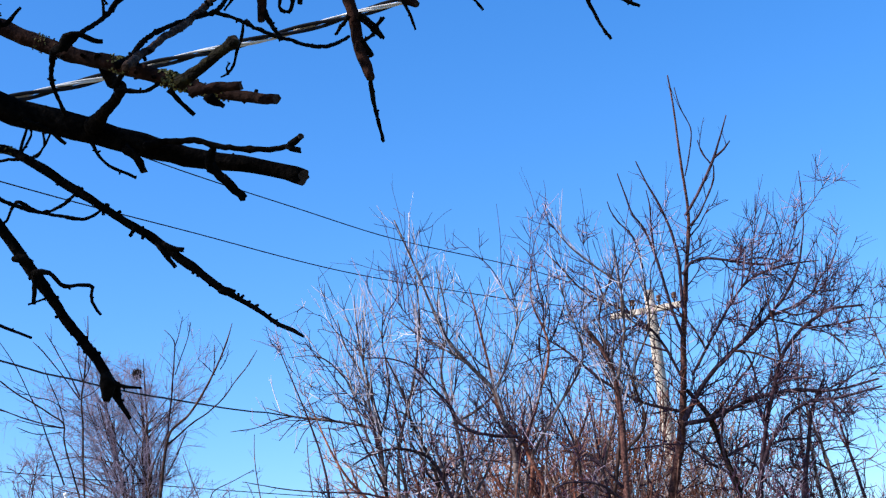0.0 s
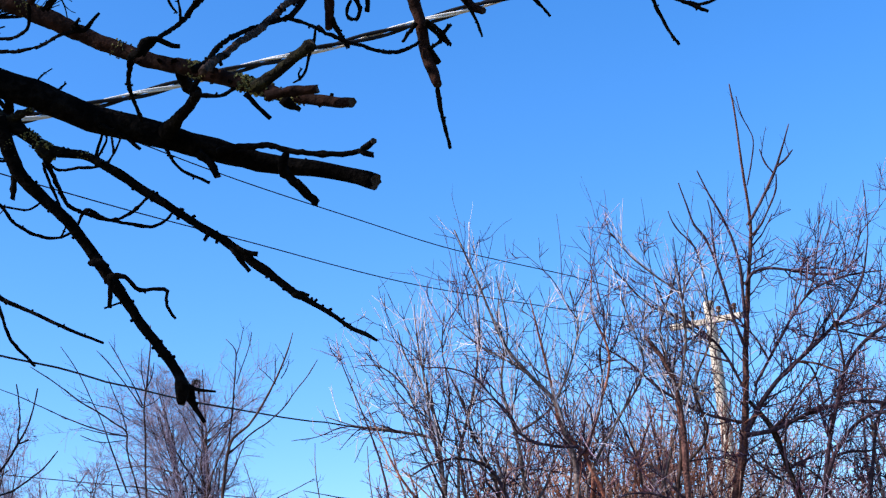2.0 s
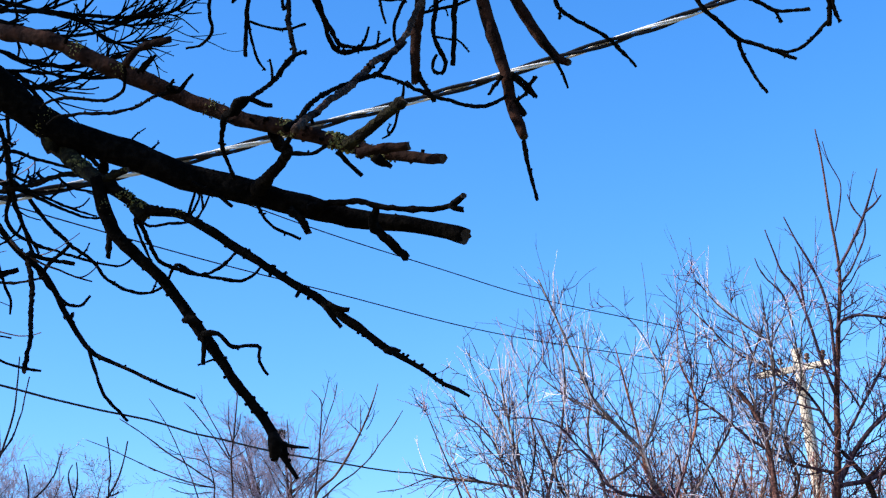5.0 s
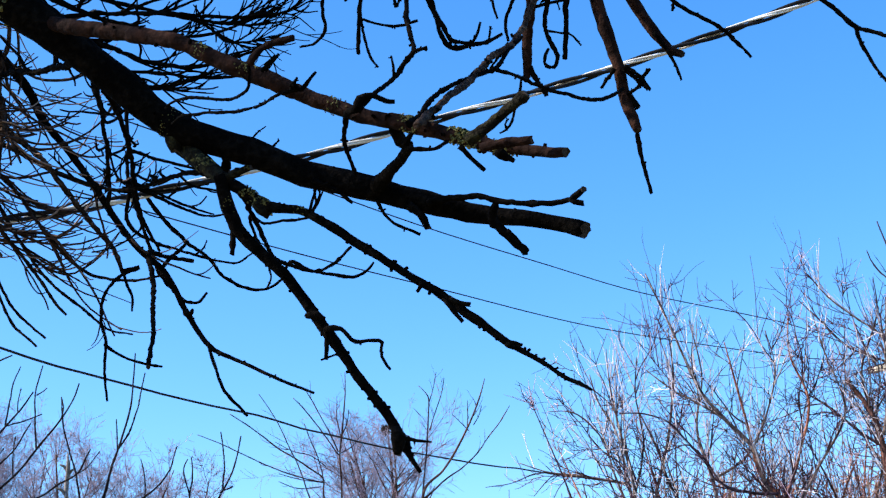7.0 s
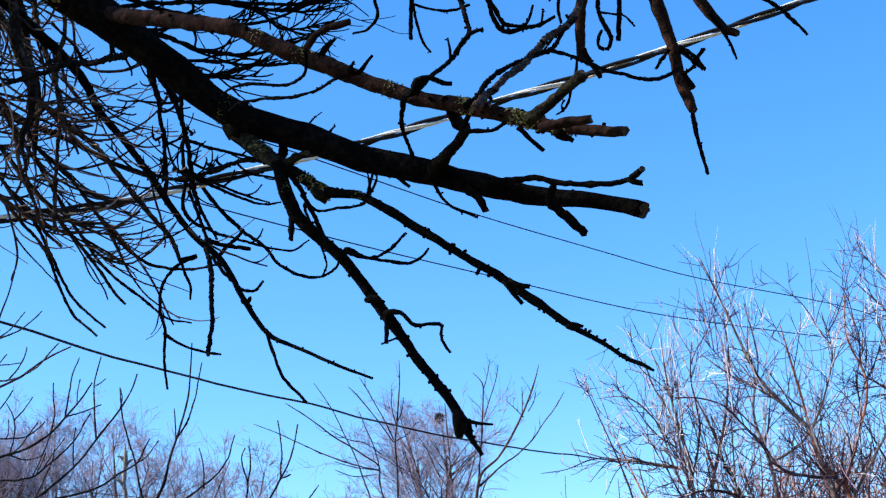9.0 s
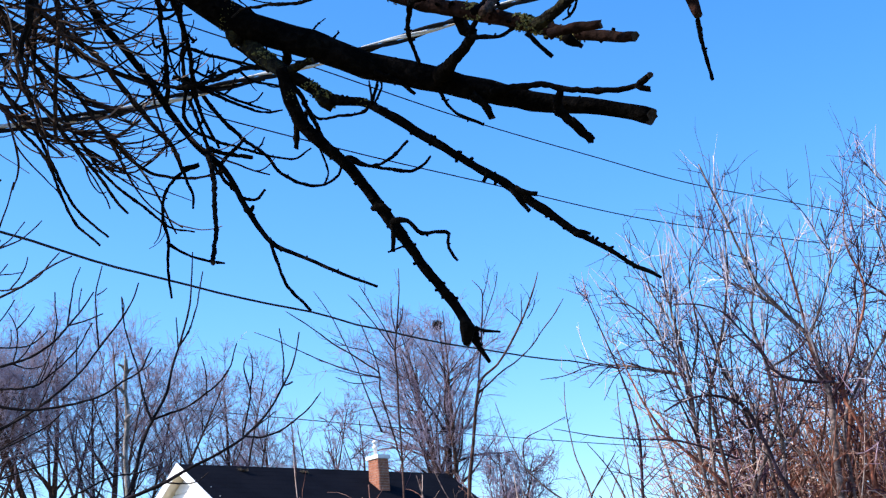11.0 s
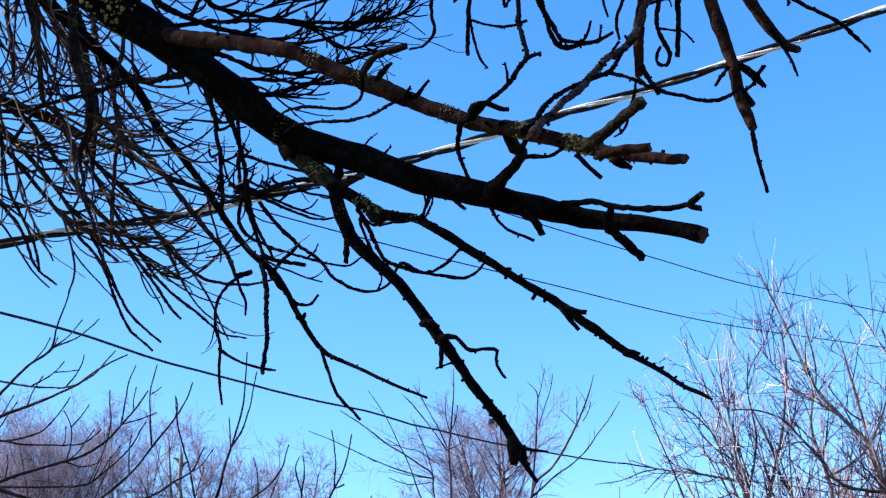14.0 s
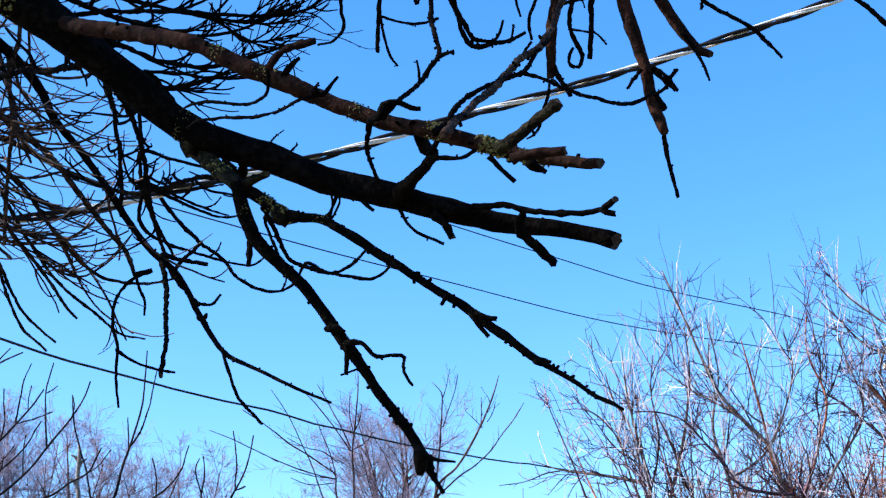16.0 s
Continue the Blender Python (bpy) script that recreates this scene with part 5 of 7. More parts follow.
DROOPS = (droop, d_b, d_c, d_d, d_e, d_f, d_k, d_l, d_m, d_n, d_o, d_p, d_q)
SPREADS = (d_g, d_h, d_i, d_j, d_r, d_s, d_t, d_u, d_v, d_x, d_y, d_z, d_0, d_1, d_2)
# crusts of lichen on the limbs
lichen(upper_limb, (0.092, 2.597, 2.815), 46, 0.014)
lichen(upper_limb, (0.186, 2.54, 2.756), 60, 0.019)
lichen(upper_limb, (0.254, 2.502, 2.717), 50, 0.016)
lichen(upper_limb, (-0.121, 2.519, 2.863), 16, 0.01)
lichen(upper_limb, (-0.275, 2.551, 2.953), 18, 0.011)
lichen(upper_limb, (-0.365, 2.566, 3.009), 18, 0.011)
lichen(fork, (-0.369, 2.994, 2.939), 34, 0.017)
lichen(fork, (-0.411, 3.032, 2.990), 22, 0.013)
lichen(low_limb, (-0.453, 3.011, 3.021), 30, 0.009)
lichen(low_limb, (-0.815, 2.870, 3.325), 60, 0.026)
lichen(low_limb, (-0.94, 2.868, 3.42), 40, 0.024)
lichen(arch, (-0.236, 2.954, 2.808), 40, 0.017)
lichen(arch, (-0.271, 2.941, 2.832), 24, 0.012)
lichen(arch, (-0.156, 2.946, 2.789), 12, 0.009)
lichen(hang, (-0.316, 2.944, 2.814), 14, 0.009)


def shoots(name, parent, mat, levels, limit=300, sides=3, label=""):
    """Each first shoot, with the smaller ones that it bears, as one part of its own; those past the limit joined."""
    n = len(levels[0][0])
    for k in range(min(n, limit)):
        own = []
        for P, R in levels:
            m = len(P) // n
            own.append((P[k * m : (k + 1) * m], R[k * m : (k + 1) * m]))
        join(name, own, mat, parent, sides=sides)
    if n > limit:
        join("twig_haze", [(P[len(P) // n * limit :], R[len(P) // n * limit :]) for P, R in levels], mat, parent, label, sides, "stuff")


def near_twigs(parents, n1, n2, length, up, along, reach, warm=False):
    """Fine shoots on the drooping branches, each with shorter ones of its own."""
    for ob in parents:
        P, R = even(ob, 30)
        at, D, r = leave(P, R, n1, 0.1, reach, 0.45, along=along)
        L = rng.uniform(0.3, 1.0, len(at)) * length
        a = sprout(at, D, L, np.minimum(r * 0.8, rng.uniform(0.0038, 0.0062, len(at))), 12, up, 0.075, 0.55, 0.05)
        at, D, r = leave(*a, n2, 0.1, 0.85, 0.5, along=along)
        b = sprout(at, D, rng.uniform(0.25, 1.0, len(at)) * length * 0.55, np.minimum(r, rng.uniform(0.002, 0.0036, len(at))), 8, up * 1.4, 0.07, 0.6, 0.05)
        shoots("twig", ob, TWIG_NEAR if warm else ob.data.materials[0], [a, b], sides=4)


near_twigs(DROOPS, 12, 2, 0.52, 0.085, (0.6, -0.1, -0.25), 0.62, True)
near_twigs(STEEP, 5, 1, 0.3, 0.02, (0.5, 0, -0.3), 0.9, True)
near_twigs(SPREADS, 10, 2, 0.24, 0.05, (0.3, 0, 0.1), 0.92)

# unseen rest of its crown, added high on the sunny side to shade the limbs
for k in range(9):
    a = 2.2 + k * 0.42
    z = 4.0 + 0.16 * k
    o = limb("bough", tree, BARK, [(-2.6, 3.58, z - 0.3, 0.045), (-2.6 + 0.5 * math.cos(a), 3.55 + 0.5 * math.sin(a), z + 0.2, 0.035), (-2.7 + 1.1 * math.cos(a), 3.3 + 1.0 * math.sin(a), z + 0.6, 0.022),
                                   (-2.8 + 1.6 * math.cos(a), 3.1 + 1.4 * math.sin(a), z + 0.8, 0.01)])
    P, R = even(o, 24)
    at, D, r = leave(P, R, 22, 0.2, 0.98, 0.9)
    one = sprout(at, D, rng.uniform(0.4, 0.9, 22), np.minimum(r * 0.7, 0.009), 6, 0.03, 0.12, 0.5)
    at, D, r = leave(*one, 9, 0.1, 0.97, 0.8)
    shoots("twig", o, BARK, [one, sprout(at, D, rng.uniform(0.2, 0.5, len(at)), np.minimum(r, 0.005), 4, 0.03, 0.14, 0.6)])



def spurs(ob, n, length):
    """Short spurs and buds along a branch."""
    P, R = even(ob, 40)
    at, D, r = leave(P, R, n, 0.1, 0.97, 1.1)
    a = sprout(at, D, rng.uniform(0.3, 1.0, n) * length + r, np.minimum(r * 0.7, 0.005), 3, 0.05, 0.2, 0.7)
    join("spur_set", [a], BARK, ob, sides=5, kind="stuff")


for ob, n, length in ((hang, 60, 0.006), (arch, 70, 0.007), (low_limb, 90, 0.006), (upper_limb, 70, 0.007), (curl, 12, 0.012), (cut_hang, 8, 0.012), (droop, 30, 0.012)):
    spurs(ob, n, length)

for ob in [c for c in bpy.data.objects if c.name.split(".")[0] == "twig" and c.parent in (tree, bough, curl, arch, hang, low_limb, upper_limb, cut_hang, cut_side) and c.name in SPINE]:
    spurs(ob, max(4, int(14 * np.linalg.norm(np.diff(SPINE[ob.name][0], axis=0), axis=1).sum())), 0.006)

# ---- thicket: the tall thorn tree ----
thorn = thing("thorn_tree", (4.3, 13.2, -0.05), "tall bare thorny tree with a reddish trunk", "tree")
# main tree of the thicket
t_main = limb("trunk", thorn, TRUNK_PLUM, [(4.060, 13.360, -0.056, 0.0546), (4.495, 13.325, 1.817, 0.0491), (4.710, 13.221, 2.528, 0.0450), (4.880, 13.108, 3.090, 0.0437), (5.009, 12.992, 3.604, 0.0409), (5.062, 12.920, 3.914, 0.0355), (5.112, 12.772, 4.538, 0.0273), (5.170, 12.591, 5.153, 0.0218), (5.212, 12.404, 5.707, 0.0164), (5.157, 12.228, 6.265, 0.0109), (5.099, 12.051, 6.760, 0.0082), (5.058, 11.971, 6.981, 0.0055)])
t_a = limb("limb", thorn, PLUM, [(5.175, 12.367, 5.704, 0.0153), (5.265, 12.283, 5.840, 0.0142), (5.355, 12.188, 5.999, 0.0131), (5.437, 12.087, 6.172, 0.0120), (5.485, 12.008, 6.320, 0.0098), (5.546, 11.897, 6.527, 0.0054)])
t_b = limb("limb", thorn, PLUM, [(5.437, 12.087, 6.172, 0.0109), (5.509, 12.037, 6.218, 0.0098), (5.576, 11.976, 6.299, 0.0054)])
t_c = limb("limb", thorn, PLUM, [(5.418, 12.119, 6.112, 0.0087), (5.342, 12.109, 6.224, 0.0077), (5.294, 12.079, 6.355, 0.0044)])
t_n = limb("limb", thorn, PLUM, [(5.192, 12.399, 5.584, 0.0109), (5.287, 12.327, 5.685, 0.0098), (5.372, 12.235, 5.847, 0.0087), (5.427, 12.161, 5.987, 0.0087), (5.432, 12.113, 6.109, 0.0054)])
t_s = limb("limb", thorn, PLUM, [(5.181, 12.242, 6.053, 0.0066), (5.236, 12.119, 6.316, 0.0066), (5.246, 12.067, 6.436, 0.0054), (5.148, 12.011, 6.671, 0.0048), (5.098, 11.956, 6.848, 0.0044)])
t_i = limb("limb", thorn, PLUM, [(5.113, 12.641, 4.868, 0.0174), (5.088, 12.504, 5.387, 0.0142), (5.026, 12.445, 5.651, 0.0131), (4.946, 12.412, 5.841, 0.0109), (4.836, 12.378, 6.059, 0.0087), (4.749, 12.337, 6.257, 0.0054)])
t_o = limb("limb", thorn, PLUM, [(5.095, 12.713, 4.610, 0.0174), (5.019, 12.674, 4.881, 0.0153), (4.886, 12.574, 5.418, 0.0131), (4.793, 12.531, 5.662, 0.0109), (4.706, 12.521, 5.792, 0.0098), (4.649, 12.483, 5.962, 0.0087), (4.582, 12.431, 6.173, 0.0054)])
t_p = limb("limb", thorn, PLUM, [(4.891, 12.572, 5.417, 0.0087), (4.868, 12.498, 5.676, 0.0077), (4.862, 12.440, 5.854, 0.0066), (4.835, 12.405, 5.984, 0.0044)])
t_u = limb("limb", thorn, PLUM, [(4.781, 12.655, 5.279, 0.0098), (4.691, 12.589, 5.600, 0.0087), (4.569, 12.586, 5.746, 0.0077), (4.520, 12.575, 5.829, 0.0066), (4.482, 12.552, 5.936, 0.0044)])
t_d = limb("limb", thorn, PLUM, [(4.981, 12.708, 3.796, 0.0258), (5.197, 12.559, 4.129, 0.0215), (5.376, 12.446, 4.309, 0.0194), (5.573, 12.326, 4.458, 0.0172), (5.768, 12.195, 4.630, 0.0150), (5.938, 12.063, 4.828, 0.0129), (6.042, 11.939, 5.084, 0.0097), (6.069, 11.883, 5.228, 0.0054)])
limb("limb", thorn, PLUM, [(6.042, 11.939, 5.084, 0.0069), (6.085, 11.837, 5.348, 0.0060), (6.076, 11.734, 5.667, 0.0047), (6.059, 11.672, 5.863, 0.0032)])
t_v = limb("limb", thorn, PLUM, [(5.768, 12.195, 4.630, 0.0129), (5.908, 12.120, 4.667, 0.0118), (6.047, 12.042, 4.709, 0.0108), (6.140, 11.972, 4.792, 0.0086), (6.190, 11.908, 4.932, 0.0054)])
t_e = limb("limb", thorn, PLUM, [(4.958, 12.661, 3.761, 0.0222), (5.201, 12.560, 3.789, 0.0205), (5.444, 12.443, 3.872, 0.0188), (5.820, 12.262, 3.931, 0.0171), (6.222, 12.076, 3.876, 0.0120), (6.574, 11.883, 3.916, 0.0086)])
t_f = limb("limb", thorn, BARK_TAN, [(5.201, 12.739, -0.129, 0.0302), (5.527, 12.717, 1.949, 0.0258), (5.482, 12.687, 2.776, 0.0258), (5.328, 12.676, 3.418, 0.0258), (5.194, 12.661, 3.853, 0.0237), (5.039, 12.679, 4.082, 0.0194)])
t_g = limb("limb", thorn, PLUM, [(5.130, 12.553, 5.165, 0.0153), (5.202, 12.494, 5.267, 0.0142), (5.300, 12.447, 5.287, 0.0131), (5.516, 12.368, 5.242, 0.0131), (5.729, 12.294, 5.170, 0.0120), (5.892, 12.225, 5.142, 0.0109), (6.057, 12.121, 5.223, 0.0087), (6.137, 12.058, 5.299, 0.0054)])
t_h = limb("limb", thorn, PLUM, [(5.155, 13.034, 4.265, 0.0159), (4.938, 13.015, 4.722, 0.0142), (4.695, 13.042, 4.969, 0.0124), (4.342, 13.107, 5.177, 0.0106), (4.092, 13.101, 5.474, 0.0089), (3.941, 13.092, 5.651, 0.0053)])
t_j = limb("limb", thorn, PLUM, [(5.117, 12.683, 4.216, 0.0152), (5.356, 12.499, 4.596, 0.0141), (5.486, 12.390, 4.807, 0.0130), (5.636, 12.275, 4.986, 0.0119), (5.826, 12.165, 5.065, 0.0109), (6.011, 12.069, 5.088, 0.0098), (6.238, 11.958, 5.076, 0.0054)])
t_k = limb("limb", thorn, PLUM, [(5.233, 12.596, -0.026, 0.0363), (5.493, 12.582, 1.927, 0.0299), (5.481, 12.533, 2.787, 0.0257), (5.546, 12.445, 3.289, 0.0224), (5.685, 12.286, 3.881, 0.0192), (5.849, 12.121, 4.311, 0.0171), (5.970, 12.032, 4.442, 0.0171), (6.086, 11.955, 4.522, 0.0150), (6.199, 11.883, 4.576, 0.0128), (6.483, 11.734, 4.574, 0.0086)])
t_q = limb("limb", thorn, PLUM, [(5.970, 12.029, 4.452, 0.0107), (6.127, 11.952, 4.450, 0.0086), (6.390, 11.817, 4.443, 0.0064)])
t_r = limb("limb", thorn, PLUM, [(5.467, 12.534, 2.840, 0.0214), (5.551, 12.450, 3.237, 0.0192), (5.684, 12.345, 3.550, 0.0171), (5.952, 12.178, 3.789, 0.0150), (6.221, 12.043, 3.797, 0.0128), (6.571, 11.850, 3.839, 0.0086)])
t_l = limb("limb", thorn, PLUM, [(5.133, 13.104, 3.947, 0.0177), (4.748, 13.217, 4.107, 0.0142), (4.402, 13.282, 4.367, 0.0124), (4.106, 13.307, 4.674, 0.0106), (3.851, 13.336, 4.866, 0.0071)])
t_m = limb("limb", thorn, PLUM, [(5.465, 12.627, -0.148, 0.0345), (5.754, 12.618, 1.923, 0.0275), (5.914, 12.479, 2.924, 0.0241), (6.006, 12.372, 3.424, 0.0190), (6.079, 12.281, 3.771, 0.0138), (6.185, 12.183, 4.008, 0.0086)])
THORN = (t_main, t_d, t_v, t_e, t_f, t_g, t_h, t_j, t_k, t_q, t_r, t_l, t_m)
THORN_TOP = (t_a, t_b, t_c, t_n, t_s, t_i, t_o, t_p, t_u)


def crown(parents, mats, n1, n2, n3, length, up, r1, lo=0.25, angle=0.9, wob=0.14, limit=60):
    """Two or three orders of shoots on given limbs."""
    for k, ob in enumerate(parents):
        P, R = even(ob, 30)
        span = np.linalg.norm(np.diff(P[0], axis=0), axis=1).sum()
        first = max(min(lo, 0.7), 1 - 4.2 / span) if span > 6 else lo * 0.6
        n = max(3, int(n1 * min(span, 4.4)))
        at, D, r = leave(P, R, n, first, 0.98, angle)
        L = rng.uniform(0.3, 1.0, n) * length * np.clip(1.25 * np.sqrt(r / R.max()), 0.3, 1.0) * min(1.0, 0.35 + span / 3.0)
        got = [sprout(at, D, L, np.minimum(r * 0.6, r1 * rng.uniform(0.6, 1.0, n)), 9, up, wob, 0.45, 0.06)]
        at, D, r = leave(*got[0], n2, 0.12, 0.97, angle)
        got.append(sprout(at, D, rng.uniform(0.2, 0.75, len(at)) * np.repeat(L, n2), np.minimum(r * 0.85, r1 * 0.7), 6, up, wob, 0.5, 0.07))
        if n3:
            at, D, r = leave(*got[1], n3, 0.15, 0.97, angle)
            got.append(sprout(at, D, rng.uniform(0.12, 0.4, len(at)) * np.repeat(L, n2 * n3), np.minimum(r * 0.95, r1 * 0.55), 4, up, wob, 0.6, 0.08))
        shoots("twig", ob, mats[k % len(mats)], got, limit)


def tangle(parents, mats, per_metre, length, r1, n2=6, n3=3, low=2.1, angle=1.0, rise=(-0.03, 0.1), wob=0.13, limit=60, top=0.45, high=99):
    """Crooked side shoots on given limbs, some arching up and some hanging, with twigs and short spurs of their own."""
    for k, ob in enumerate(parents):
        P, R = even(ob, 40)
        z = P[0, :, 2]
        first = max(0.03, np.argmax(z > low) / 39)
        span = np.linalg.norm(np.diff(P[0, int(first * 39) :], axis=0), axis=1).sum()
        n = max(3, int(per_metre * span))
        last = min(0.99, np.sum(z < high) / 40)
        at, D, r = leave(P, R, n, first, last, angle, 0.3)
        share = np.clip((at[:, 2] - max(low, z.min())) / max(0.3, z.max() - max(low, z.min())), 0, 1)
        L = rng.uniform(0.25, 1.0, n) * length * (1 - (1 - top) * share)
        got = [sprout(at, D, L, np.clip(r * 0.6, 0.004, r1 * rng.uniform(0.6, 1.0, n)), 7, rng.uniform(*rise, n), wob, 0.45, 0.06)]
        at, D, r = leave(*got[0], n2, 0.08, 0.95, 0.85, 0.35)
        L2 = rng.uniform(0.22, 0.7, len(at)) * np.repeat(L, n2)
        got.append(sprout(at, D, L2, np.clip(r * 0.8, 0.004, r1 * 0.62), 5, rng.uniform(rise[0] + 0.02, rise[1] + 0.03, len(at)), wob * 0.8, 0.6, 0.06))
        if n3:
            at, D, r = leave(*got[1], n3, 0.1, 0.9, 0.85, 0.3)
            got.append(sprout(at, D, rng.uniform(0.05, 0.2, len(at)) * (0.5 + length), np.clip(r * 0.8, 0.0026, r1 * 0.36), 3, 0.05, wob * 0.8, 0.65, 0.05))
        shoots("twig", ob, mats[k % len(mats)], got, limit)


def forks(parents, owner, mats, n, length, low=2.3):
    """Crooked branches that leave the limbs and divide the crown further."""
    got = []
    for k, ob in enumerate(parents):
        P, R = even(ob, 40)
        first = max(0.1, np.argmax(P[0, :, 2] > low) / 39)
        at, D, r = leave(P, R, n, first, 0.9, 0.85, 0.3)
        C, W = sprout(at, D, rng.uniform(0.5, 1.0, n) * length, np.clip(r * 0.7, 0.006, 0.015), 6, rng.uniform(-0.02, 0.14, n), 0.17, 0.35, 0.08)
        for c, w in zip(C, W):
            got.append(limb("branch", owner, mats[len(got) % len(mats)], [(*p, q) for p, q in zip(c, w)]))
    return got


def water_sprouts(parents, mat, n1, length):
    """Straight young shoots that stand up from the limbs."""
    for ob in parents:
        P, R = even(ob, 30)
        span = np.linalg.norm(np.diff(P[0], axis=0), axis=1).sum()
        first = min(0.9, max(0.2, np.argmax(P[0, :, 2] > 3.7) / 29))
        n = max(1, int(n1 * span * (0.95 - first)))
        at, D, r = leave(P, R, n, first, 0.95, 0.7)
        D[:, 2] = np.abs(D[:, 2]) + 0.9
        one = sprout(at, D, rng.uniform(0.35, 1.0, n) * length * np.clip(0.25 + 1.2 * r / R.max(), 0.3, 1.0), np.minimum(r * 0.6 + 0.002, 0.0058), 6, 0.04, 0.05, 0.4)
        at, D, r = leave(*one, 2, 0.2, 0.9, 0.32)
        shoots("shoot", ob, mat, [one, sprout(at, D, rng.uniform(0.1, 0.35, len(at)) * length, np.minimum(r * 0.8, 0.005), 4, 0.06, 0.05, 0.5)])


tangle([t_main], (THORN_TWIG,), 8, 0.9, 0.0105, 4, 1, low=2.4, top=0.3, wob=0.1, high=5.6)
water_sprouts(THORN_TOP, THORN_TWIG, 2, 0.4)
thorn_forks = forks(THORN[1:], thorn, (PLUM, TRUNK_PLUM, PLUM), 4, 1.0, 2.6)
tangle([t for t in THORN[1:] if t not in (t_f, t_k, t_m)], (THORN_TWIG, PLUM_TWIG), 8, 0.8, 0.0105, 5, 1, rise=(-0.03, 0.14), wob=0.11)
tangle((t_f, t_k, t_m), (THORN_TWIG, PLUM_TWIG), 8, 0.8, 0.0105, 5, 1, low=2.6, wob=0.11)
tangle(thorn_forks, (THORN_TWIG, PLUM_TWIG), 8, 0.6, 0.009, 4, 2, low=2.4, rise=(-0.02, 0.16), wob=0.085, angle=0.8)
water_sprouts(THORN[1:], PLUM_TWIG, 3, 0.7)
water_sprouts(thorn_forks, PLUM_TWIG, 3, 0.5)
water_sprouts((t_g, t_j), THORN_TWIG, 5, 0.75)

# ---- thicket: the many-stemmed bush beside it ----
bush = thing("bush", (2.9, 12.9, -0.05), "tall many-stemmed bare bush with dark and sunlit-pale twigs", "bush")
b_a = limb("stem", bush, STEM, [(2.445, 13.254, 0.183, 0.0258), (2.386, 13.335, 2.008, 0.0209), (2.223, 13.295, 3.000, 0.0193), (2.180, 13.221, 3.625, 0.0176), (2.156, 13.154, 4.042, 0.0144), (2.081, 13.069, 4.513, 0.0114), (2.027, 12.978, 4.928, 0.0064), (2.017, 12.897, 5.234, 0.0032)])
b_b = limb("stem", bush, STEM, [(2.494, 13.245, 0.178, 0.0243), (2.358, 13.329, 2.266, 0.0193), (2.323, 13.268, 3.093, 0.0176), (2.349, 13.162, 3.816, 0.0144), (2.518, 13.015, 4.420, 0.0129), (2.605, 12.852, 5.027, 0.0096), (2.585, 12.763, 5.358, 0.0048)])
b_c = limb("stem", bush, TWIG_DARK, [(2.688, 13.206, 0.160, 0.0258), (2.663, 13.275, 2.236, 0.0209), (2.674, 13.219, 2.955, 0.0193), (2.670, 13.141, 3.577, 0.0161), (2.492, 13.102, 4.010, 0.0129), (2.409, 13.055, 4.328, 0.0096), (2.272, 13.007, 4.650, 0.0064)])
b_d = limb("stem", bush, STEM, [(2.978, 13.143, 0.133, 0.0225), (2.901, 13.234, 2.059, 0.0193), (2.920, 13.181, 2.827, 0.0176), (2.922, 13.100, 3.500, 0.0193), (2.879, 13.033, 3.971, 0.0161), (2.779, 12.958, 4.446, 0.0114), (2.857, 12.833, 4.899, 0.0080), (2.779, 12.706, 5.414, 0.0048)])
b_e = limb("stem", bush, TWIG_RED, [(3.122, 13.109, 0.120, 0.0290), (3.191, 13.173, 1.928, 0.0258), (3.164, 13.137, 2.698, 0.0243), (3.426, 13.035, 3.083, 0.0225), (3.543, 12.937, 3.588, 0.0193), (3.294, 12.926, 4.029, 0.0176), (3.218, 12.858, 4.450, 0.0129), (3.139, 12.777, 4.869, 0.0096), (3.077, 12.708, 5.180, 0.0048)])
b_f = limb("stem", bush, TWIG_RED, [(3.456, 13.024, 0.090, 0.0290), (3.696, 13.042, 1.977, 0.0243), (3.683, 12.991, 2.849, 0.0243), (3.627, 12.946, 3.371, 0.0225), (3.500, 12.931, 3.696, 0.0193), (3.629, 12.825, 4.094, 0.0144), (3.761, 12.681, 4.592, 0.0114), (3.631, 12.610, 5.015, 0.0080), (3.647, 12.506, 5.365, 0.0048)])
b_g = limb("stem", bush, TWIG_DARK, [(3.550, 12.998, 0.081, 0.0243), (3.843, 13.001, 1.962, 0.0193), (4.127, 12.865, 2.799, 0.0176), (4.278, 12.746, 3.398, 0.0176), (4.334, 12.663, 3.802, 0.0161), (4.294, 12.576, 4.320, 0.0129), (4.219, 12.503, 4.737, 0.0096), (4.392, 12.284, 5.315, 0.0064), (4.375, 12.211, 5.565, 0.0032)])
b_h = limb("stem", bush, STEM, [(3.361, 13.049, 0.098, 0.0209), (3.499, 13.094, 1.998, 0.0176), (3.484, 13.043, 2.871, 0.0161), (3.485, 12.967, 3.491, 0.0129), (3.773, 12.807, 3.974, 0.0114), (4.054, 12.624, 4.453, 0.0096), (3.931, 12.532, 4.977, 0.0064), (3.847, 12.454, 5.340, 0.0048)])
b_i = limb("stem", bush, STEM, [(2.347, 13.272, 0.192, 0.0193), (2.183, 13.367, 2.028, 0.0161), (1.991, 13.348, 2.815, 0.0144), (1.874, 13.306, 3.343, 0.0114), (1.773, 13.256, 3.766, 0.0080), (1.715, 13.208, 4.082, 0.0048)])
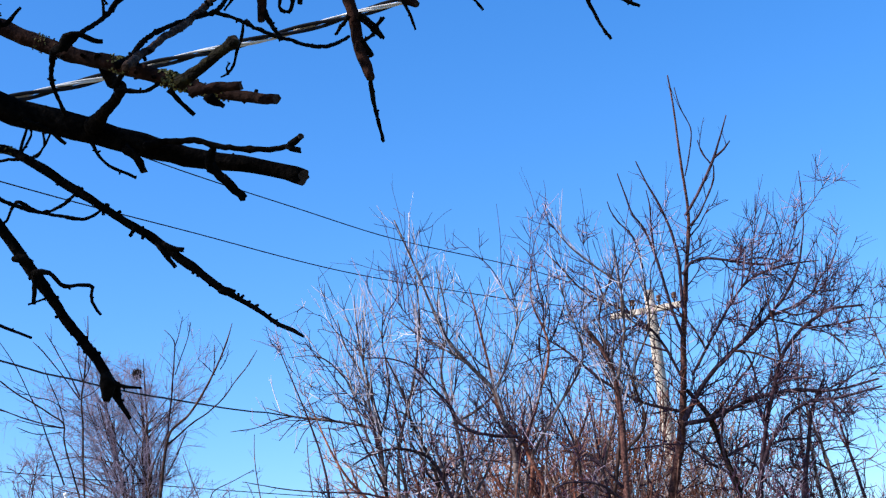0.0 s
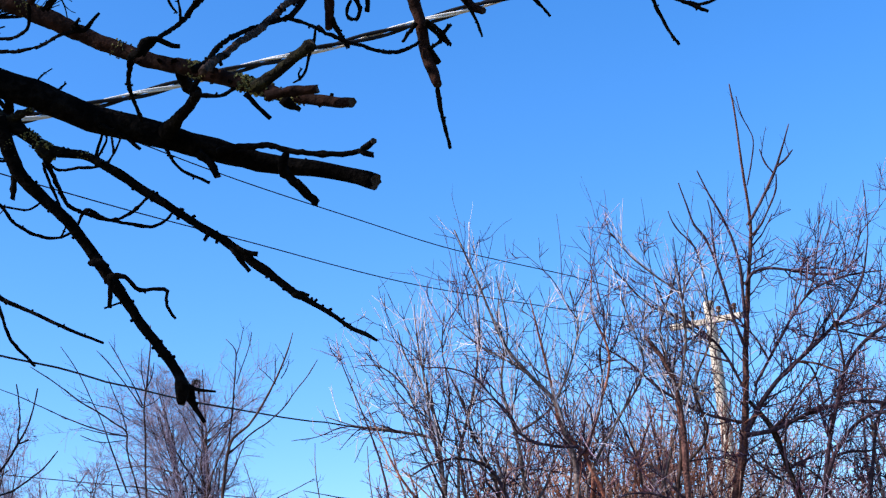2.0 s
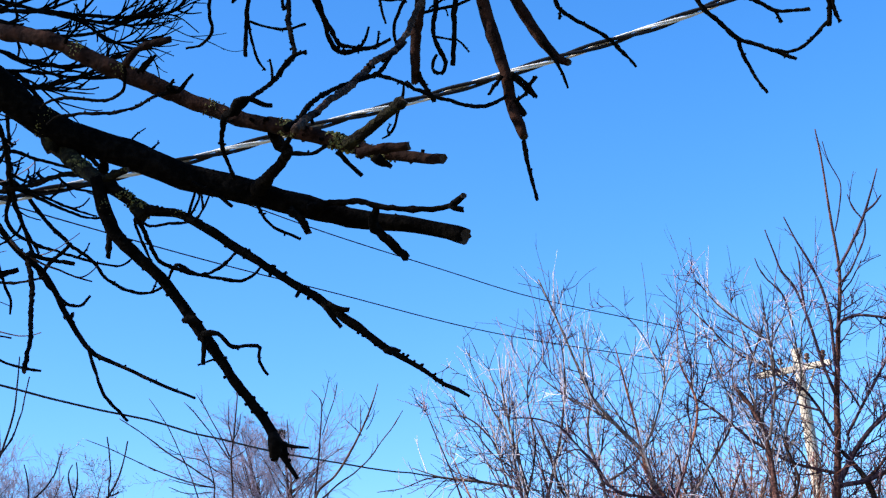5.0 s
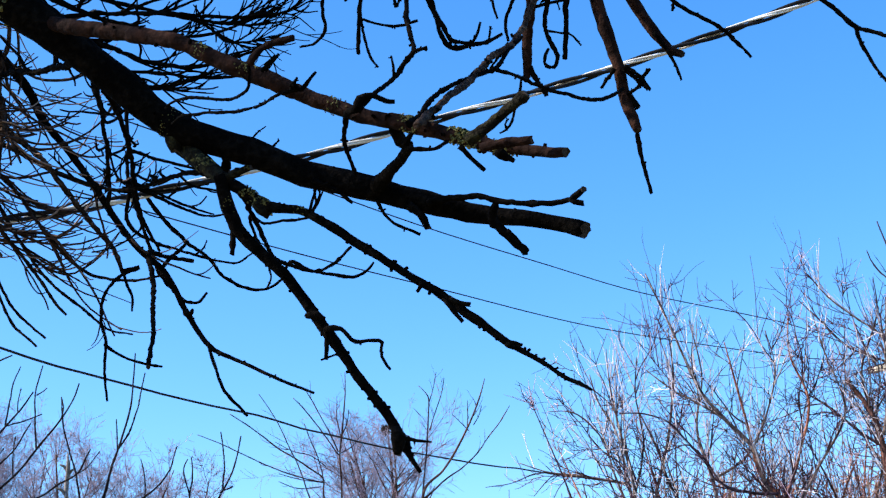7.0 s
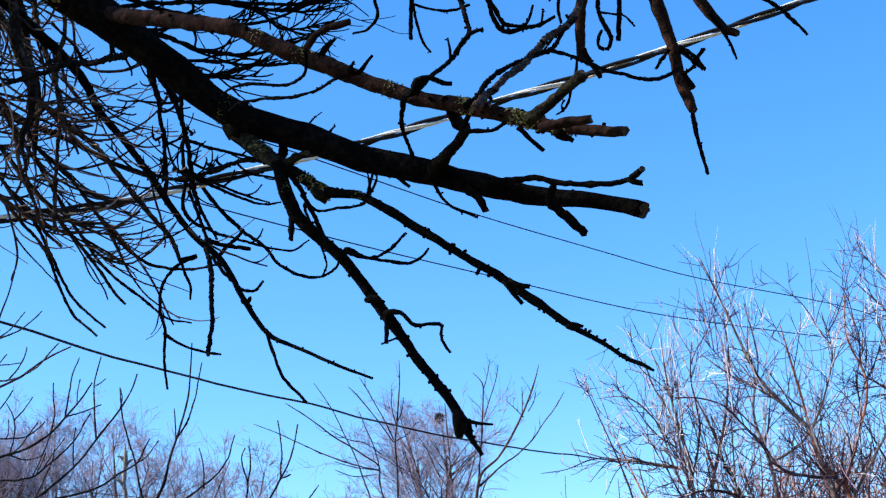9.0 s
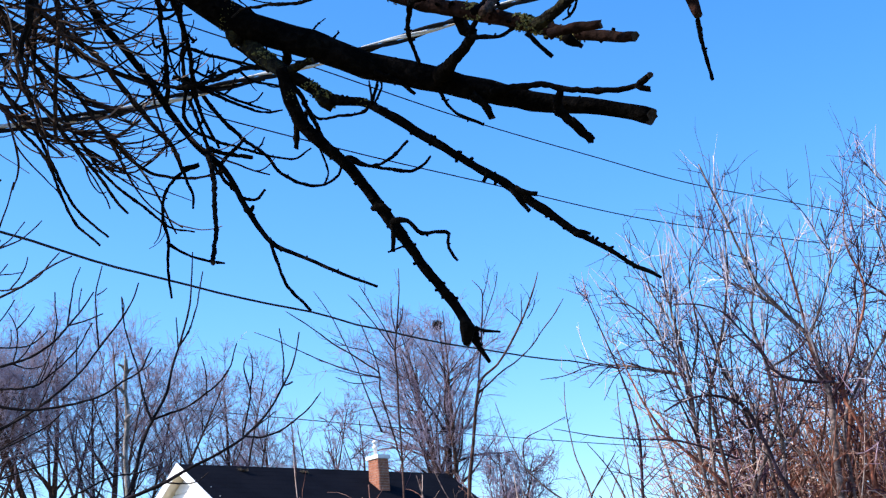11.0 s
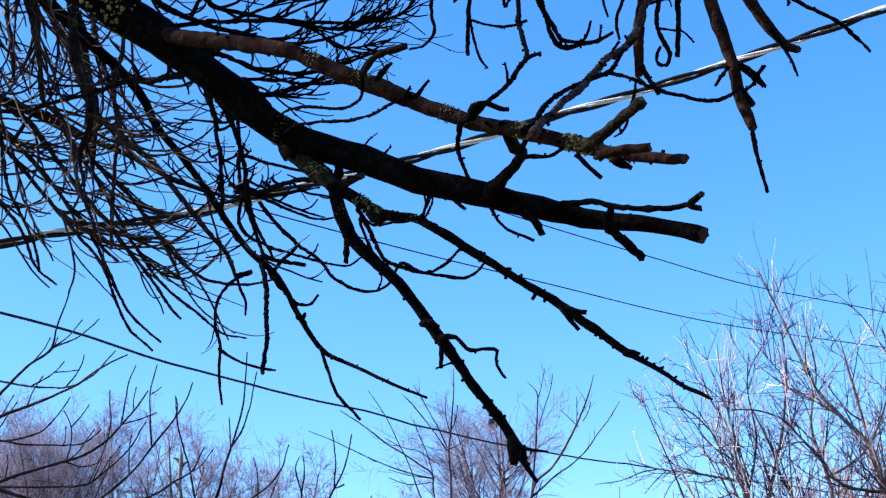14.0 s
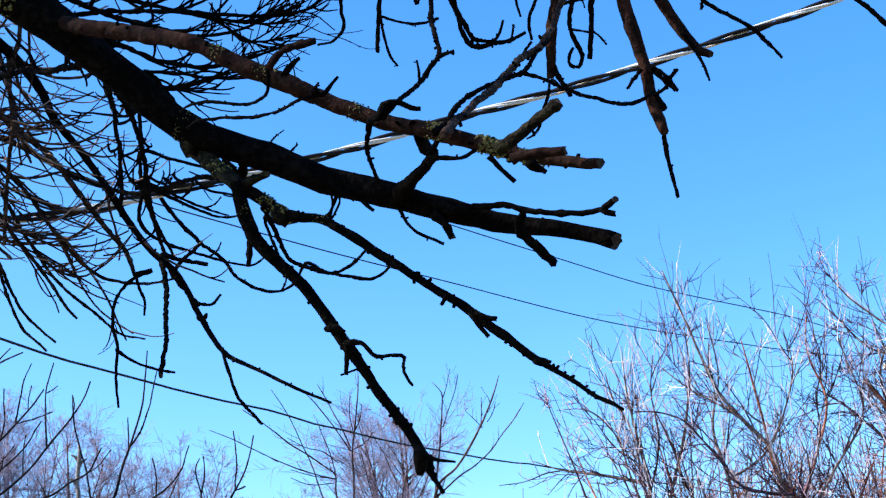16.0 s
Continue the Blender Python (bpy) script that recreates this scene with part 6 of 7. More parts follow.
b_j = limb("stem", bush, STEM, [(2.189, 13.059, 3.968, 0.0160), (2.011, 13.076, 4.026, 0.0143), (1.706, 13.103, 4.104, 0.0096), (1.398, 13.125, 4.166, 0.0064), (1.146, 13.128, 4.263, 0.0047)])
b_k = limb("stem", bush, STEM, [(2.853, 13.038, 3.973, 0.0144), (3.173, 12.933, 4.146, 0.0114), (3.402, 12.793, 4.532, 0.0096), (3.500, 12.669, 4.929, 0.0064), (3.438, 12.600, 5.240, 0.0048)])
b_l = limb("stem", bush, STEM, [(2.202, 13.225, 3.571, 0.0114), (2.026, 13.171, 4.054, 0.0096), (1.896, 13.104, 4.478, 0.0080), (1.648, 13.084, 4.705, 0.0064), (1.440, 13.103, 4.722, 0.0032)])
b_m = limb("stem", bush, TWIG_DARK, [(4.311, 12.720, 3.497, 0.0144), (4.552, 12.593, 3.774, 0.0129), (4.483, 12.538, 4.192, 0.0114), (4.657, 12.365, 4.676, 0.0080), (4.628, 12.253, 5.131, 0.0048)])
b_n = limb("stem", bush, STEM, [(2.180, 13.221, 3.625, 0.0132), (2.111, 13.140, 4.150, 0.0114), (2.040, 13.074, 4.517, 0.0095), (1.904, 13.031, 4.786, 0.0076), (1.849, 12.979, 5.020, 0.0048)])
b_o = limb("stem", bush, TWIG_DARK, [(2.158, 13.190, 3.835, 0.0114), (2.298, 13.061, 4.390, 0.0085), (2.255, 12.972, 4.805, 0.0066), (2.288, 12.881, 5.133, 0.0038)])
b_u = limb("stem", bush, PLUM, [(3.25, 13.00, -0.05, 0.0360), (3.086, 12.900, 2.520, 0.0233), (2.950, 12.857, 2.782, 0.0210), (2.831, 12.814, 2.965, 0.0187), (2.703, 12.771, 3.303, 0.0165), (2.523, 12.729, 3.645, 0.0142), (2.316, 12.686, 3.720, 0.0120), (1.999, 12.643, 3.684, 0.0097), (1.833, 12.600, 3.597, 0.0075)])
b_v = limb("stem", bush, PLUM, [(3.372, 12.700, 3.761, 0.0155), (3.103, 12.671, 3.785, 0.0141), (2.895, 12.643, 3.852, 0.0127), (2.733, 12.614, 4.102, 0.0114), (2.589, 12.586, 4.263, 0.0101), (2.460, 12.557, 4.421, 0.0087), (2.267, 12.529, 4.505, 0.0074), (2.008, 12.500, 4.530, 0.0061)])
b_w = limb("stem", bush, STEM, [(3.30, 13.15, -0.05, 0.0360), (3.384, 13.000, 3.165, 0.0290), (3.394, 12.963, 3.759, 0.0262), (3.345, 12.925, 3.908, 0.0233), (3.267, 12.887, 4.213, 0.0205), (3.070, 12.850, 4.450, 0.0176), (2.843, 12.812, 4.743, 0.0148), (2.700, 12.775, 5.114, 0.0120), (2.586, 12.737, 5.434, 0.0092), (2.427, 12.700, 5.881, 0.0064)])
b_x = limb("stem", bush, STEM, [(3.035, 12.800, 4.456, 0.0105), (2.852, 12.800, 4.592, 0.0087), (2.581, 12.800, 4.771, 0.0070), (2.347, 12.800, 4.986, 0.0052)])
b_y = limb("stem", bush, TRUNK_PLUM, [(4.15, 12.60, -0.05, 0.0360), (4.247, 12.500, 2.872, 0.0310), (4.268, 12.480, 3.365, 0.0285), (4.289, 12.460, 3.868, 0.0260), (4.266, 12.440, 4.229, 0.0235), (4.163, 12.420, 4.493, 0.0209), (4.042, 12.400, 4.681, 0.0183)])
b_z = limb("stem", bush, STEM, [(4.258, 12.300, 4.145, 0.0129), (4.392, 12.300, 4.659, 0.0114), (4.375, 12.300, 5.061, 0.0098), (4.185, 12.300, 5.218, 0.0081), (3.951, 12.300, 5.449, 0.0064), (3.820, 12.300, 5.654, 0.0047)])
# thin whips and a pale leaning bough at its sunny edge
WHIPS = [
    limb("stem", bush, STEM, [(1.45, 12.8, -0.05, 0.018), (1.3, 12.75, 1.5, 0.014), (1.150, 12.700, 2.847, 0.0085), (1.110, 12.700, 3.040, 0.0075), (1.034, 12.700, 3.277, 0.0063), (1.002, 12.700, 3.512, 0.0052), (0.987, 12.700, 3.770, 0.0042), (0.998, 12.700, 3.946, 0.003)]),
    limb("stem", bush, STEM, [(1.75, 12.8, -0.05, 0.018), (1.6, 12.75, 1.5, 0.014), (1.499, 12.700, 2.823, 0.0085), (1.482, 12.700, 3.127, 0.0068), (1.467, 12.700, 3.400, 0.0055), (1.453, 12.700, 3.696, 0.0043), (1.458, 12.700, 3.892, 0.003)]),
    limb("stem", bush, STEM, [(2.3, 12.9, -0.05, 0.024), (1.9, 12.8, 1.5, 0.018), (1.245, 12.700, 2.729, 0.0105), (0.943, 12.700, 2.881, 0.0085), (0.760, 12.700, 3.025, 0.0075), (0.585, 12.700, 3.219, 0.0062), (0.472, 12.700, 3.470, 0.005), (0.371, 12.700, 3.814, 0.003)]),
    limb("stem", bush, PLUM, [(2.5, 12.8, 3.15, 0.012), (1.901, 12.700, 3.354, 0.0090), (1.686, 12.700, 3.374, 0.0070), (1.302, 12.700, 3.431, 0.0055), (0.866, 12.700, 3.537, 0.0030)]),
    limb("stem", bush, PLUM, [(0.585, 12.700, 3.23, 0.0055), (0.606, 12.700, 3.461, 0.0050), (0.782, 12.700, 3.548, 0.0042), (0.974, 12.700, 3.634, 0.0028)]),
    limb("stem", bush, TWIG_DARK, [(1.75, 12.75, -0.05, 0.018), (1.55, 12.7, 1.6, 0.013), (1.466, 12.700, 2.738, 0.0085), (1.413, 12.700, 2.936, 0.0070), (1.296, 12.700, 3.179, 0.0055), (1.144, 12.700, 3.388, 0.0030)]),
    limb("stem", bush, TWIG_DARK, [(0.95, 12.75, -0.05, 0.016), (1.0, 12.7, 1.6, 0.012), (1.078, 12.700, 2.765, 0.0085), (1.137, 12.700, 2.921, 0.0070), (1.271, 12.700, 3.127, 0.0055), (1.386, 12.700, 3.291, 0.0032)]),
    limb("stem", bush, PLUM, [(1.332, 12.700, 4.080, 0.0066), (1.231, 12.700, 4.072, 0.0055), (1.024, 12.700, 4.005, 0.0045), (0.791, 12.700, 3.981, 0.0030)]),
    limb("stem", bush, PLUM, [(1.405, 12.700, 4.054, 0.0055), (1.339, 12.700, 4.003, 0.0045), (1.212, 12.700, 3.875, 0.0030)]),
    limb("stem", bush, PLUM, [(1.527, 12.700, 4.025, 0.0055), (1.455, 12.700, 3.954, 0.0045), (1.334, 12.700, 3.755, 0.0030)]),
]
BUSH = (b_u, b_v, b_w, b_x, b_y, b_z, b_n, b_o, b_a, b_b, b_c, b_d, b_e, b_f, b_g, b_h, b_i, b_j, b_k, b_l, b_m)
more = []  # its thinner stems, among and behind the others
for k in range(15):
    x = 2.05 + 0.16 * k + rng.uniform(-0.1, 0.1)
    y, top = rng.uniform(12.7, 14.4), rng.uniform(3.9, 4.95)
    lean, sway = rng.normal(0.0, 0.45, 2), rng.normal(0, 0.16, 4)
    more.append(limb("stem", bush, (TWIG_DARK, PLUM, TWIG_RED, STEM)[k % 4], [(x, y, -0.05, 0.024), (x + sway[0], y, 1.4, 0.02), (x + sway[1] + 0.3 * lean[0], y, 2.6, 0.016), (x + sway[2] + 0.6 * lean[0], y + 0.3 * lean[1], 3.6, 0.011),
                                                                               (x + sway[3] + lean[0], y + lean[1], top, 0.004)]))
outer = (b_i, b_j, b_l)
bush_forks = forks([b for b in BUSH if b not in outer], bush, (PLUM, STEM, PLUM), 2, 1.1, 2.9)
tangle(outer, (PLUM_TWIG, THORN_TWIG), 7, 0.6, 0.009, 4, 1, rise=(-0.08, 0.1), wob=0.12)
tangle([b for b in BUSH if b not in outer], (TWIG, THORN_TWIG, TWIG, PLUM_TWIG), 4.0, 1.1, 0.0095, 4, 1, low=3.0, rise=(0.0, 0.1), wob=0.075, angle=0.55)
tangle(bush_forks, (THORN_TWIG, TWIG, PLUM_TWIG), 4.0, 0.9, 0.009, 4, 1, low=2.6, rise=(0.0, 0.1), wob=0.075, angle=0.55)
tangle(more, (THORN_TWIG, PLUM_TWIG, RUST), 7, 0.75, 0.0105, 5, 1, low=2.3, rise=(-0.03, 0.14), wob=0.12)
crown(WHIPS, (STEM, PLUM_TWIG), 3, 1, 0, 0.3, 0.04, 0.0042, 0.3, 0.7, 0.1)
water_sprouts(BUSH, PALE_SHOOT, 6, 0.9)
water_sprouts(bush_forks, PLUM_TWIG, 3, 0.9)

# ---- thicket: a lower shrub at its far edge ----
shrub = thing("shrub", (7.1, 12.9, -0.05), "bare grey-stemmed shrub beside the thorny tree", "bush")
edge = []
for k in range(8):
    x, y, top = 6.35 + 0.24 * k, rng.uniform(12.4, 13.6), rng.uniform(4.2, 4.9)
    lean, sway = rng.normal(0, 0.3), rng.normal(0, 0.12, 3)
    edge.append(limb("stem", shrub, (STEM, PLUM)[k % 2], [(x, y, -0.05, 0.03), (x + sway[0], y, 1.6, 0.024), (x + sway[1] + 0.5 * lean, y, 3.0, 0.018), (x + sway[2] + lean, y, top, 0.005)]))
edge_forks = forks(edge, shrub, (PLUM, TRUNK_PLUM), 3, 1.1, 2.4)
tangle(edge + edge_forks, (THORN_TWIG, PLUM_TWIG), 7, 0.7, 0.0105, 5, 1, low=2.3, wob=0.12)

# ---- thicket: rusty undergrowth at its foot ----
thicket = thing("undergrowth", (4.6, 14.6, 0), "dense rusty-brown bare undergrowth", "undergrowth", kind="stuff")
for mat, n, high in ((RUST, 950, 1.0), (TWIG_DARK, 420, 1.04), (TWIG_RED, 850, 1.02)):
    base = np.stack([2.2 + 7.4 * rng.uniform(0, 1, n) ** 1.35, rng.uniform(13.6, 18.0, n), np.full(n, -0.05)], 1)
    side = base[:, 0] * 14.0 / base[:, 1]
    kept = rng.random(n) < np.interp(side, (3.0, 4.6, 5.4, 7.0), (1.0, 0.95, 0.7, 0.6))
    base, side, n = base[kept], side[kept], int(kept.sum())
    crest = np.interp(side, (2.2, 2.9, 3.3, 3.7, 4.5, 5.4, 5.9, 7.5), (2.5, 3.2, 4.1, 4.5, 4.6, 4.3, 3.3, 2.9))  # its uneven top, as it stands 15 m off
    L = rng.uniform(0.66, 1.06, n) * high * (1.6 + (crest - 1.6) * base[:, 1] / 15.0)
    D = np.stack([rng.normal(0, 0.15, n), rng.normal(0, 0.12, n), np.ones(n)], 1)
    a = sprout(base, D, L, rng.uniform(0.007, 0.02, n), 8, 0.06, 0.13, 0.4, 0.05)
    at, D, r = leave(*a, 7, 0.5, 0.98, 0.8)
    b = sprout(at, D, rng.uniform(0.25, 0.9, len(at)), np.clip(r * 0.7, 0.006, 0.012), 3, 0.1, 0.18, 0.5, 0.1)
    at, D, r = leave(*b, 1, 0.2, 0.95, 0.8)
    c = sprout(at, D, rng.uniform(0.15, 0.55, len(at)), np.clip(r * 0.8, 0.005, 0.008), 2, 0.08, 0.16, 0.6, 0.1)
    join("shoots", [a, b, c], mat, thicket, kind="stuff")

# ---- sapling in front of the house ----
sapling = thing("sapling", (-0.2, 13.9, -0.05), "slender two-stemmed bare sapling", "tree")
s_a = limb("stem", sapling, TWIG_DARK, [(-0.620, 14.000, -0.050, 0.0160), (-0.640, 13.988, 1.313, 0.0128), (-0.543, 13.943, 2.841, 0.0111), (-0.524, 13.845, 3.684, 0.0097), (-0.524, 13.794, 4.003, 0.0093), (-0.513, 13.735, 4.321, 0.0089), (-0.518, 13.686, 4.561, 0.0081), (-0.488, 13.646, 4.746, 0.0081), (-0.457, 13.598, 4.956, 0.0070), (-0.431, 13.545, 5.166, 0.0057), (-0.425, 13.503, 5.325, 0.0035)])
s_b = limb("stem", sapling, PLUM, [(-0.528, 13.684, 4.567, 0.0070), (-0.656, 13.635, 4.766, 0.0057), (-0.780, 13.590, 4.933, 0.0051), (-0.855, 13.561, 5.032, 0.0046), (-0.931, 13.536, 5.110, 0.0032)])
s_c = limb("stem", sapling, PLUM, [(-0.527, 13.680, 4.588, 0.0070), (-0.601, 13.635, 4.779, 0.0057), (-0.673, 13.599, 4.916, 0.0051), (-0.768, 13.547, 5.107, 0.0046), (-0.817, 13.523, 5.189, 0.0032)])
s_d = limb("stem", sapling, PLUM, [(-0.487, 13.658, 4.692, 0.0057), (-0.526, 13.607, 4.907, 0.0046), (-0.514, 13.568, 5.066, 0.0032)])
s_e = limb("stem", sapling, PLUM, [(-0.483, 13.647, 4.745, 0.0057), (-0.432, 13.624, 4.848, 0.0046), (-0.406, 13.593, 4.979, 0.0032)])
s_f = limb("stem", sapling, PLUM, [(-0.528, 13.684, 4.567, 0.0057), (-0.393, 13.674, 4.633, 0.0046), (-0.304, 13.654, 4.734, 0.0032)])
s_g = limb("stem", sapling, TWIG_DARK, [(-0.529, 13.867, 3.525, 0.0081), (-0.618, 13.807, 3.902, 0.0079), (-0.683, 13.747, 4.225, 0.0076), (-0.679, 13.722, 4.358, 0.0076), (-0.787, 13.699, 4.444, 0.0081), (-0.942, 13.665, 4.559, 0.0081), (-1.098, 13.631, 4.663, 0.0070), (-1.252, 13.590, 4.788, 0.0057), (-1.407, 13.549, 4.901, 0.0051), (-1.536, 13.514, 4.986, 0.0032)])
s_h = limb("stem", sapling, PLUM, [(-0.676, 13.730, 4.315, 0.0081), (-0.847, 13.713, 4.357, 0.0070), (-1.006, 13.691, 4.414, 0.0070), (-1.217, 13.656, 4.505, 0.0057), (-1.426, 13.614, 4.610, 0.0051), (-1.635, 13.567, 4.715, 0.0046), (-1.843, 13.521, 4.803, 0.0032)])
s_i = limb("stem", sapling, PLUM, [(-0.695, 13.820, 3.800, 0.0081), (-0.829, 13.738, 4.234, 0.0070), (-0.895, 13.691, 4.450, 0.0057), (-0.989, 13.638, 4.668, 0.0051), (-1.083, 13.581, 4.885, 0.0046), (-1.180, 13.533, 5.049, 0.0041), (-1.254, 13.499, 5.158, 0.0032)])
s_j = limb("stem", sapling, PLUM, [(-0.675, 13.727, 4.331, 0.0057), (-0.726, 13.680, 4.547, 0.0051), (-0.794, 13.635, 4.737, 0.0046), (-0.839, 13.601, 4.872, 0.0032)])
s_k = limb("stem", sapling, PLUM, [(-0.650, 13.702, 4.463, 0.0051), (-0.805, 13.669, 4.578, 0.0046), (-0.939, 13.654, 4.612, 0.0046), (-1.122, 13.618, 4.712, 0.0032)])
s_l = limb("stem", sapling, PLUM, [(-0.701, 13.736, 4.280, 0.0046), (-0.961, 13.720, 4.284, 0.0046), (-1.103, 13.698, 4.345, 0.0032)])
s_m = limb("stem", sapling, PLUM, [(-0.682, 13.730, 4.316, 0.0046), (-0.902, 13.710, 4.355, 0.0046), (-1.098, 13.683, 4.419, 0.0032)])
s_n = limb("stem", sapling, TWIG_DARK, [(-0.260, 14.020, -0.050, 0.0280), (-0.147, 14.000, 1.282, 0.0232), (0.048, 13.951, 2.855, 0.0198), (0.203, 13.826, 3.849, 0.0163), (0.250, 13.780, 4.111, 0.0140), (0.285, 13.760, 4.215, 0.0128), (0.459, 13.726, 4.362, 0.0115), (0.610, 13.679, 4.563, 0.0105), (0.703, 13.640, 4.715, 0.0093), (0.798, 13.593, 4.892, 0.0081), (0.884, 13.537, 5.096, 0.0057), (0.913, 13.513, 5.184, 0.0032)])
s_o = limb("stem", sapling, TWIG_DARK, [(0.249, 13.782, 4.101, 0.0105), (0.508, 13.738, 4.294, 0.0081), (0.650, 13.716, 4.374, 0.0070), (0.795, 13.683, 4.495, 0.0065), (0.915, 13.643, 4.644, 0.0057), (1.032, 13.606, 4.767, 0.0051), (1.136, 13.563, 4.916, 0.0032)])
s_p = limb("stem", sapling, PLUM, [(0.730, 13.639, 4.712, 0.0057), (0.680, 13.629, 4.770, 0.0046), (0.580, 13.610, 4.873, 0.0032)])
s_q = limb("stem", sapling, PLUM, [(0.715, 13.638, 4.724, 0.0046), (0.732, 13.602, 4.871, 0.0046), (0.735, 13.573, 4.993, 0.0032)])
s_r = limb("stem", sapling, PLUM, [(0.777, 13.625, 4.762, 0.0046), (0.832, 13.605, 4.837, 0.0041), (0.867, 13.578, 4.939, 0.0032)])
s_s = limb("stem", sapling, PLUM, [(0.252, 13.775, 4.138, 0.0093), (0.305, 13.707, 4.480, 0.0081), (0.332, 13.661, 4.690, 0.0070), (0.358, 13.611, 4.901, 0.0065), (0.359, 13.572, 5.059, 0.0057), (0.274, 13.548, 5.161, 0.0032)])
s_t = limb("stem", sapling, PLUM, [(0.357, 13.649, 4.741, 0.0057), (0.418, 13.611, 4.896, 0.0046), (0.499, 13.557, 5.102, 0.0041), (0.524, 13.526, 5.216, 0.0032)])
s_u = limb("stem", sapling, PLUM, [(0.359, 13.592, 4.980, 0.0046), (0.407, 13.558, 5.109, 0.0041), (0.452, 13.513, 5.274, 0.0032)])
SAPLING = (s_a, s_b, s_c, s_d, s_e, s_f, s_g, s_h, s_i, s_j, s_k, s_l, s_m, s_n, s_o, s_p, s_q, s_r, s_s, s_t, s_u)
crown(SAPLING, (PLUM_TWIG,), 2, 1, 0, 0.35, 0.09, 0.004, 0.3, 0.7, 0.1)
low_growth = thing("brushwood", (1.2, 15.0, 0), "thin crooked tan brushwood below the sapling", "undergrowth", kind="stuff")
tall = [
    limb("stem", low_growth, STEM, [(-0.2, 14.3, -0.05, 0.024), (-0.25, 14.2, 1.4, 0.019), (-0.287, 14.200, 2.663, 0.0084), (-0.331, 14.200, 3.106, 0.0066), (-0.405, 14.200, 3.411, 0.0035)]),
    limb("stem", low_growth, STEM, [(0.5, 14.3, -0.05, 0.024), (0.45, 14.2, 1.4, 0.019), (0.287, 14.200, 2.514, 0.0084), (0.098, 14.200, 2.902, 0.0070), (-0.115, 14.200, 3.180, 0.0052), (-0.233, 14.200, 3.451, 0.0031)]),
    limb("stem", low_growth, STEM, [(0.8, 14.3, -0.05, 0.024), (0.7, 14.2, 1.4, 0.019), (0.474, 14.200, 2.497, 0.0084), (0.271, 14.200, 2.914, 0.0070), (-0.016, 14.200, 3.406, 0.0035)]),
    limb("stem", low_growth, STEM, [(0.2, 14.3, -0.05, 0.024), (0.35, 14.2, 1.4, 0.019), (0.584, 14.200, 2.541, 0.0087), (0.744, 14.200, 2.666, 0.0070), (1.150, 14.200, 2.984, 0.0052), (1.578, 14.200, 3.454, 0.0027)]),
    limb("stem", low_growth, STEM, [(-1.1, 14.3, -0.05, 0.024), (-1.2, 14.2, 1.4, 0.019), (-1.148, 14.200, 2.647, 0.0084), (-1.010, 14.200, 2.845, 0.0070), (-1.310, 14.200, 3.111, 0.0052), (-1.588, 14.200, 3.268, 0.0031)]),
    limb("stem", low_growth, STEM, [(-0.6, 14.3, -0.05, 0.024), (-0.5, 14.2, 1.4, 0.018), (-0.473, 14.200, 2.638, 0.0077), (-0.346, 14.200, 2.839, 0.0052), (-0.037, 14.200, 3.038, 0.0031)]),
]
crown(tall, (RUST, STEM), 5, 2, 0, 0.5, 0.06, 0.005, 0.3, 0.8, 0.16)
n = 90
base = np.stack([rng.uniform(-3.8, 2.2, n), rng.uniform(13.5, 17.5, n), np.full(n, -0.05)], 1)
a = sprout(base, np.stack([rng.normal(0, 0.3, n), rng.normal(0, 0.15, n), np.ones(n)], 1), rng.uniform(2.4, 4.4, n), rng.uniform(0.007, 0.012, n), 12, 0.02, 0.2, 0.35, 0.05)
at, D, r = leave(*a, 7, 0.5, 0.98, 0.9)
b = sprout(at, D, rng.uniform(0.15, 0.6, len(at)), np.minimum(r * 0.75, 0.006), 5, 0.1, 0.2, 0.5, 0.1)
join("shoots", [a, b], RUST, low_growth, kind="stuff")

# ---- tree with upturned shoots ----
ash = thing("young_tree", (-3.9, 8.0, -0.05), "bare young tree with dark upturned shoots", "tree")
limb("trunk", ash, ASH_BARK, [(-3.9, 8.0, -0.1, 0.14), (-3.85, 8.05, 0.8, 0.11), (-3.8, 8.1, 1.6, 0.1), (-3.7, 8.2, 2.6, 0.07), (-3.6, 8.3, 3.6, 0.04), (-3.5, 8.35, 4.6, 0.015)])
k_01 = limb("branch", ash, ASH_BARK, [(-3.720, 8.200, 3.300, 0.0160), (-3.119, 8.300, 3.761, 0.0107), (-2.953, 8.300, 3.940, 0.0091), (-2.820, 8.300, 4.077, 0.0080), (-2.674, 8.300, 4.183, 0.0070), (-2.645, 8.300, 4.316, 0.0060), (-2.592, 8.300, 4.480, 0.0051), (-2.558, 8.300, 4.612, 0.0043)])
k_02 = limb("branch", ash, ASH_BARK, [(-2.674, 8.300, 4.183, 0.0053), (-2.582, 8.300, 4.239, 0.0043), (-2.487, 8.300, 4.354, 0.0035)])
k_03 = limb("branch", ash, ASH_BARK, [(-2.674, 8.300, 4.183, 0.0060), (-2.514, 8.300, 4.241, 0.0050), (-2.439, 8.300, 4.300, 0.0042), (-2.384, 8.300, 4.353, 0.0035)])
k_04 = limb("branch", ash, ASH_BARK, [(-3.720, 8.200, 3.200, 0.0160), (-3.151, 8.300, 3.712, 0.0107), (-2.806, 8.271, 3.824, 0.0093), (-2.696, 8.243, 3.847, 0.0083), (-2.586, 8.214, 3.880, 0.0074), (-2.461, 8.186, 3.925, 0.0066), (-2.352, 8.157, 3.986, 0.0058), (-2.228, 8.129, 4.037, 0.0051), (-2.153, 8.100, 4.055, 0.0044)])
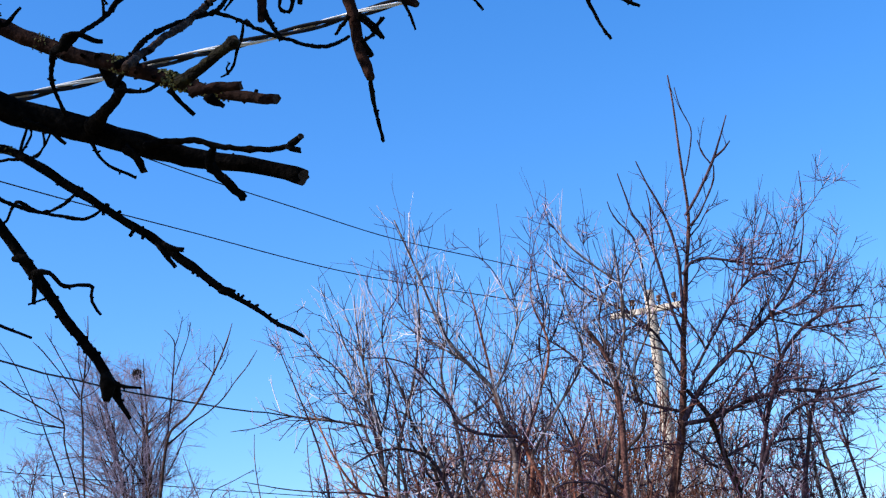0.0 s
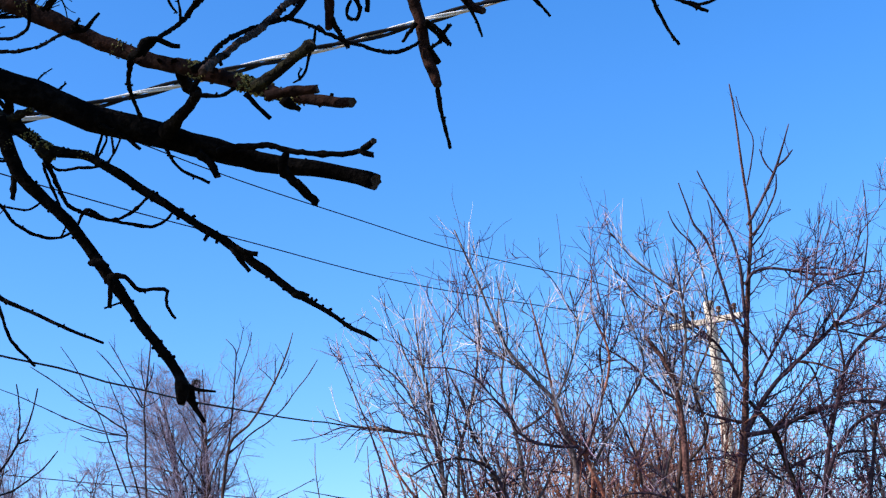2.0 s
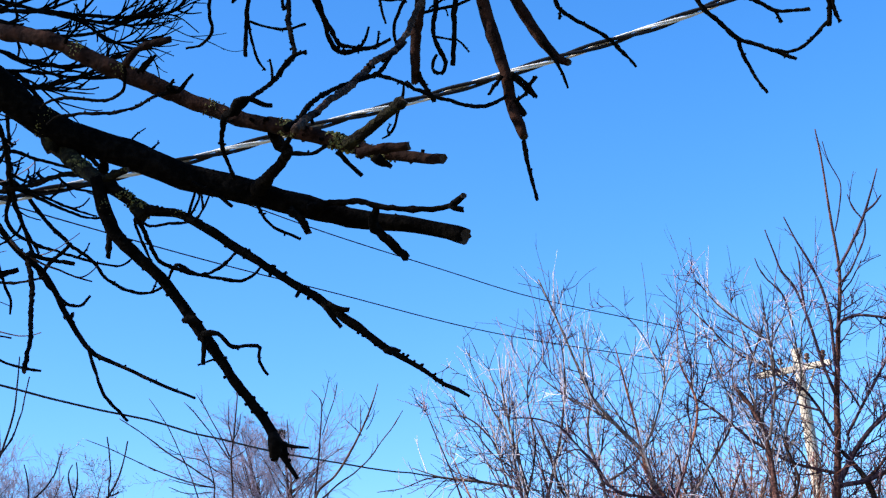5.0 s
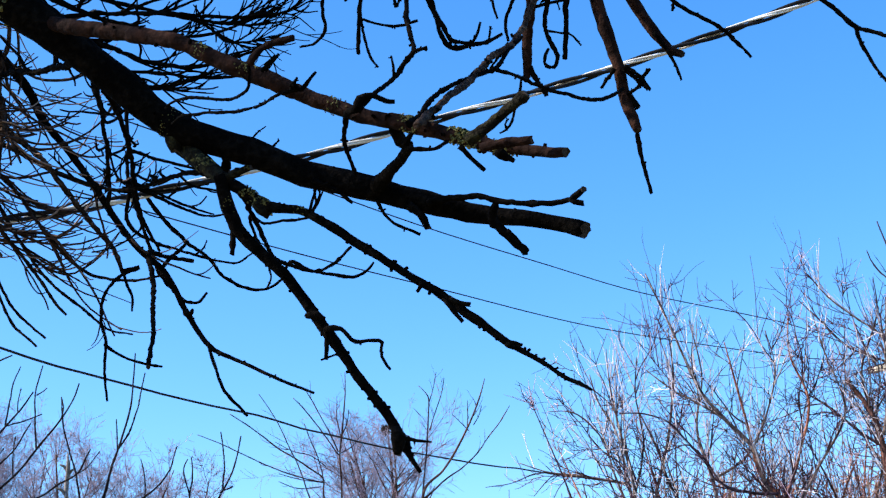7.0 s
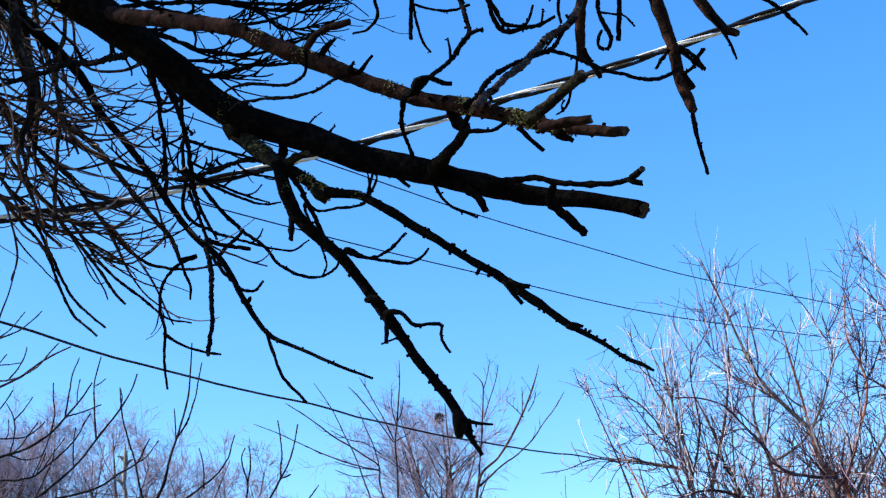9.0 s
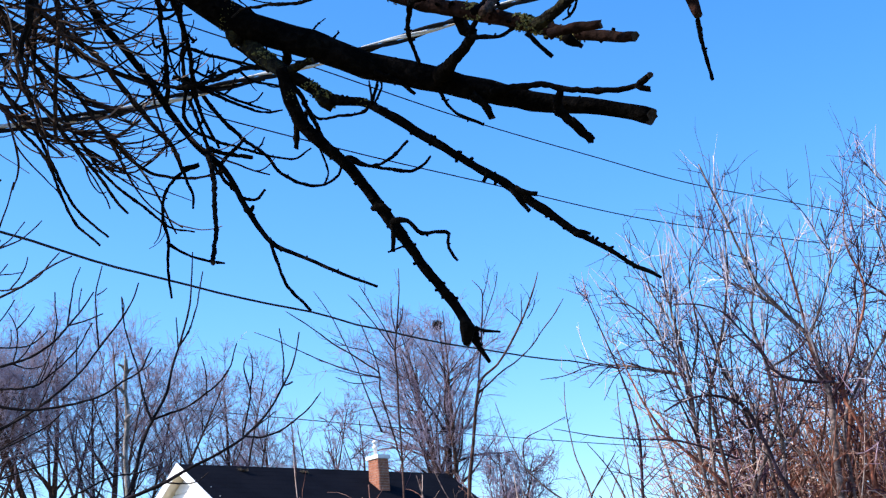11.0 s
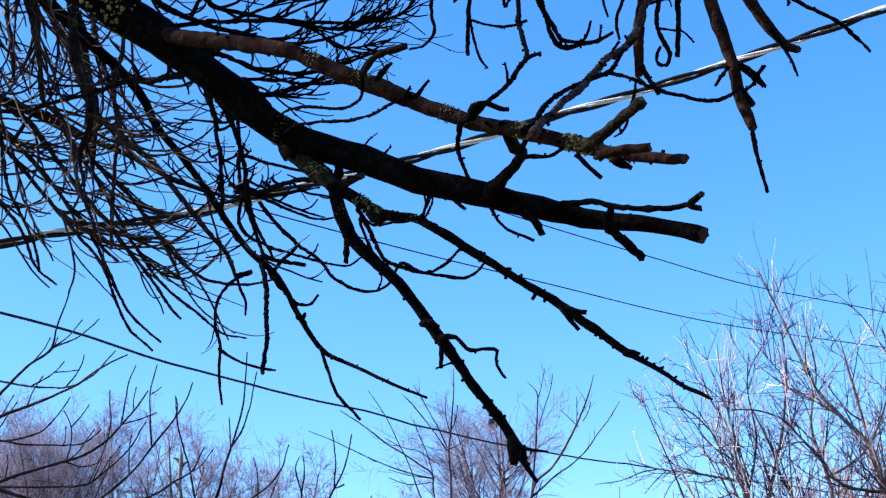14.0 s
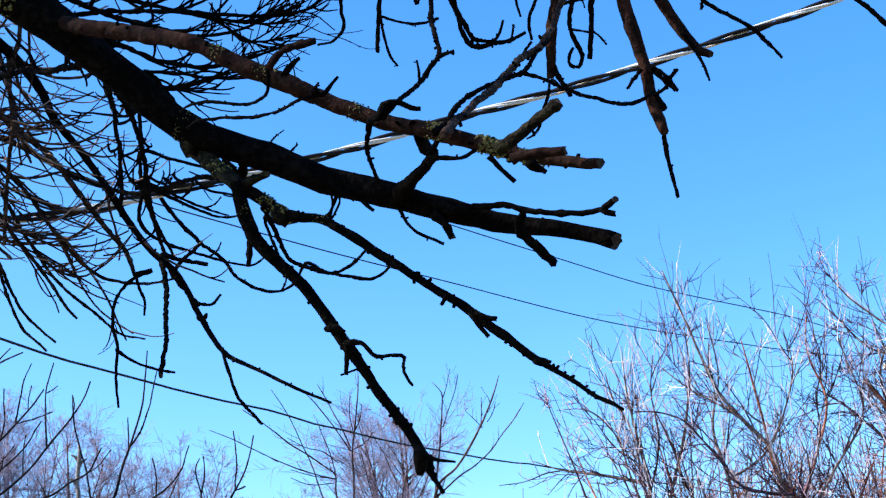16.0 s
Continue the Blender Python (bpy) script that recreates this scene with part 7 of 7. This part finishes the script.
k_05 = limb("branch", ash, ASH_BARK, [(-2.450, 8.150, 3.915, 0.0051), (-2.367, 8.150, 3.957, 0.0046), (-2.284, 8.150, 4.048, 0.0042), (-2.237, 8.150, 4.099, 0.0038)])
k_06 = limb("branch", ash, ASH_BARK, [(-3.720, 8.200, 3.500, 0.0108), (-3.128, 8.400, 4.031, 0.0072), (-2.835, 8.350, 3.972, 0.0063), (-2.681, 8.300, 3.937, 0.0056), (-2.564, 8.250, 3.919, 0.0050), (-2.465, 8.200, 3.923, 0.0045)])
k_07 = limb("branch", ash, ASH_BARK, [(-2.579, 8.300, 3.936, 0.0053), (-2.519, 8.300, 4.002, 0.0045), (-2.479, 8.300, 4.079, 0.0040), (-2.469, 8.300, 4.132, 0.0035)])
k_08 = limb("branch", ash, ASH_BARK, [(-2.817, 8.400, 3.983, 0.0054), (-2.680, 8.400, 4.062, 0.0043), (-2.619, 8.400, 4.128, 0.0036)])
k_09 = limb("branch", ash, ASH_BARK, [(-2.680, 8.400, 4.062, 0.0043), (-2.594, 8.400, 4.062, 0.0039), (-2.525, 8.400, 4.068, 0.0035)])
k_10 = limb("branch", ash, ASH_BARK, [(-3.720, 8.200, 2.700, 0.0183), (-3.201, 8.200, 3.273, 0.0122), (-2.981, 8.225, 3.355, 0.0107), (-2.792, 8.250, 3.420, 0.0096), (-2.601, 8.275, 3.472, 0.0086), (-2.441, 8.300, 3.523, 0.0077), (-2.321, 8.325, 3.605, 0.0069), (-2.236, 8.350, 3.707, 0.0061), (-2.158, 8.375, 3.812, 0.0053), (-2.102, 8.400, 3.912, 0.0045)])
k_11 = limb("branch", ash, ASH_BARK, [(-2.328, 8.350, 3.611, 0.0052), (-2.311, 8.350, 3.713, 0.0045), (-2.321, 8.350, 3.835, 0.0040), (-2.321, 8.350, 3.916, 0.0035)])
k_12 = limb("branch", ash, ASH_BARK, [(-2.260, 8.400, 3.714, 0.0059), (-2.239, 8.400, 3.841, 0.0049), (-2.222, 8.400, 3.963, 0.0042), (-2.180, 8.400, 4.074, 0.0035)])
k_13 = limb("branch", ash, ASH_BARK, [(-2.260, 8.400, 3.714, 0.0052), (-2.147, 8.400, 3.740, 0.0042), (-2.045, 8.400, 3.774, 0.0035)])
k_14 = limb("branch", ash, ASH_BARK, [(-3.720, 8.200, 2.500, 0.0188), (-3.304, 8.500, 2.910, 0.0125), (-3.059, 8.470, 2.989, 0.0111), (-2.848, 8.440, 3.060, 0.0101), (-2.672, 8.410, 3.120, 0.0091), (-2.496, 8.380, 3.197, 0.0083), (-2.321, 8.350, 3.297, 0.0075), (-2.145, 8.320, 3.430, 0.0067), (-2.043, 8.290, 3.542, 0.0060), (-1.894, 8.260, 3.713, 0.0054), (-1.823, 8.230, 3.813, 0.0047), (-1.788, 8.200, 3.892, 0.0041)])
k_15 = limb("branch", ash, ASH_BARK, [(-2.046, 8.300, 3.545, 0.0061), (-2.058, 8.300, 3.717, 0.0050), (-2.057, 8.300, 3.890, 0.0042), (-2.025, 8.300, 4.042, 0.0035)])
k_16 = limb("branch", ash, ASH_BARK, [(-2.057, 8.300, 3.862, 0.0041), (-2.023, 8.300, 3.881, 0.0037), (-1.996, 8.300, 3.903, 0.0034)])
k_17 = limb("branch", ash, ASH_BARK, [(-1.899, 8.250, 3.700, 0.0044), (-1.888, 8.250, 3.778, 0.0038), (-1.901, 8.250, 3.831, 0.0034)])
k_18 = limb("branch", ash, ASH_BARK, [(-3.720, 8.200, 2.900, 0.0179), (-3.063, 8.000, 3.358, 0.0119), (-2.714, 8.025, 3.240, 0.0107), (-2.641, 8.050, 3.217, 0.0099), (-2.536, 8.075, 3.191, 0.0092), (-2.414, 8.100, 3.173, 0.0085), (-2.291, 8.125, 3.178, 0.0079), (-2.168, 8.150, 3.194, 0.0073), (-2.060, 8.175, 3.220, 0.0067), (-1.984, 8.200, 3.252, 0.0061), (-1.907, 8.225, 3.311, 0.0056), (-1.796, 8.250, 3.381, 0.0051), (-1.754, 8.275, 3.477, 0.0046), (-1.738, 8.300, 3.522, 0.0041)])
k_19 = limb("branch", ash, ASH_BARK, [(-3.720, 8.200, 2.850, 0.0120), (-3.219, 8.600, 3.414, 0.0080), (-2.900, 8.578, 3.405, 0.0072), (-2.721, 8.556, 3.391, 0.0067), (-2.542, 8.533, 3.388, 0.0062), (-2.467, 8.511, 3.395, 0.0057), (-2.393, 8.489, 3.444, 0.0053), (-2.285, 8.467, 3.522, 0.0049), (-2.193, 8.444, 3.614, 0.0045), (-2.150, 8.422, 3.676, 0.0042), (-2.110, 8.400, 3.723, 0.0038)])
k_20 = limb("branch", ash, ASH_BARK, [(-3.200, 8.500, 2.000, 0.0205), (-1.990, 8.500, 2.473, 0.0137), (-1.943, 8.491, 2.632, 0.0122), (-1.888, 8.482, 2.825, 0.0111), (-1.844, 8.473, 2.987, 0.0102), (-1.779, 8.464, 3.122, 0.0093), (-1.691, 8.455, 3.277, 0.0084), (-1.652, 8.445, 3.409, 0.0076), (-1.607, 8.436, 3.538, 0.0068), (-1.573, 8.427, 3.641, 0.0060), (-1.534, 8.418, 3.776, 0.0053), (-1.514, 8.409, 3.948, 0.0045), (-1.502, 8.400, 4.115, 0.0038)])
k_21 = limb("branch", ash, ASH_BARK, [(-1.606, 8.430, 3.537, 0.0062), (-1.542, 8.430, 3.640, 0.0053), (-1.495, 8.430, 3.776, 0.0046), (-1.467, 8.430, 3.915, 0.0040), (-1.448, 8.430, 3.998, 0.0035)])
k_22 = limb("branch", ash, ASH_BARK, [(-1.609, 8.430, 3.541, 0.0048), (-1.611, 8.430, 3.638, 0.0042), (-1.616, 8.430, 3.725, 0.0038)])
k_23 = limb("branch", ash, ASH_BARK, [(-1.777, 8.450, 3.120, 0.0075), (-1.822, 8.450, 3.252, 0.0065), (-1.847, 8.450, 3.390, 0.0057), (-1.889, 8.450, 3.548, 0.0051), (-1.931, 8.450, 3.708, 0.0044), (-1.946, 8.450, 3.878, 0.0038)])
k_24 = limb("branch", ash, ASH_BARK, [(-1.777, 8.450, 3.120, 0.0075), (-1.675, 8.450, 3.157, 0.0067), (-1.574, 8.450, 3.183, 0.0061), (-1.471, 8.450, 3.243, 0.0056), (-1.368, 8.450, 3.321, 0.0051), (-1.305, 8.450, 3.402, 0.0046), (-1.275, 8.450, 3.503, 0.0042), (-1.263, 8.450, 3.544, 0.0038)])
k_25 = limb("branch", ash, ASH_BARK, [(-1.451, 8.450, 3.239, 0.0051), (-1.449, 8.450, 3.327, 0.0044), (-1.463, 8.450, 3.431, 0.0039), (-1.475, 8.450, 3.480, 0.0034)])
k_26 = limb("branch", ash, ASH_BARK, [(-3.400, 8.400, 1.600, 0.0204), (-2.533, 8.300, 2.493, 0.0136), (-2.150, 8.325, 2.597, 0.0122), (-1.894, 8.350, 2.672, 0.0112), (-1.701, 8.375, 2.749, 0.0103), (-1.573, 8.400, 2.818, 0.0095), (-1.410, 8.425, 2.890, 0.0087), (-1.245, 8.450, 2.981, 0.0080), (-1.179, 8.475, 3.041, 0.0073), (-1.078, 8.500, 3.156, 0.0066), (-1.008, 8.525, 3.282, 0.0059), (-0.956, 8.550, 3.386, 0.0053), (-0.927, 8.575, 3.487, 0.0046), (-0.903, 8.600, 3.617, 0.0040)])
k_27 = limb("branch", ash, ASH_BARK, [(-1.015, 8.580, 3.286, 0.0058), (-1.001, 8.580, 3.458, 0.0050), (-1.010, 8.580, 3.564, 0.0044), (-1.021, 8.580, 3.646, 0.0038)])
k_28 = limb("branch", ash, ASH_BARK, [(-1.011, 8.580, 3.292, 0.0051), (-0.977, 8.580, 3.300, 0.0055), (-0.952, 8.580, 3.312, 0.0058)])
k_29 = limb("branch", ash, ASH_BARK, [(-1.252, 8.500, 2.993, 0.0068), (-1.151, 8.500, 2.986, 0.0060), (-1.050, 8.500, 3.009, 0.0054), (-0.947, 8.500, 3.069, 0.0048), (-0.860, 8.500, 3.130, 0.0043), (-0.807, 8.500, 3.187, 0.0038), (-0.781, 8.500, 3.220, 0.0034)])
k_30 = limb("branch", ash, ASH_BARK, [(-1.252, 8.500, 2.993, 0.0061), (-1.224, 8.500, 3.116, 0.0054), (-1.199, 8.500, 3.257, 0.0048), (-1.223, 8.500, 3.354, 0.0043), (-1.230, 8.500, 3.424, 0.0039), (-1.208, 8.500, 3.474, 0.0034)])
k_31 = limb("branch", ash, ASH_BARK, [(-1.199, 8.500, 3.257, 0.0051), (-1.182, 8.500, 3.352, 0.0044), (-1.182, 8.500, 3.438, 0.0039), (-1.187, 8.500, 3.487, 0.0034)])
k_32 = limb("branch", ash, ASH_BARK, [(-1.706, 8.400, 2.746, 0.0057), (-1.591, 8.400, 2.728, 0.0046), (-1.509, 8.400, 2.735, 0.0038), (-1.442, 8.400, 2.783, 0.0030)])
k_33 = limb("branch", ash, ASH_BARK, [(-3.720, 8.200, 2.200, 0.0119), (-3.228, 8.400, 2.761, 0.0079), (-2.958, 8.383, 2.838, 0.0068), (-2.821, 8.367, 2.909, 0.0060), (-2.652, 8.350, 2.993, 0.0053), (-2.481, 8.333, 3.055, 0.0046), (-2.344, 8.317, 3.116, 0.0040), (-2.257, 8.300, 3.183, 0.0034)])
k_34 = limb("branch", ash, ASH_BARK, [(-3.720, 8.200, 2.100, 0.0116), (-3.088, 8.200, 2.777, 0.0077), (-2.772, 8.225, 2.774, 0.0065), (-2.618, 8.250, 2.808, 0.0056), (-2.463, 8.275, 2.855, 0.0048), (-2.306, 8.300, 2.896, 0.0041)])
k_35 = limb("branch", ash, ASH_BARK, [(-2.432, 8.400, 2.624, 0.0079), (-2.300, 8.400, 2.667, 0.0067), (-2.168, 8.400, 2.729, 0.0059), (-1.986, 8.400, 2.795, 0.0051), (-1.837, 8.400, 2.811, 0.0044), (-1.738, 8.400, 2.843, 0.0037)])
k_36 = limb("branch", ash, ASH_BARK, [(-3.720, 8.200, 3.000, 0.0097), (-3.189, 8.500, 3.672, 0.0065), (-2.879, 8.500, 3.698, 0.0055), (-2.776, 8.500, 3.729, 0.0048), (-2.674, 8.500, 3.827, 0.0042), (-2.606, 8.500, 3.929, 0.0036)])
k_37 = limb("branch", ash, ASH_BARK, [(-3.720, 8.200, 3.000, 0.0097), (-3.087, 8.500, 3.699, 0.0065), (-2.879, 8.500, 3.649, 0.0058), (-2.741, 8.500, 3.639, 0.0052), (-2.603, 8.500, 3.629, 0.0048), (-2.524, 8.500, 3.633, 0.0043), (-2.445, 8.500, 3.680, 0.0039), (-2.407, 8.500, 3.720, 0.0035)])
k_38 = limb("branch", ash, ASH_BARK, [(-2.558, 8.300, 3.480, 0.0048), (-2.532, 8.300, 3.580, 0.0043), (-2.530, 8.300, 3.690, 0.0039), (-2.551, 8.300, 3.747, 0.0035), (-2.581, 8.300, 3.797, 0.0031)])
k_39 = limb("branch", ash, ASH_BARK, [(-2.530, 8.300, 3.690, 0.0045), (-2.476, 8.300, 3.755, 0.0037), (-2.426, 8.300, 3.824, 0.0031)])
k_40 = limb("branch", ash, ASH_BARK, [(-2.558, 8.300, 3.487, 0.0045), (-2.447, 8.300, 3.449, 0.0039), (-2.374, 8.300, 3.467, 0.0035), (-2.331, 8.300, 3.538, 0.0031)])
ASH = (k_01, k_02, k_03, k_04, k_05, k_06, k_07, k_08, k_09, k_10, k_11, k_12, k_13, k_14, k_15, k_16, k_17, k_18, k_19, k_20, k_21, k_22, k_23, k_24, k_25, k_26, k_27, k_28, k_29, k_30, k_31, k_32, k_33, k_34, k_35, k_36, k_37, k_38, k_39, k_40)


def budded(parents, n1, length):
    """Short straight side shoots, set in pairs and turned up, each with a small swollen end bud."""
    for ob in parents:
        P, R = even(ob, 30)
        span = np.linalg.norm(np.diff(P[0], axis=0), axis=1).sum()
        n = max(1, int(n1 * span))
        at, D, r = leave(P, R, n, 0.25, 0.95, 0.8, 0.2)
        D[:, 2] = np.abs(D[:, 2]) + 0.35
        got = [sprout(at, D, rng.uniform(0.3, 1.0, n) * length, np.clip(r * 0.7, 0.003, 0.0045), 8, 0.08, 0.07, 0.75, 0.04)]
        tip, way = got[0][0][:, -1], got[0][0][:, -1] - got[0][0][:, -2]
        bud, br = sprout(tip, way, np.full(n, 0.018), np.full(n, 0.0045), 3, 0, 0, 0.4)
        br[:, 1] *= 1.5
        got.append((bud, br))
        shoots("twig", ob, ASH_BARK, got, sides=5)


budded([ob for ob in ASH if SPINE[ob.name][1].max() > 0.008], 1.6, 0.35)


# ---- distant trees ----
def far_tree(base, high, half, label, leaders=5, spread=0.35, first=0.35, n1=70, n2=8, n3=6, mat=FAR_TWIG, dark=TWIG_DARK, r0=0.16, twig=0.0085, lift=0.04, angle=0.72, low=0.2):
    """A distant bare tree: a trunk that parts into rising leaders, their limbs, and a fine haze of twigs inside a rounded outline."""
    owner = thing("far_tree", base, label, "tree", "distant trees")
    x, y, z = base
    trunk = limb("trunk", owner, dark, [(x, y, -0.1, r0 * 1.3), (x + 0.1, y, high * 0.2, r0), (x - 0.05, y, high * 0.5, r0 * 0.62), (x + 0.1, y, high * 0.76, r0 * 0.3), (x, y, high * 0.96, 0.015)])
    P, R = even(trunk, 40)
    at, D, r = leave(P, R, leaders, first * 0.8, min(0.7, first + 0.25), spread, 0.2)
    lead = sprout(at, D, (high - at[:, 2]) * rng.uniform(0.8, 1.0, leaders), r * 0.6, 9, 0.03, 0.05, 0.12)
    stems = (np.concatenate([lead[0], P[:, 3::4]]), np.concatenate([lead[1], R[:, 3::4]]))
    at, D, r = leave(*stems, max(4, n1 // (leaders + 1)), low, 0.98, angle, 0.25)
    u = np.clip((at[:, 2] - high * first * 0.8) / (high * (1.02 - first * 0.8)), 0.02, 1)
    room = half * np.clip(1.9 * (1.02 - u) ** 0.75, 0.1, 1) * np.clip(0.4 + 2 * u, 0, 1)
    a = sprout(at, D, np.clip(room * rng.uniform(0.7, 1.3, len(at)), 0.3, 3.6), np.clip(r * 0.55, twig * 2, 0.06), 9, lift, 0.08, 0.25, 0.04)
    span = np.linalg.norm(a[0][:, -1] - a[0][:, 0], axis=1)
    at, D, r = leave(*a, n2, 0.12, 0.98, 0.75, 0.3)
    b = sprout(at, D, rng.uniform(0.25, 0.6, len(at)) * np.repeat(span, n2), np.clip(r * 0.6, twig * 1.15, 0.018), 5, 0.03, 0.12, 0.45, 0.05)
    at, D, r = leave(*b, n3, 0.12, 0.98, 0.75, 0.3)
    c = sprout(at, D, rng.uniform(0.08, 0.26, len(at)) * np.repeat(span, n2 * n3), np.full(len(at), twig), 2, 0.03, 0.14, 0.7, 0.05)
    join("limb_frame", [lead], dark, owner, sides=5, kind="stuff")
    join("limb_frame", [a], dark, owner, sides=4, kind="stuff")
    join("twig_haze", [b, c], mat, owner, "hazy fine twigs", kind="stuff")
    return owner


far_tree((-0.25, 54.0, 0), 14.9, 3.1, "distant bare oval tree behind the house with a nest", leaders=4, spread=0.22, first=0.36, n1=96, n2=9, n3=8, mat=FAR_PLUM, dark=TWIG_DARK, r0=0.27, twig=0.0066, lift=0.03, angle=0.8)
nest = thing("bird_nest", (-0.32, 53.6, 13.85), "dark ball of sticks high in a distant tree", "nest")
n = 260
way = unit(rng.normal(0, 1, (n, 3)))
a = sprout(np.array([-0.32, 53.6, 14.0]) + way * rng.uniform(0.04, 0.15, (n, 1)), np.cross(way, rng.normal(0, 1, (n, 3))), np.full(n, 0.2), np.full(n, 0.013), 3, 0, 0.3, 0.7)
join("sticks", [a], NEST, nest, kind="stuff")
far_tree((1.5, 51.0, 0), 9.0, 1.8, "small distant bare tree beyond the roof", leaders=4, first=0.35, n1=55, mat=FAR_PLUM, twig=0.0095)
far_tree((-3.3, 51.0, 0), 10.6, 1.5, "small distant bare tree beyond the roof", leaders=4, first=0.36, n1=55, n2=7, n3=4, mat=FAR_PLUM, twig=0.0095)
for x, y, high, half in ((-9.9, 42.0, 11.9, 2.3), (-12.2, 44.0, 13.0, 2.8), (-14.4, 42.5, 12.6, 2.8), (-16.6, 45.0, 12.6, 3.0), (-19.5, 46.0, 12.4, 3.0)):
    far_tree((x, y, 0), high, half, "distant vase-shaped bare tree with twigs tinted lilac by haze", leaders=7, spread=0.38, first=0.18, low=0.5, n1=96, n2=8, n3=7, mat=FAR_PLUM, twig=0.0054, lift=0.07)
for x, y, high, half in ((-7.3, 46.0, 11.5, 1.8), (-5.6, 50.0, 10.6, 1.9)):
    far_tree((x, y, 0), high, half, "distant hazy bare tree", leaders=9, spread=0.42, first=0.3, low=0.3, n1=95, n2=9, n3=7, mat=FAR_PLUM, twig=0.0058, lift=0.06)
snag = thing("tree_snag", (-8.7, 38.9, -0.05), "pale broken-topped dead tree trunk", "tree trunk")
limb("trunk", snag, SNAG_WOOD, [(-8.78, 38.9, -0.1, 0.15), (-8.7, 38.85, 3, 0.11), (-8.79, 38.7, 5.2, 0.085), (-8.72, 38.6, 6.6, 0.078), (-8.77, 38.5, 7.6, 0.072), (-8.69, 38.4, 8.8, 0.066), (-8.72, 38.3, 9.5, 0.06), (-8.66, 38.2, 9.95, 0.055), (-8.68, 38.15, 10.35, 0.018)], 0.3)
for x, z, side, out in ((-8.7, 9.2, -1, 0.3), (-8.68, 9.75, 1, 0.22), (-8.72, 8.5, 1, 0.2), (-8.76, 7.5, -1, 0.16), (-8.7, 9.9, -1, 0.18)):
    limb("broken_limb", snag, SNAG_WOOD, [(x, 38.28, z, 0.045), (x + 0.45 * out * side, 38.25, z + 0.6 * out, 0.04), (x + out * side, 38.2, z + 0.8 * out, 0.018)], 0.3)

# woods closing the view
woods = thing("far_woods", (10, 75, 0), "low hazy line of distant bare woods", "woods", kind="stuff")
n = 300
ang = rng.uniform(-1.5, 1.5, n)
dist = rng.uniform(70, 100, n)
base = np.stack([np.sin(ang) * dist, np.cos(ang) * dist, np.full(n, -0.05)], 1)
a = sprout(base, np.stack([rng.normal(0, 0.1, n), rng.normal(0, 0.1, n), np.ones(n)], 1), rng.uniform(4.0, 8.0, n), rng.uniform(0.06, 0.12, n), 6, 0.05, 0.06, 0.3)
at, D, r = leave(*a, 6, 0.2, 0.97, 0.6)
b = sprout(at, D, rng.uniform(0.8, 2.6, len(at)), np.minimum(r * 0.6, 0.04), 4, 0.08, 0.1, 0.4)
at, D, r = leave(*b, 3, 0.2, 0.95, 0.6)
c = sprout(at, D, rng.uniform(0.4, 1.2, len(at)), np.minimum(r * 0.8, 0.03), 2, 0.05, 0.1, 0.6)
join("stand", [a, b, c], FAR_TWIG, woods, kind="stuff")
